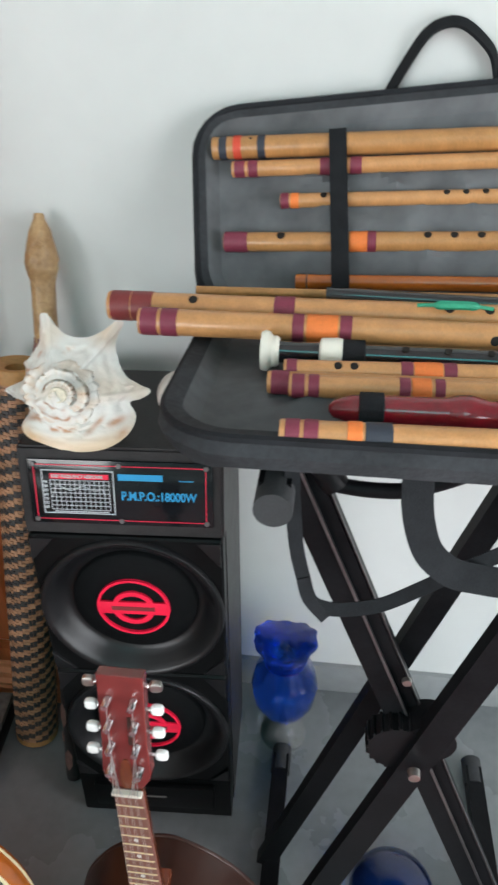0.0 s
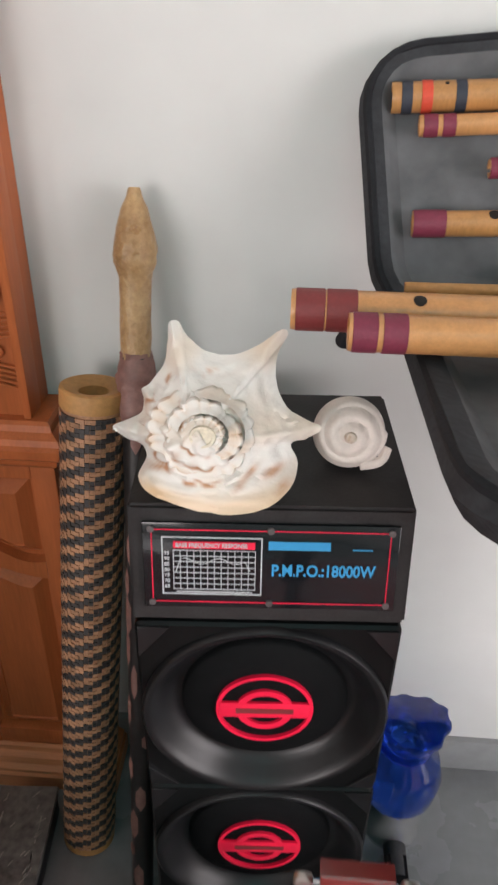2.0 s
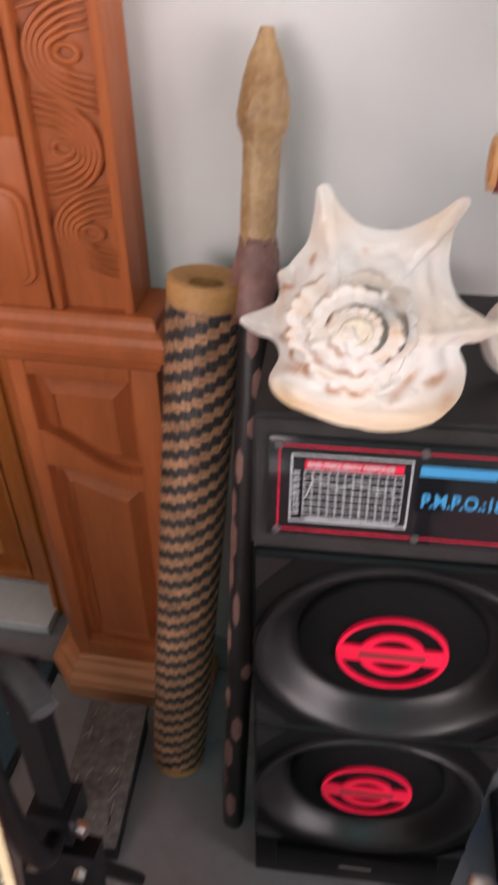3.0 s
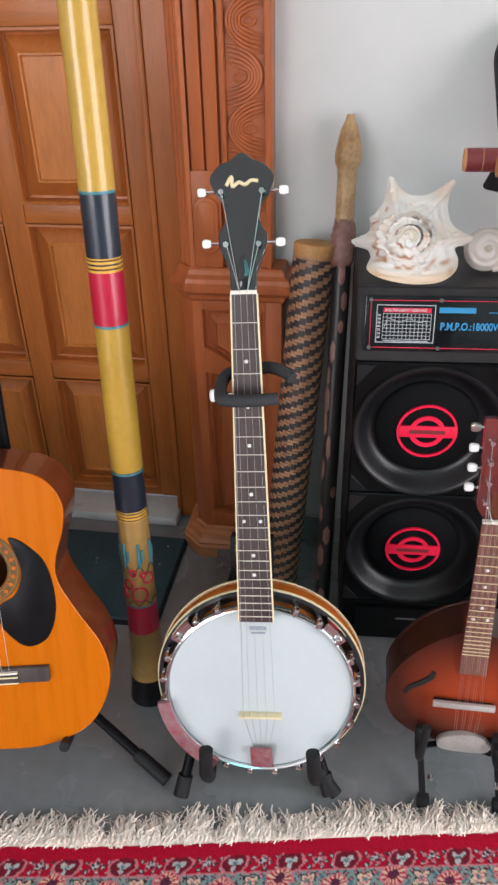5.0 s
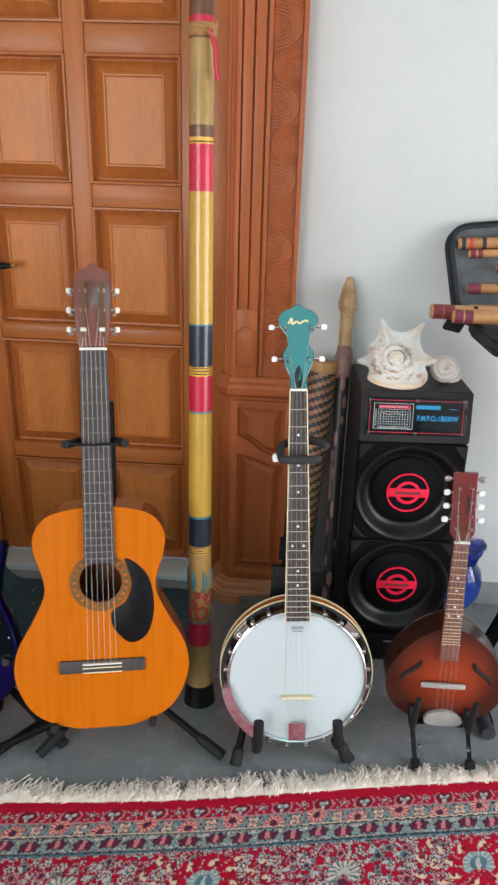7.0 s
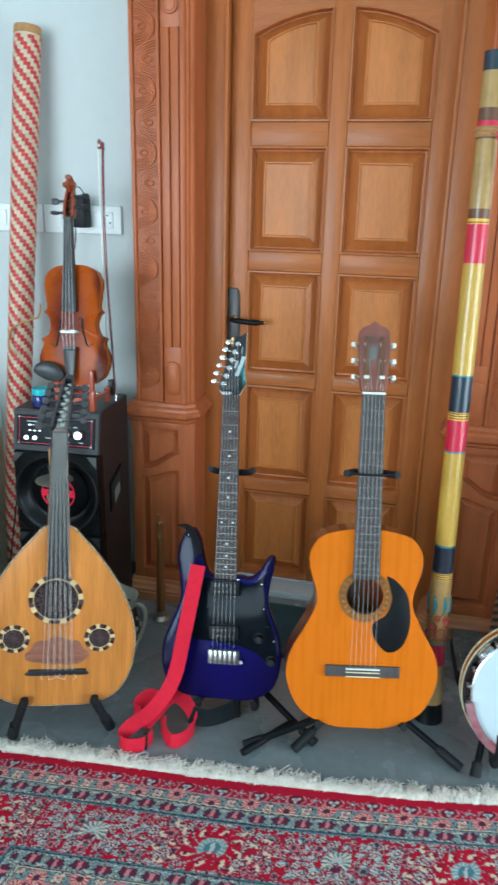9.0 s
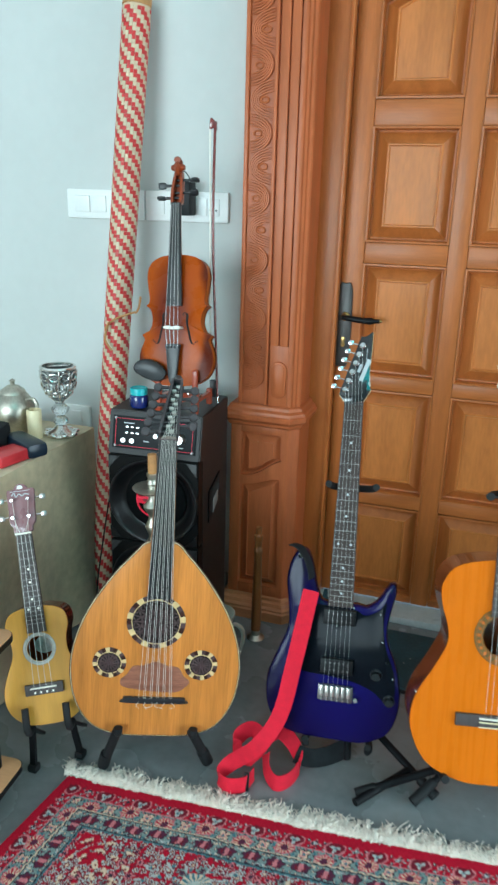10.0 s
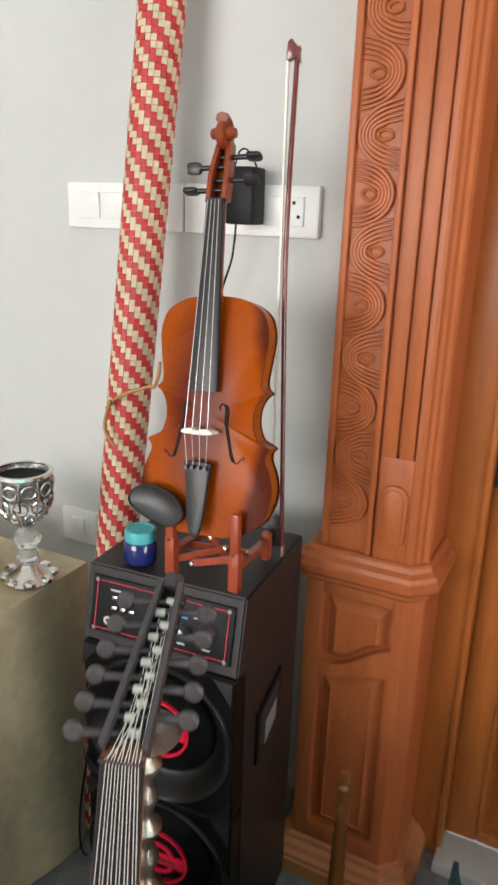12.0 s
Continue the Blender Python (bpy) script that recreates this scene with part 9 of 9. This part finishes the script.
for lx, ly in ((-0.045, -0.03), (-0.045, -0.27), (-0.4, -0.03), (-0.4, -0.27)):
    part("leg", rod((lx, ly, 0.06), (lx, ly, 0.382), 0.012, sides=14), M_STEEL, tr)
    wh = part("castor", moved(lathe([(0.004, -0.009), (0.019, -0.009), (0.021, -0.005), (0.021, 0.005), (0.019, 0.009), (0.004, 0.009)], 22, axis="y"), pose(lx, ly, 0.0215)), M_RUB, tr, "black castor wheel")
    part("fork", cube((lx, ly, 0.043), (0.016, 0.024, 0.014), 0.003), M_PLAST, wh)

# ---- the rug ----
EDGE = [(-1.572, 0.302), (-1.2, 0.33), (-0.82, 0.366), (-0.53, 0.4), (-0.266, 0.45), (0.108, 0.52), (0.6, 0.6), (1.2, 0.68)]
ex = np.array([p[0] for p in EDGE])
ey = np.array([p[1] for p in EDGE])


def edge_y(x):
    k = 0.12
    return (np.interp(x - k, ex, ey) + np.interp(x, ex, ey) + np.interp(x + k, ex, ey)) / 3


def rug_point(u, v):
    x = -1.57 + u
    return x - 0.127 * v, edge_y(x) - 0.992 * v


PAL = np.array([(0.37, 0.004, 0.022), (0.15, 0.01, 0.022), (0.19, 0.255, 0.245), (0.025, 0.028, 0.04), (0.62, 0.46, 0.33), (0.52, 0.16, 0.18), (0.4, 0.42, 0.41), (0.085, 0.02, 0.045), (0.07, 0.16, 0.19)])
RED, MAR, TEA, NAV, CRM, ROS, GRY, PUR, DTE = range(9)


def flower(s, d, s0, d0, rad, petals, phase=0.0, dent=0.26):
    ds, dd = s - s0, d - d0
    return np.hypot(ds, dd) / (rad * (1 - dent + dent * np.cos(petals * np.arctan2(dd, ds) + phase)))


def oval(s, d, s0, d0, a, b, turn=0.0):
    ds, dd = s - s0, d - d0
    p, q = ds * np.cos(turn) + dd * np.sin(turn), dd * np.cos(turn) - ds * np.sin(turn)
    return (p / a) ** 2 + (q / b) ** 2 < 1


def border(c, s, d, lo, flip):
    """The three narrow guard bands; lo is where they begin and flip turns them over."""
    e = np.where(flip, 0.104 - (d - lo), d - lo)
    inside = (d >= lo) & (d < lo + 0.104)

    def lay(m, col):
        q = inside & m
        c[q] = col

    # red band with bracketed teal trefoils
    def sprigs(rows, gap, rad, outer, inner):
        for n, e0 in enumerate(rows):
            xs = (s + 0.37 * gap * n) % gap - gap / 2
            g = flower(xs, e, 0, e0, rad, 4, 0.8 * n, 0.3)
            lay(g < 1, outer)
            lay(g < 0.52, inner)

    lay((e < 0.029) & (e >= 0), RED)
    sprigs((0.0055, 0.0135, 0.0215), 0.0168, 0.0048, NAV, GRY)
    p = 0.084
    x = (s + 0.01) % p - p / 2
    lay((np.hypot(x, (e - 0.013) * 1.4) < 0.02) & (e < 0.026), MAR)
    lay((np.abs(np.hypot(x, (e - 0.013) * 1.25) - 0.02) < 0.0018) & (np.abs(x) > 0.01) & (e < 0.026), ROS)
    lay(flower(x, e, 0, 0.014, 0.011, 3, 1.57, 0.35) < 1, GRY)
    lay(flower(x, e, 0, 0.014, 0.0045, 3, 1.57, 0.3) < 1, DTE)
    x2 = (s + 0.01 + p / 2) % p - p / 2
    lay(flower(x2, e, 0, 0.012, 0.0125, 5, 1.57, 0.4) < 1, ROS)
    lay(flower(x2, e, 0, 0.012, 0.008, 5, 1.57, 0.4) < 1, NAV)
    lay(flower(x2, e, 0, 0.011, 0.005, 3, 0.5, 0.4) < 1, GRY)
    lay((e >= 0.026) & (e < 0.029), ROS)
    # teal band: rose fans and flowered squares
    lay((e >= 0.029) & (e < 0.06), TEA)
    sprigs((0.0335, 0.044, 0.0545), 0.014, 0.0046, NAV, ROS)
    k = np.floor((s + 0.02) / p)
    x = (s + 0.02) % p - p / 2
    up = np.where(k % 2 == 0, 1, -1)
    ee = (e - 0.0445) * up
    fan = np.hypot(x * 0.8, ee + 0.006)
    th = np.arctan2(ee + 0.006, x)
    lay((fan < 0.0165) & (e < 0.0595), ROS)
    lay((fan < 0.0145) & (np.cos(13 * th) > 0.45) & (fan > 0.006), CRM)
    lay((fan < 0.0145) & (np.cos(13 * th) < -0.3) & (fan > 0.006), RED)
    lay(np.hypot(x, ee + 0.006) < 0.0075, PUR)
    x2 = (s + 0.02 + p / 2) % p - p / 2
    f = flower(x2, e, 0, 0.0445, 0.0155, 4, 3.14, 0.24)
    lay(f < 1, NAV)
    lay(f < 0.84, CRM)
    lay((f < 0.62) & (np.sin(x2 * 900) * np.sin(e * 900) > -0.1), ROS)
    lay(f < 0.3, DTE)
    for q in (-0.022, 0.022):
        lay(flower(x, e, q, 0.0445 + 0.006 * np.sign(q), 0.005, 2, q * 90, 0.3) < 1, DTE)
        lay(flower(x, e, q, 0.051 - 0.01 * np.sign(q), 0.0026, 3) < 1, NAV)
    lay((e >= 0.058) & (e < 0.0605), CRM)
    lay((e >= 0.0605) & (e < 0.063), NAV)
    # grey-teal band with dark palmettes under an arched stem
    lay((e >= 0.063) & (e < 0.098), TEA)
    sprigs((0.0675, 0.08, 0.093), 0.0125, 0.0045, PUR, CRM)
    p = 0.1
    k = np.floor(s / (p / 2))
    x = s % (p / 2) - p / 4
    even = k % 2 == 0
    arch_e = 0.0805 + 0.012 * np.cos(2 * np.pi * s / p)
    lay((np.abs(e - arch_e) < 0.0016) & (e > 0.063), GRY)
    cen = np.where(even, 0.0815, 0.078)
    f = np.minimum(flower(x, e, -0.0075, cen, 0.0135, 5, 1.57, 0.14), flower(x, e, 0.0075, cen, 0.0135, 5, 1.57, 0.14))
    in3 = (e > 0.063) & (e < 0.098)
    lay((f < 1.0) & in3, NAV)
    lay((f < 0.86) & in3, PUR)
    lay((np.abs(x) < 0.0042) & (np.abs(e - cen) < 0.009) & in3, ROS)
    lay((np.abs(np.abs(x) - 0.008) < 0.0018) & (np.abs(e - cen - 0.003) < 0.006) & in3, MAR)
    lay(flower(x, e, 0.0245, 0.069, 0.004, 3) < 1, CRM)
    lay(flower(x, e, -0.0245, 0.093, 0.0045, 3) < 1, DTE)
    lay((e >= 0.097) & (e < 0.1005), NAV)
    lay((e >= 0.1005) & (e < 0.104), DTE)


def small_flowers(c, m, ju, jv, seeds, tone):
    for period, rad, petals, ox, oz in seeds:
        ku, kv = np.floor((ju + ox) / period), np.floor((jv + oz) / period)
        hsh = (np.sin(ku * 127.1 + kv * 311.7 + petals) * 43758.5453) % 1.0
        cu_, cv_ = (ku + 0.5) * period - ox + (hsh - 0.5) * period * 0.45, (kv + 0.5) * period - oz + ((hsh * 7) % 1 - 0.5) * period * 0.45
        f = flower(ju, jv, cu_, cv_, rad, petals, hsh * 6, 0.2)
        keep = m & (hsh > 0.12)
        q = keep & (f < 1.22)
        c[q] = MAR
        q = keep & (f < 1.0)
        c[q] = np.where(hsh > tone, GRY, np.where(hsh > tone * 0.5, ROS, TEA))[q]
        q = keep & (f < 0.62)
        c[q] = np.where(hsh > 0.5, MAR, PUR)[q]
        q = keep & (f < 0.28)
        c[q] = np.where(hsh > 0.4, CRM, NAV)[q]


def rug_colours(u, v):
    rng_ = np.random.RandomState(7)
    ju = u + 0.0008 * np.sin(v * 310 + u * 170) + 0.0006 * np.sin(u * 520) + 0.004 * np.sin(v * 9)
    jv = v + 0.0008 * np.sin(u * 290 + v * 130) + 0.0006 * np.sin(v * 470) + 0.002 * np.sin(u * 7)
    d = np.minimum(jv, ju)
    s = np.where(jv < ju, ju, jv)
    c = np.full(u.shape, RED)
    border(c, s, d, 0.024, np.zeros(u.shape, bool))
    wide = (d >= 0.128) & (d < 0.262)
    rest = d >= 0.366
    fld = wide | rest
    # thin vines, then fans every quarter metre with leaf curls round every second one
    vine = fld & ((np.abs(np.sin(s * 62 + 1.7 * np.sin(d * 75))) < 0.07) | (np.abs(np.sin(d * 70 + 1.9 * np.sin(s * 60))) < 0.07))
    c[vine] = PUR
    small_flowers(c, fld, ju, jv, ((0.0165, 0.0062, 4, 0.007, 0.011), (0.021, 0.0078, 5, 0.0, 0.004), (0.031, 0.0105, 6, 0.013, 0.02), (0.052, 0.0135, 6, 0.03, 0.01)), 0.42)
    k = np.floor((s - 0.02) / 0.257)
    x = (s - 0.02) % 0.257 - 0.1285
    mid = np.where(wide, 0.197, 0.44 + 0.18 * np.floor((d - 0.366) / 0.18))
    e = d - mid
    cream = (k % 2 == 0) & fld
    pale = (k % 2 == 1) & fld
    rr_, th = np.hypot(x, e), np.arctan2(-e, x)
    c[cream & (rr_ < 0.06) & (np.abs(np.sin(7 * th + 60 * rr_)) > 0.35)] = RED
    for ring, cnt, ph in ((0.05, 8, 0.2), (0.074, 11, 0.5), (0.1, 15, 0.0)):
        for q in range(cnt):
            a = 2 * np.pi * (q + ph) / cnt
            if abs(np.sin(a)) * ring > 0.062:
                continue
            lx, le = ring * 1.15 * np.cos(a), ring * 0.85 * np.sin(a)
            c[cream & oval(x, e, lx, le, 0.0105, 0.005, a + 0.7)] = CRM
            c[cream & oval(x, e, lx + 0.007 * np.cos(a + 2), le + 0.005 * np.sin(a + 2), 0.006, 0.0035, a - 0.6)] = MAR
            c[pale & oval(x, e, lx * 0.95, le * 0.9, 0.0075, 0.003, a)] = GRY
            c[pale & oval(x, e, lx * 0.95 + 0.01, le * 0.9, 0.004, 0.003, a + 1)] = DTE
    fan = (rr_ < 0.03) & (e > -0.026) & (np.sin(th) > -0.72)
    c[cream & fan] = TEA
    c[cream & fan & (np.cos(th * 17) > 0.3) & (rr_ > 0.016)] = GRY
    c[cream & (rr_ < 0.0165) & (np.sin(th) > -0.8)] = DTE
    c[cream & (np.abs(x) < 0.004) & (np.abs(e) < 0.014)] = GRY
    c[pale & fan] = GRY
    c[pale & fan & (np.cos(th * 15) > 0.2) & (rr_ > 0.01)] = DTE
    c[pale & fan & (np.cos(th * 15) < -0.4) & (rr_ > 0.01)] = CRM
    c[pale & oval(x, e, 0, 0.018, 0.009, 0.007)] = PUR
    border(c, s, d, 0.262, np.ones(u.shape, bool))
    col = PAL[c]
    wear = 0.84 + 0.3 * rng_.rand(*u.shape)
    return col * wear[..., None]


def rug_patch(u0, u1, v0, v1, step, z):
    nu, nv = int((u1 - u0) / step) + 1, int((v1 - v0) / step) + 1
    u, v = np.meshgrid(np.linspace(u0, u1, nu), np.linspace(v0, v1, nv))
    x, y = rug_point(u, v)
    zz = z + 0.0012 * np.sin(x * 11 + y * 7) + 0.0006 * np.random.RandomState(2).rand(*u.shape)
    zz = np.where((u < 0.002) | (v < 0.002), 0.001, zz)
    co = np.stack([x, y, zz], -1).reshape(-1, 3)
    i = np.arange(nu * nv).reshape(nv, nu)
    quads = np.stack([i[:-1, :-1], i[:-1, 1:], i[1:, 1:], i[1:, :-1]], -1).reshape(-1, 4)
    me = bpy.data.meshes.new("rug_pile")
    me.from_pydata(co.tolist(), [], quads.tolist())
    at = me.color_attributes.new("weave", "FLOAT_COLOR", "POINT")
    rgba = np.concatenate([rug_colours(u, v).reshape(-1, 3), np.ones((nu * nv, 1))], 1)
    at.data.foreach_set("color", rgba.astype(np.float32).ravel())
    if me.polygons[0].normal.z < 0:
        me.flip_normals()
    return me


M_RUG = mat("rug_wool", (0.3, 0.05, 0.05), 0.95, var=0.1, scale=80, bump=0.4, spec=0.15)
nt = M_RUG.node_tree
va = nt.nodes.new("ShaderNodeVertexColor")
va.layer_name = "weave"
mx = nt.nodes.new("ShaderNodeMix")
mx.data_type, mx.blend_type = "RGBA", "MULTIPLY"
mx.inputs[0].default_value = 0.35
fine_n = nt.nodes.new("ShaderNodeTexNoise")
fine_n.inputs["Scale"].default_value = 420
nt.links.new(va.outputs[0], mx.inputs[6])
nt.links.new(fine_n.outputs[1], mx.inputs[7])
nt.links.new(va.outputs[0], nt.nodes["Principled BSDF"].inputs["Base Color"])
rug = thing("rug", "red and teal oriental rug with floral borders and cream fringe", "rug", pose(0, 0, 0))
for nm, args in (("woven_field", (0.0, 2.05, 0.0, 0.46, 0.0022, 0.0075)), ("woven_field", (0.0, 2.05, 0.46, 1.9, 0.012, 0.0075)), ("woven_field", (2.05, 2.7, 0.0, 1.9, 0.012, 0.0075))):
    me = rug_patch(*args)
    me.materials.append(M_RUG)
    ob = new(nm, me)
    ob.parent = rug
# fringe
bm = bmesh.new()
rng = random.Random(21)
strand_v, strand_f = [], []
for tuft in range(250):
    u = tuft * 2.19 / 249
    lean, bend = rng.uniform(-0.75, 0.75), rng.uniform(-1.8, 1.8)
    reach = rng.uniform(0.7, 1.15)
    for rep in range(15):
        uu = u + rng.uniform(-0.006, 0.006)
        x, y = (float(q) for q in rug_point(np.array(uu), np.array(0.0)))
        p = Vector((x, y - 0.001, 0.006 + rng.uniform(0, 0.003)))
        dirn = Vector((0.12 + lean + rng.uniform(-0.35, 0.35), 1.0, 0)).normalized()
        ln = rng.uniform(0.032, 0.062) * reach
        pts = []
        ph2, amp = rng.uniform(0, 6.3), rng.uniform(0.003, 0.011)
        curl = bend + rng.uniform(-1.2, 1.2)
        for i in range(8):
            f = i / 7
            side = Vector((-dirn.y, dirn.x, 0))
            pts.append(p + dirn * (ln * f) + side * (amp * math.sin(ph2 + f * 6) + curl * 0.012 * f * f) + Vector((0, 0, 0.004 * math.sin(f * math.pi) * rng.uniform(0.3, 2.2) - 0.0045 * f + 0.0)))
        r = rng.uniform(0.0008, 0.0016)
        base_i = len(strand_v)
        for i, q in enumerate(pts):
            for k in range(3):
                a = 2.094 * k
                strand_v.append((q.x + r * math.cos(a), q.y + r * 0.4 * math.cos(a + 1), max(0.0006, q.z + r * math.sin(a))))
        for i in range(7):
            for k in range(3):
                a, b2 = base_i + i * 3 + k, base_i + i * 3 + (k + 1) % 3
                strand_f.append((a, b2, b2 + 3, a + 3))
me = bpy.data.meshes.new("fringe")
me.from_pydata(strand_v, [], strand_f)
me.materials.append(M_FRINGE)
ob = new("fringe", me)
ob.parent = rug
tagged(ob, "tangled cream cotton fringe", kind="stuff")
rows = []
bm = bmesh.new()
for i in range(0, 130):
    u = i * 2.2 / 129
    r_ = []
    for v, z in ((-0.022, 0.0012), (-0.014, 0.0055), (0.0, 0.0092), (0.003, 0.0096)):
        x, y = (float(q) for q in rug_point(np.array(u), np.array(v + 0.004 * math.sin(i * 1.7) * (v < -0.01))))
        r_.append(bm.verts.new((x, y, z)))
    rows.append(r_)
for a, b in zip(rows, rows[1:]):
    for j in range(3):
        bm.faces.new((a[j], a[j + 1], b[j + 1], b[j]))
part("knot_band", bm, M_FRINGE, rug, "cream knotted band")
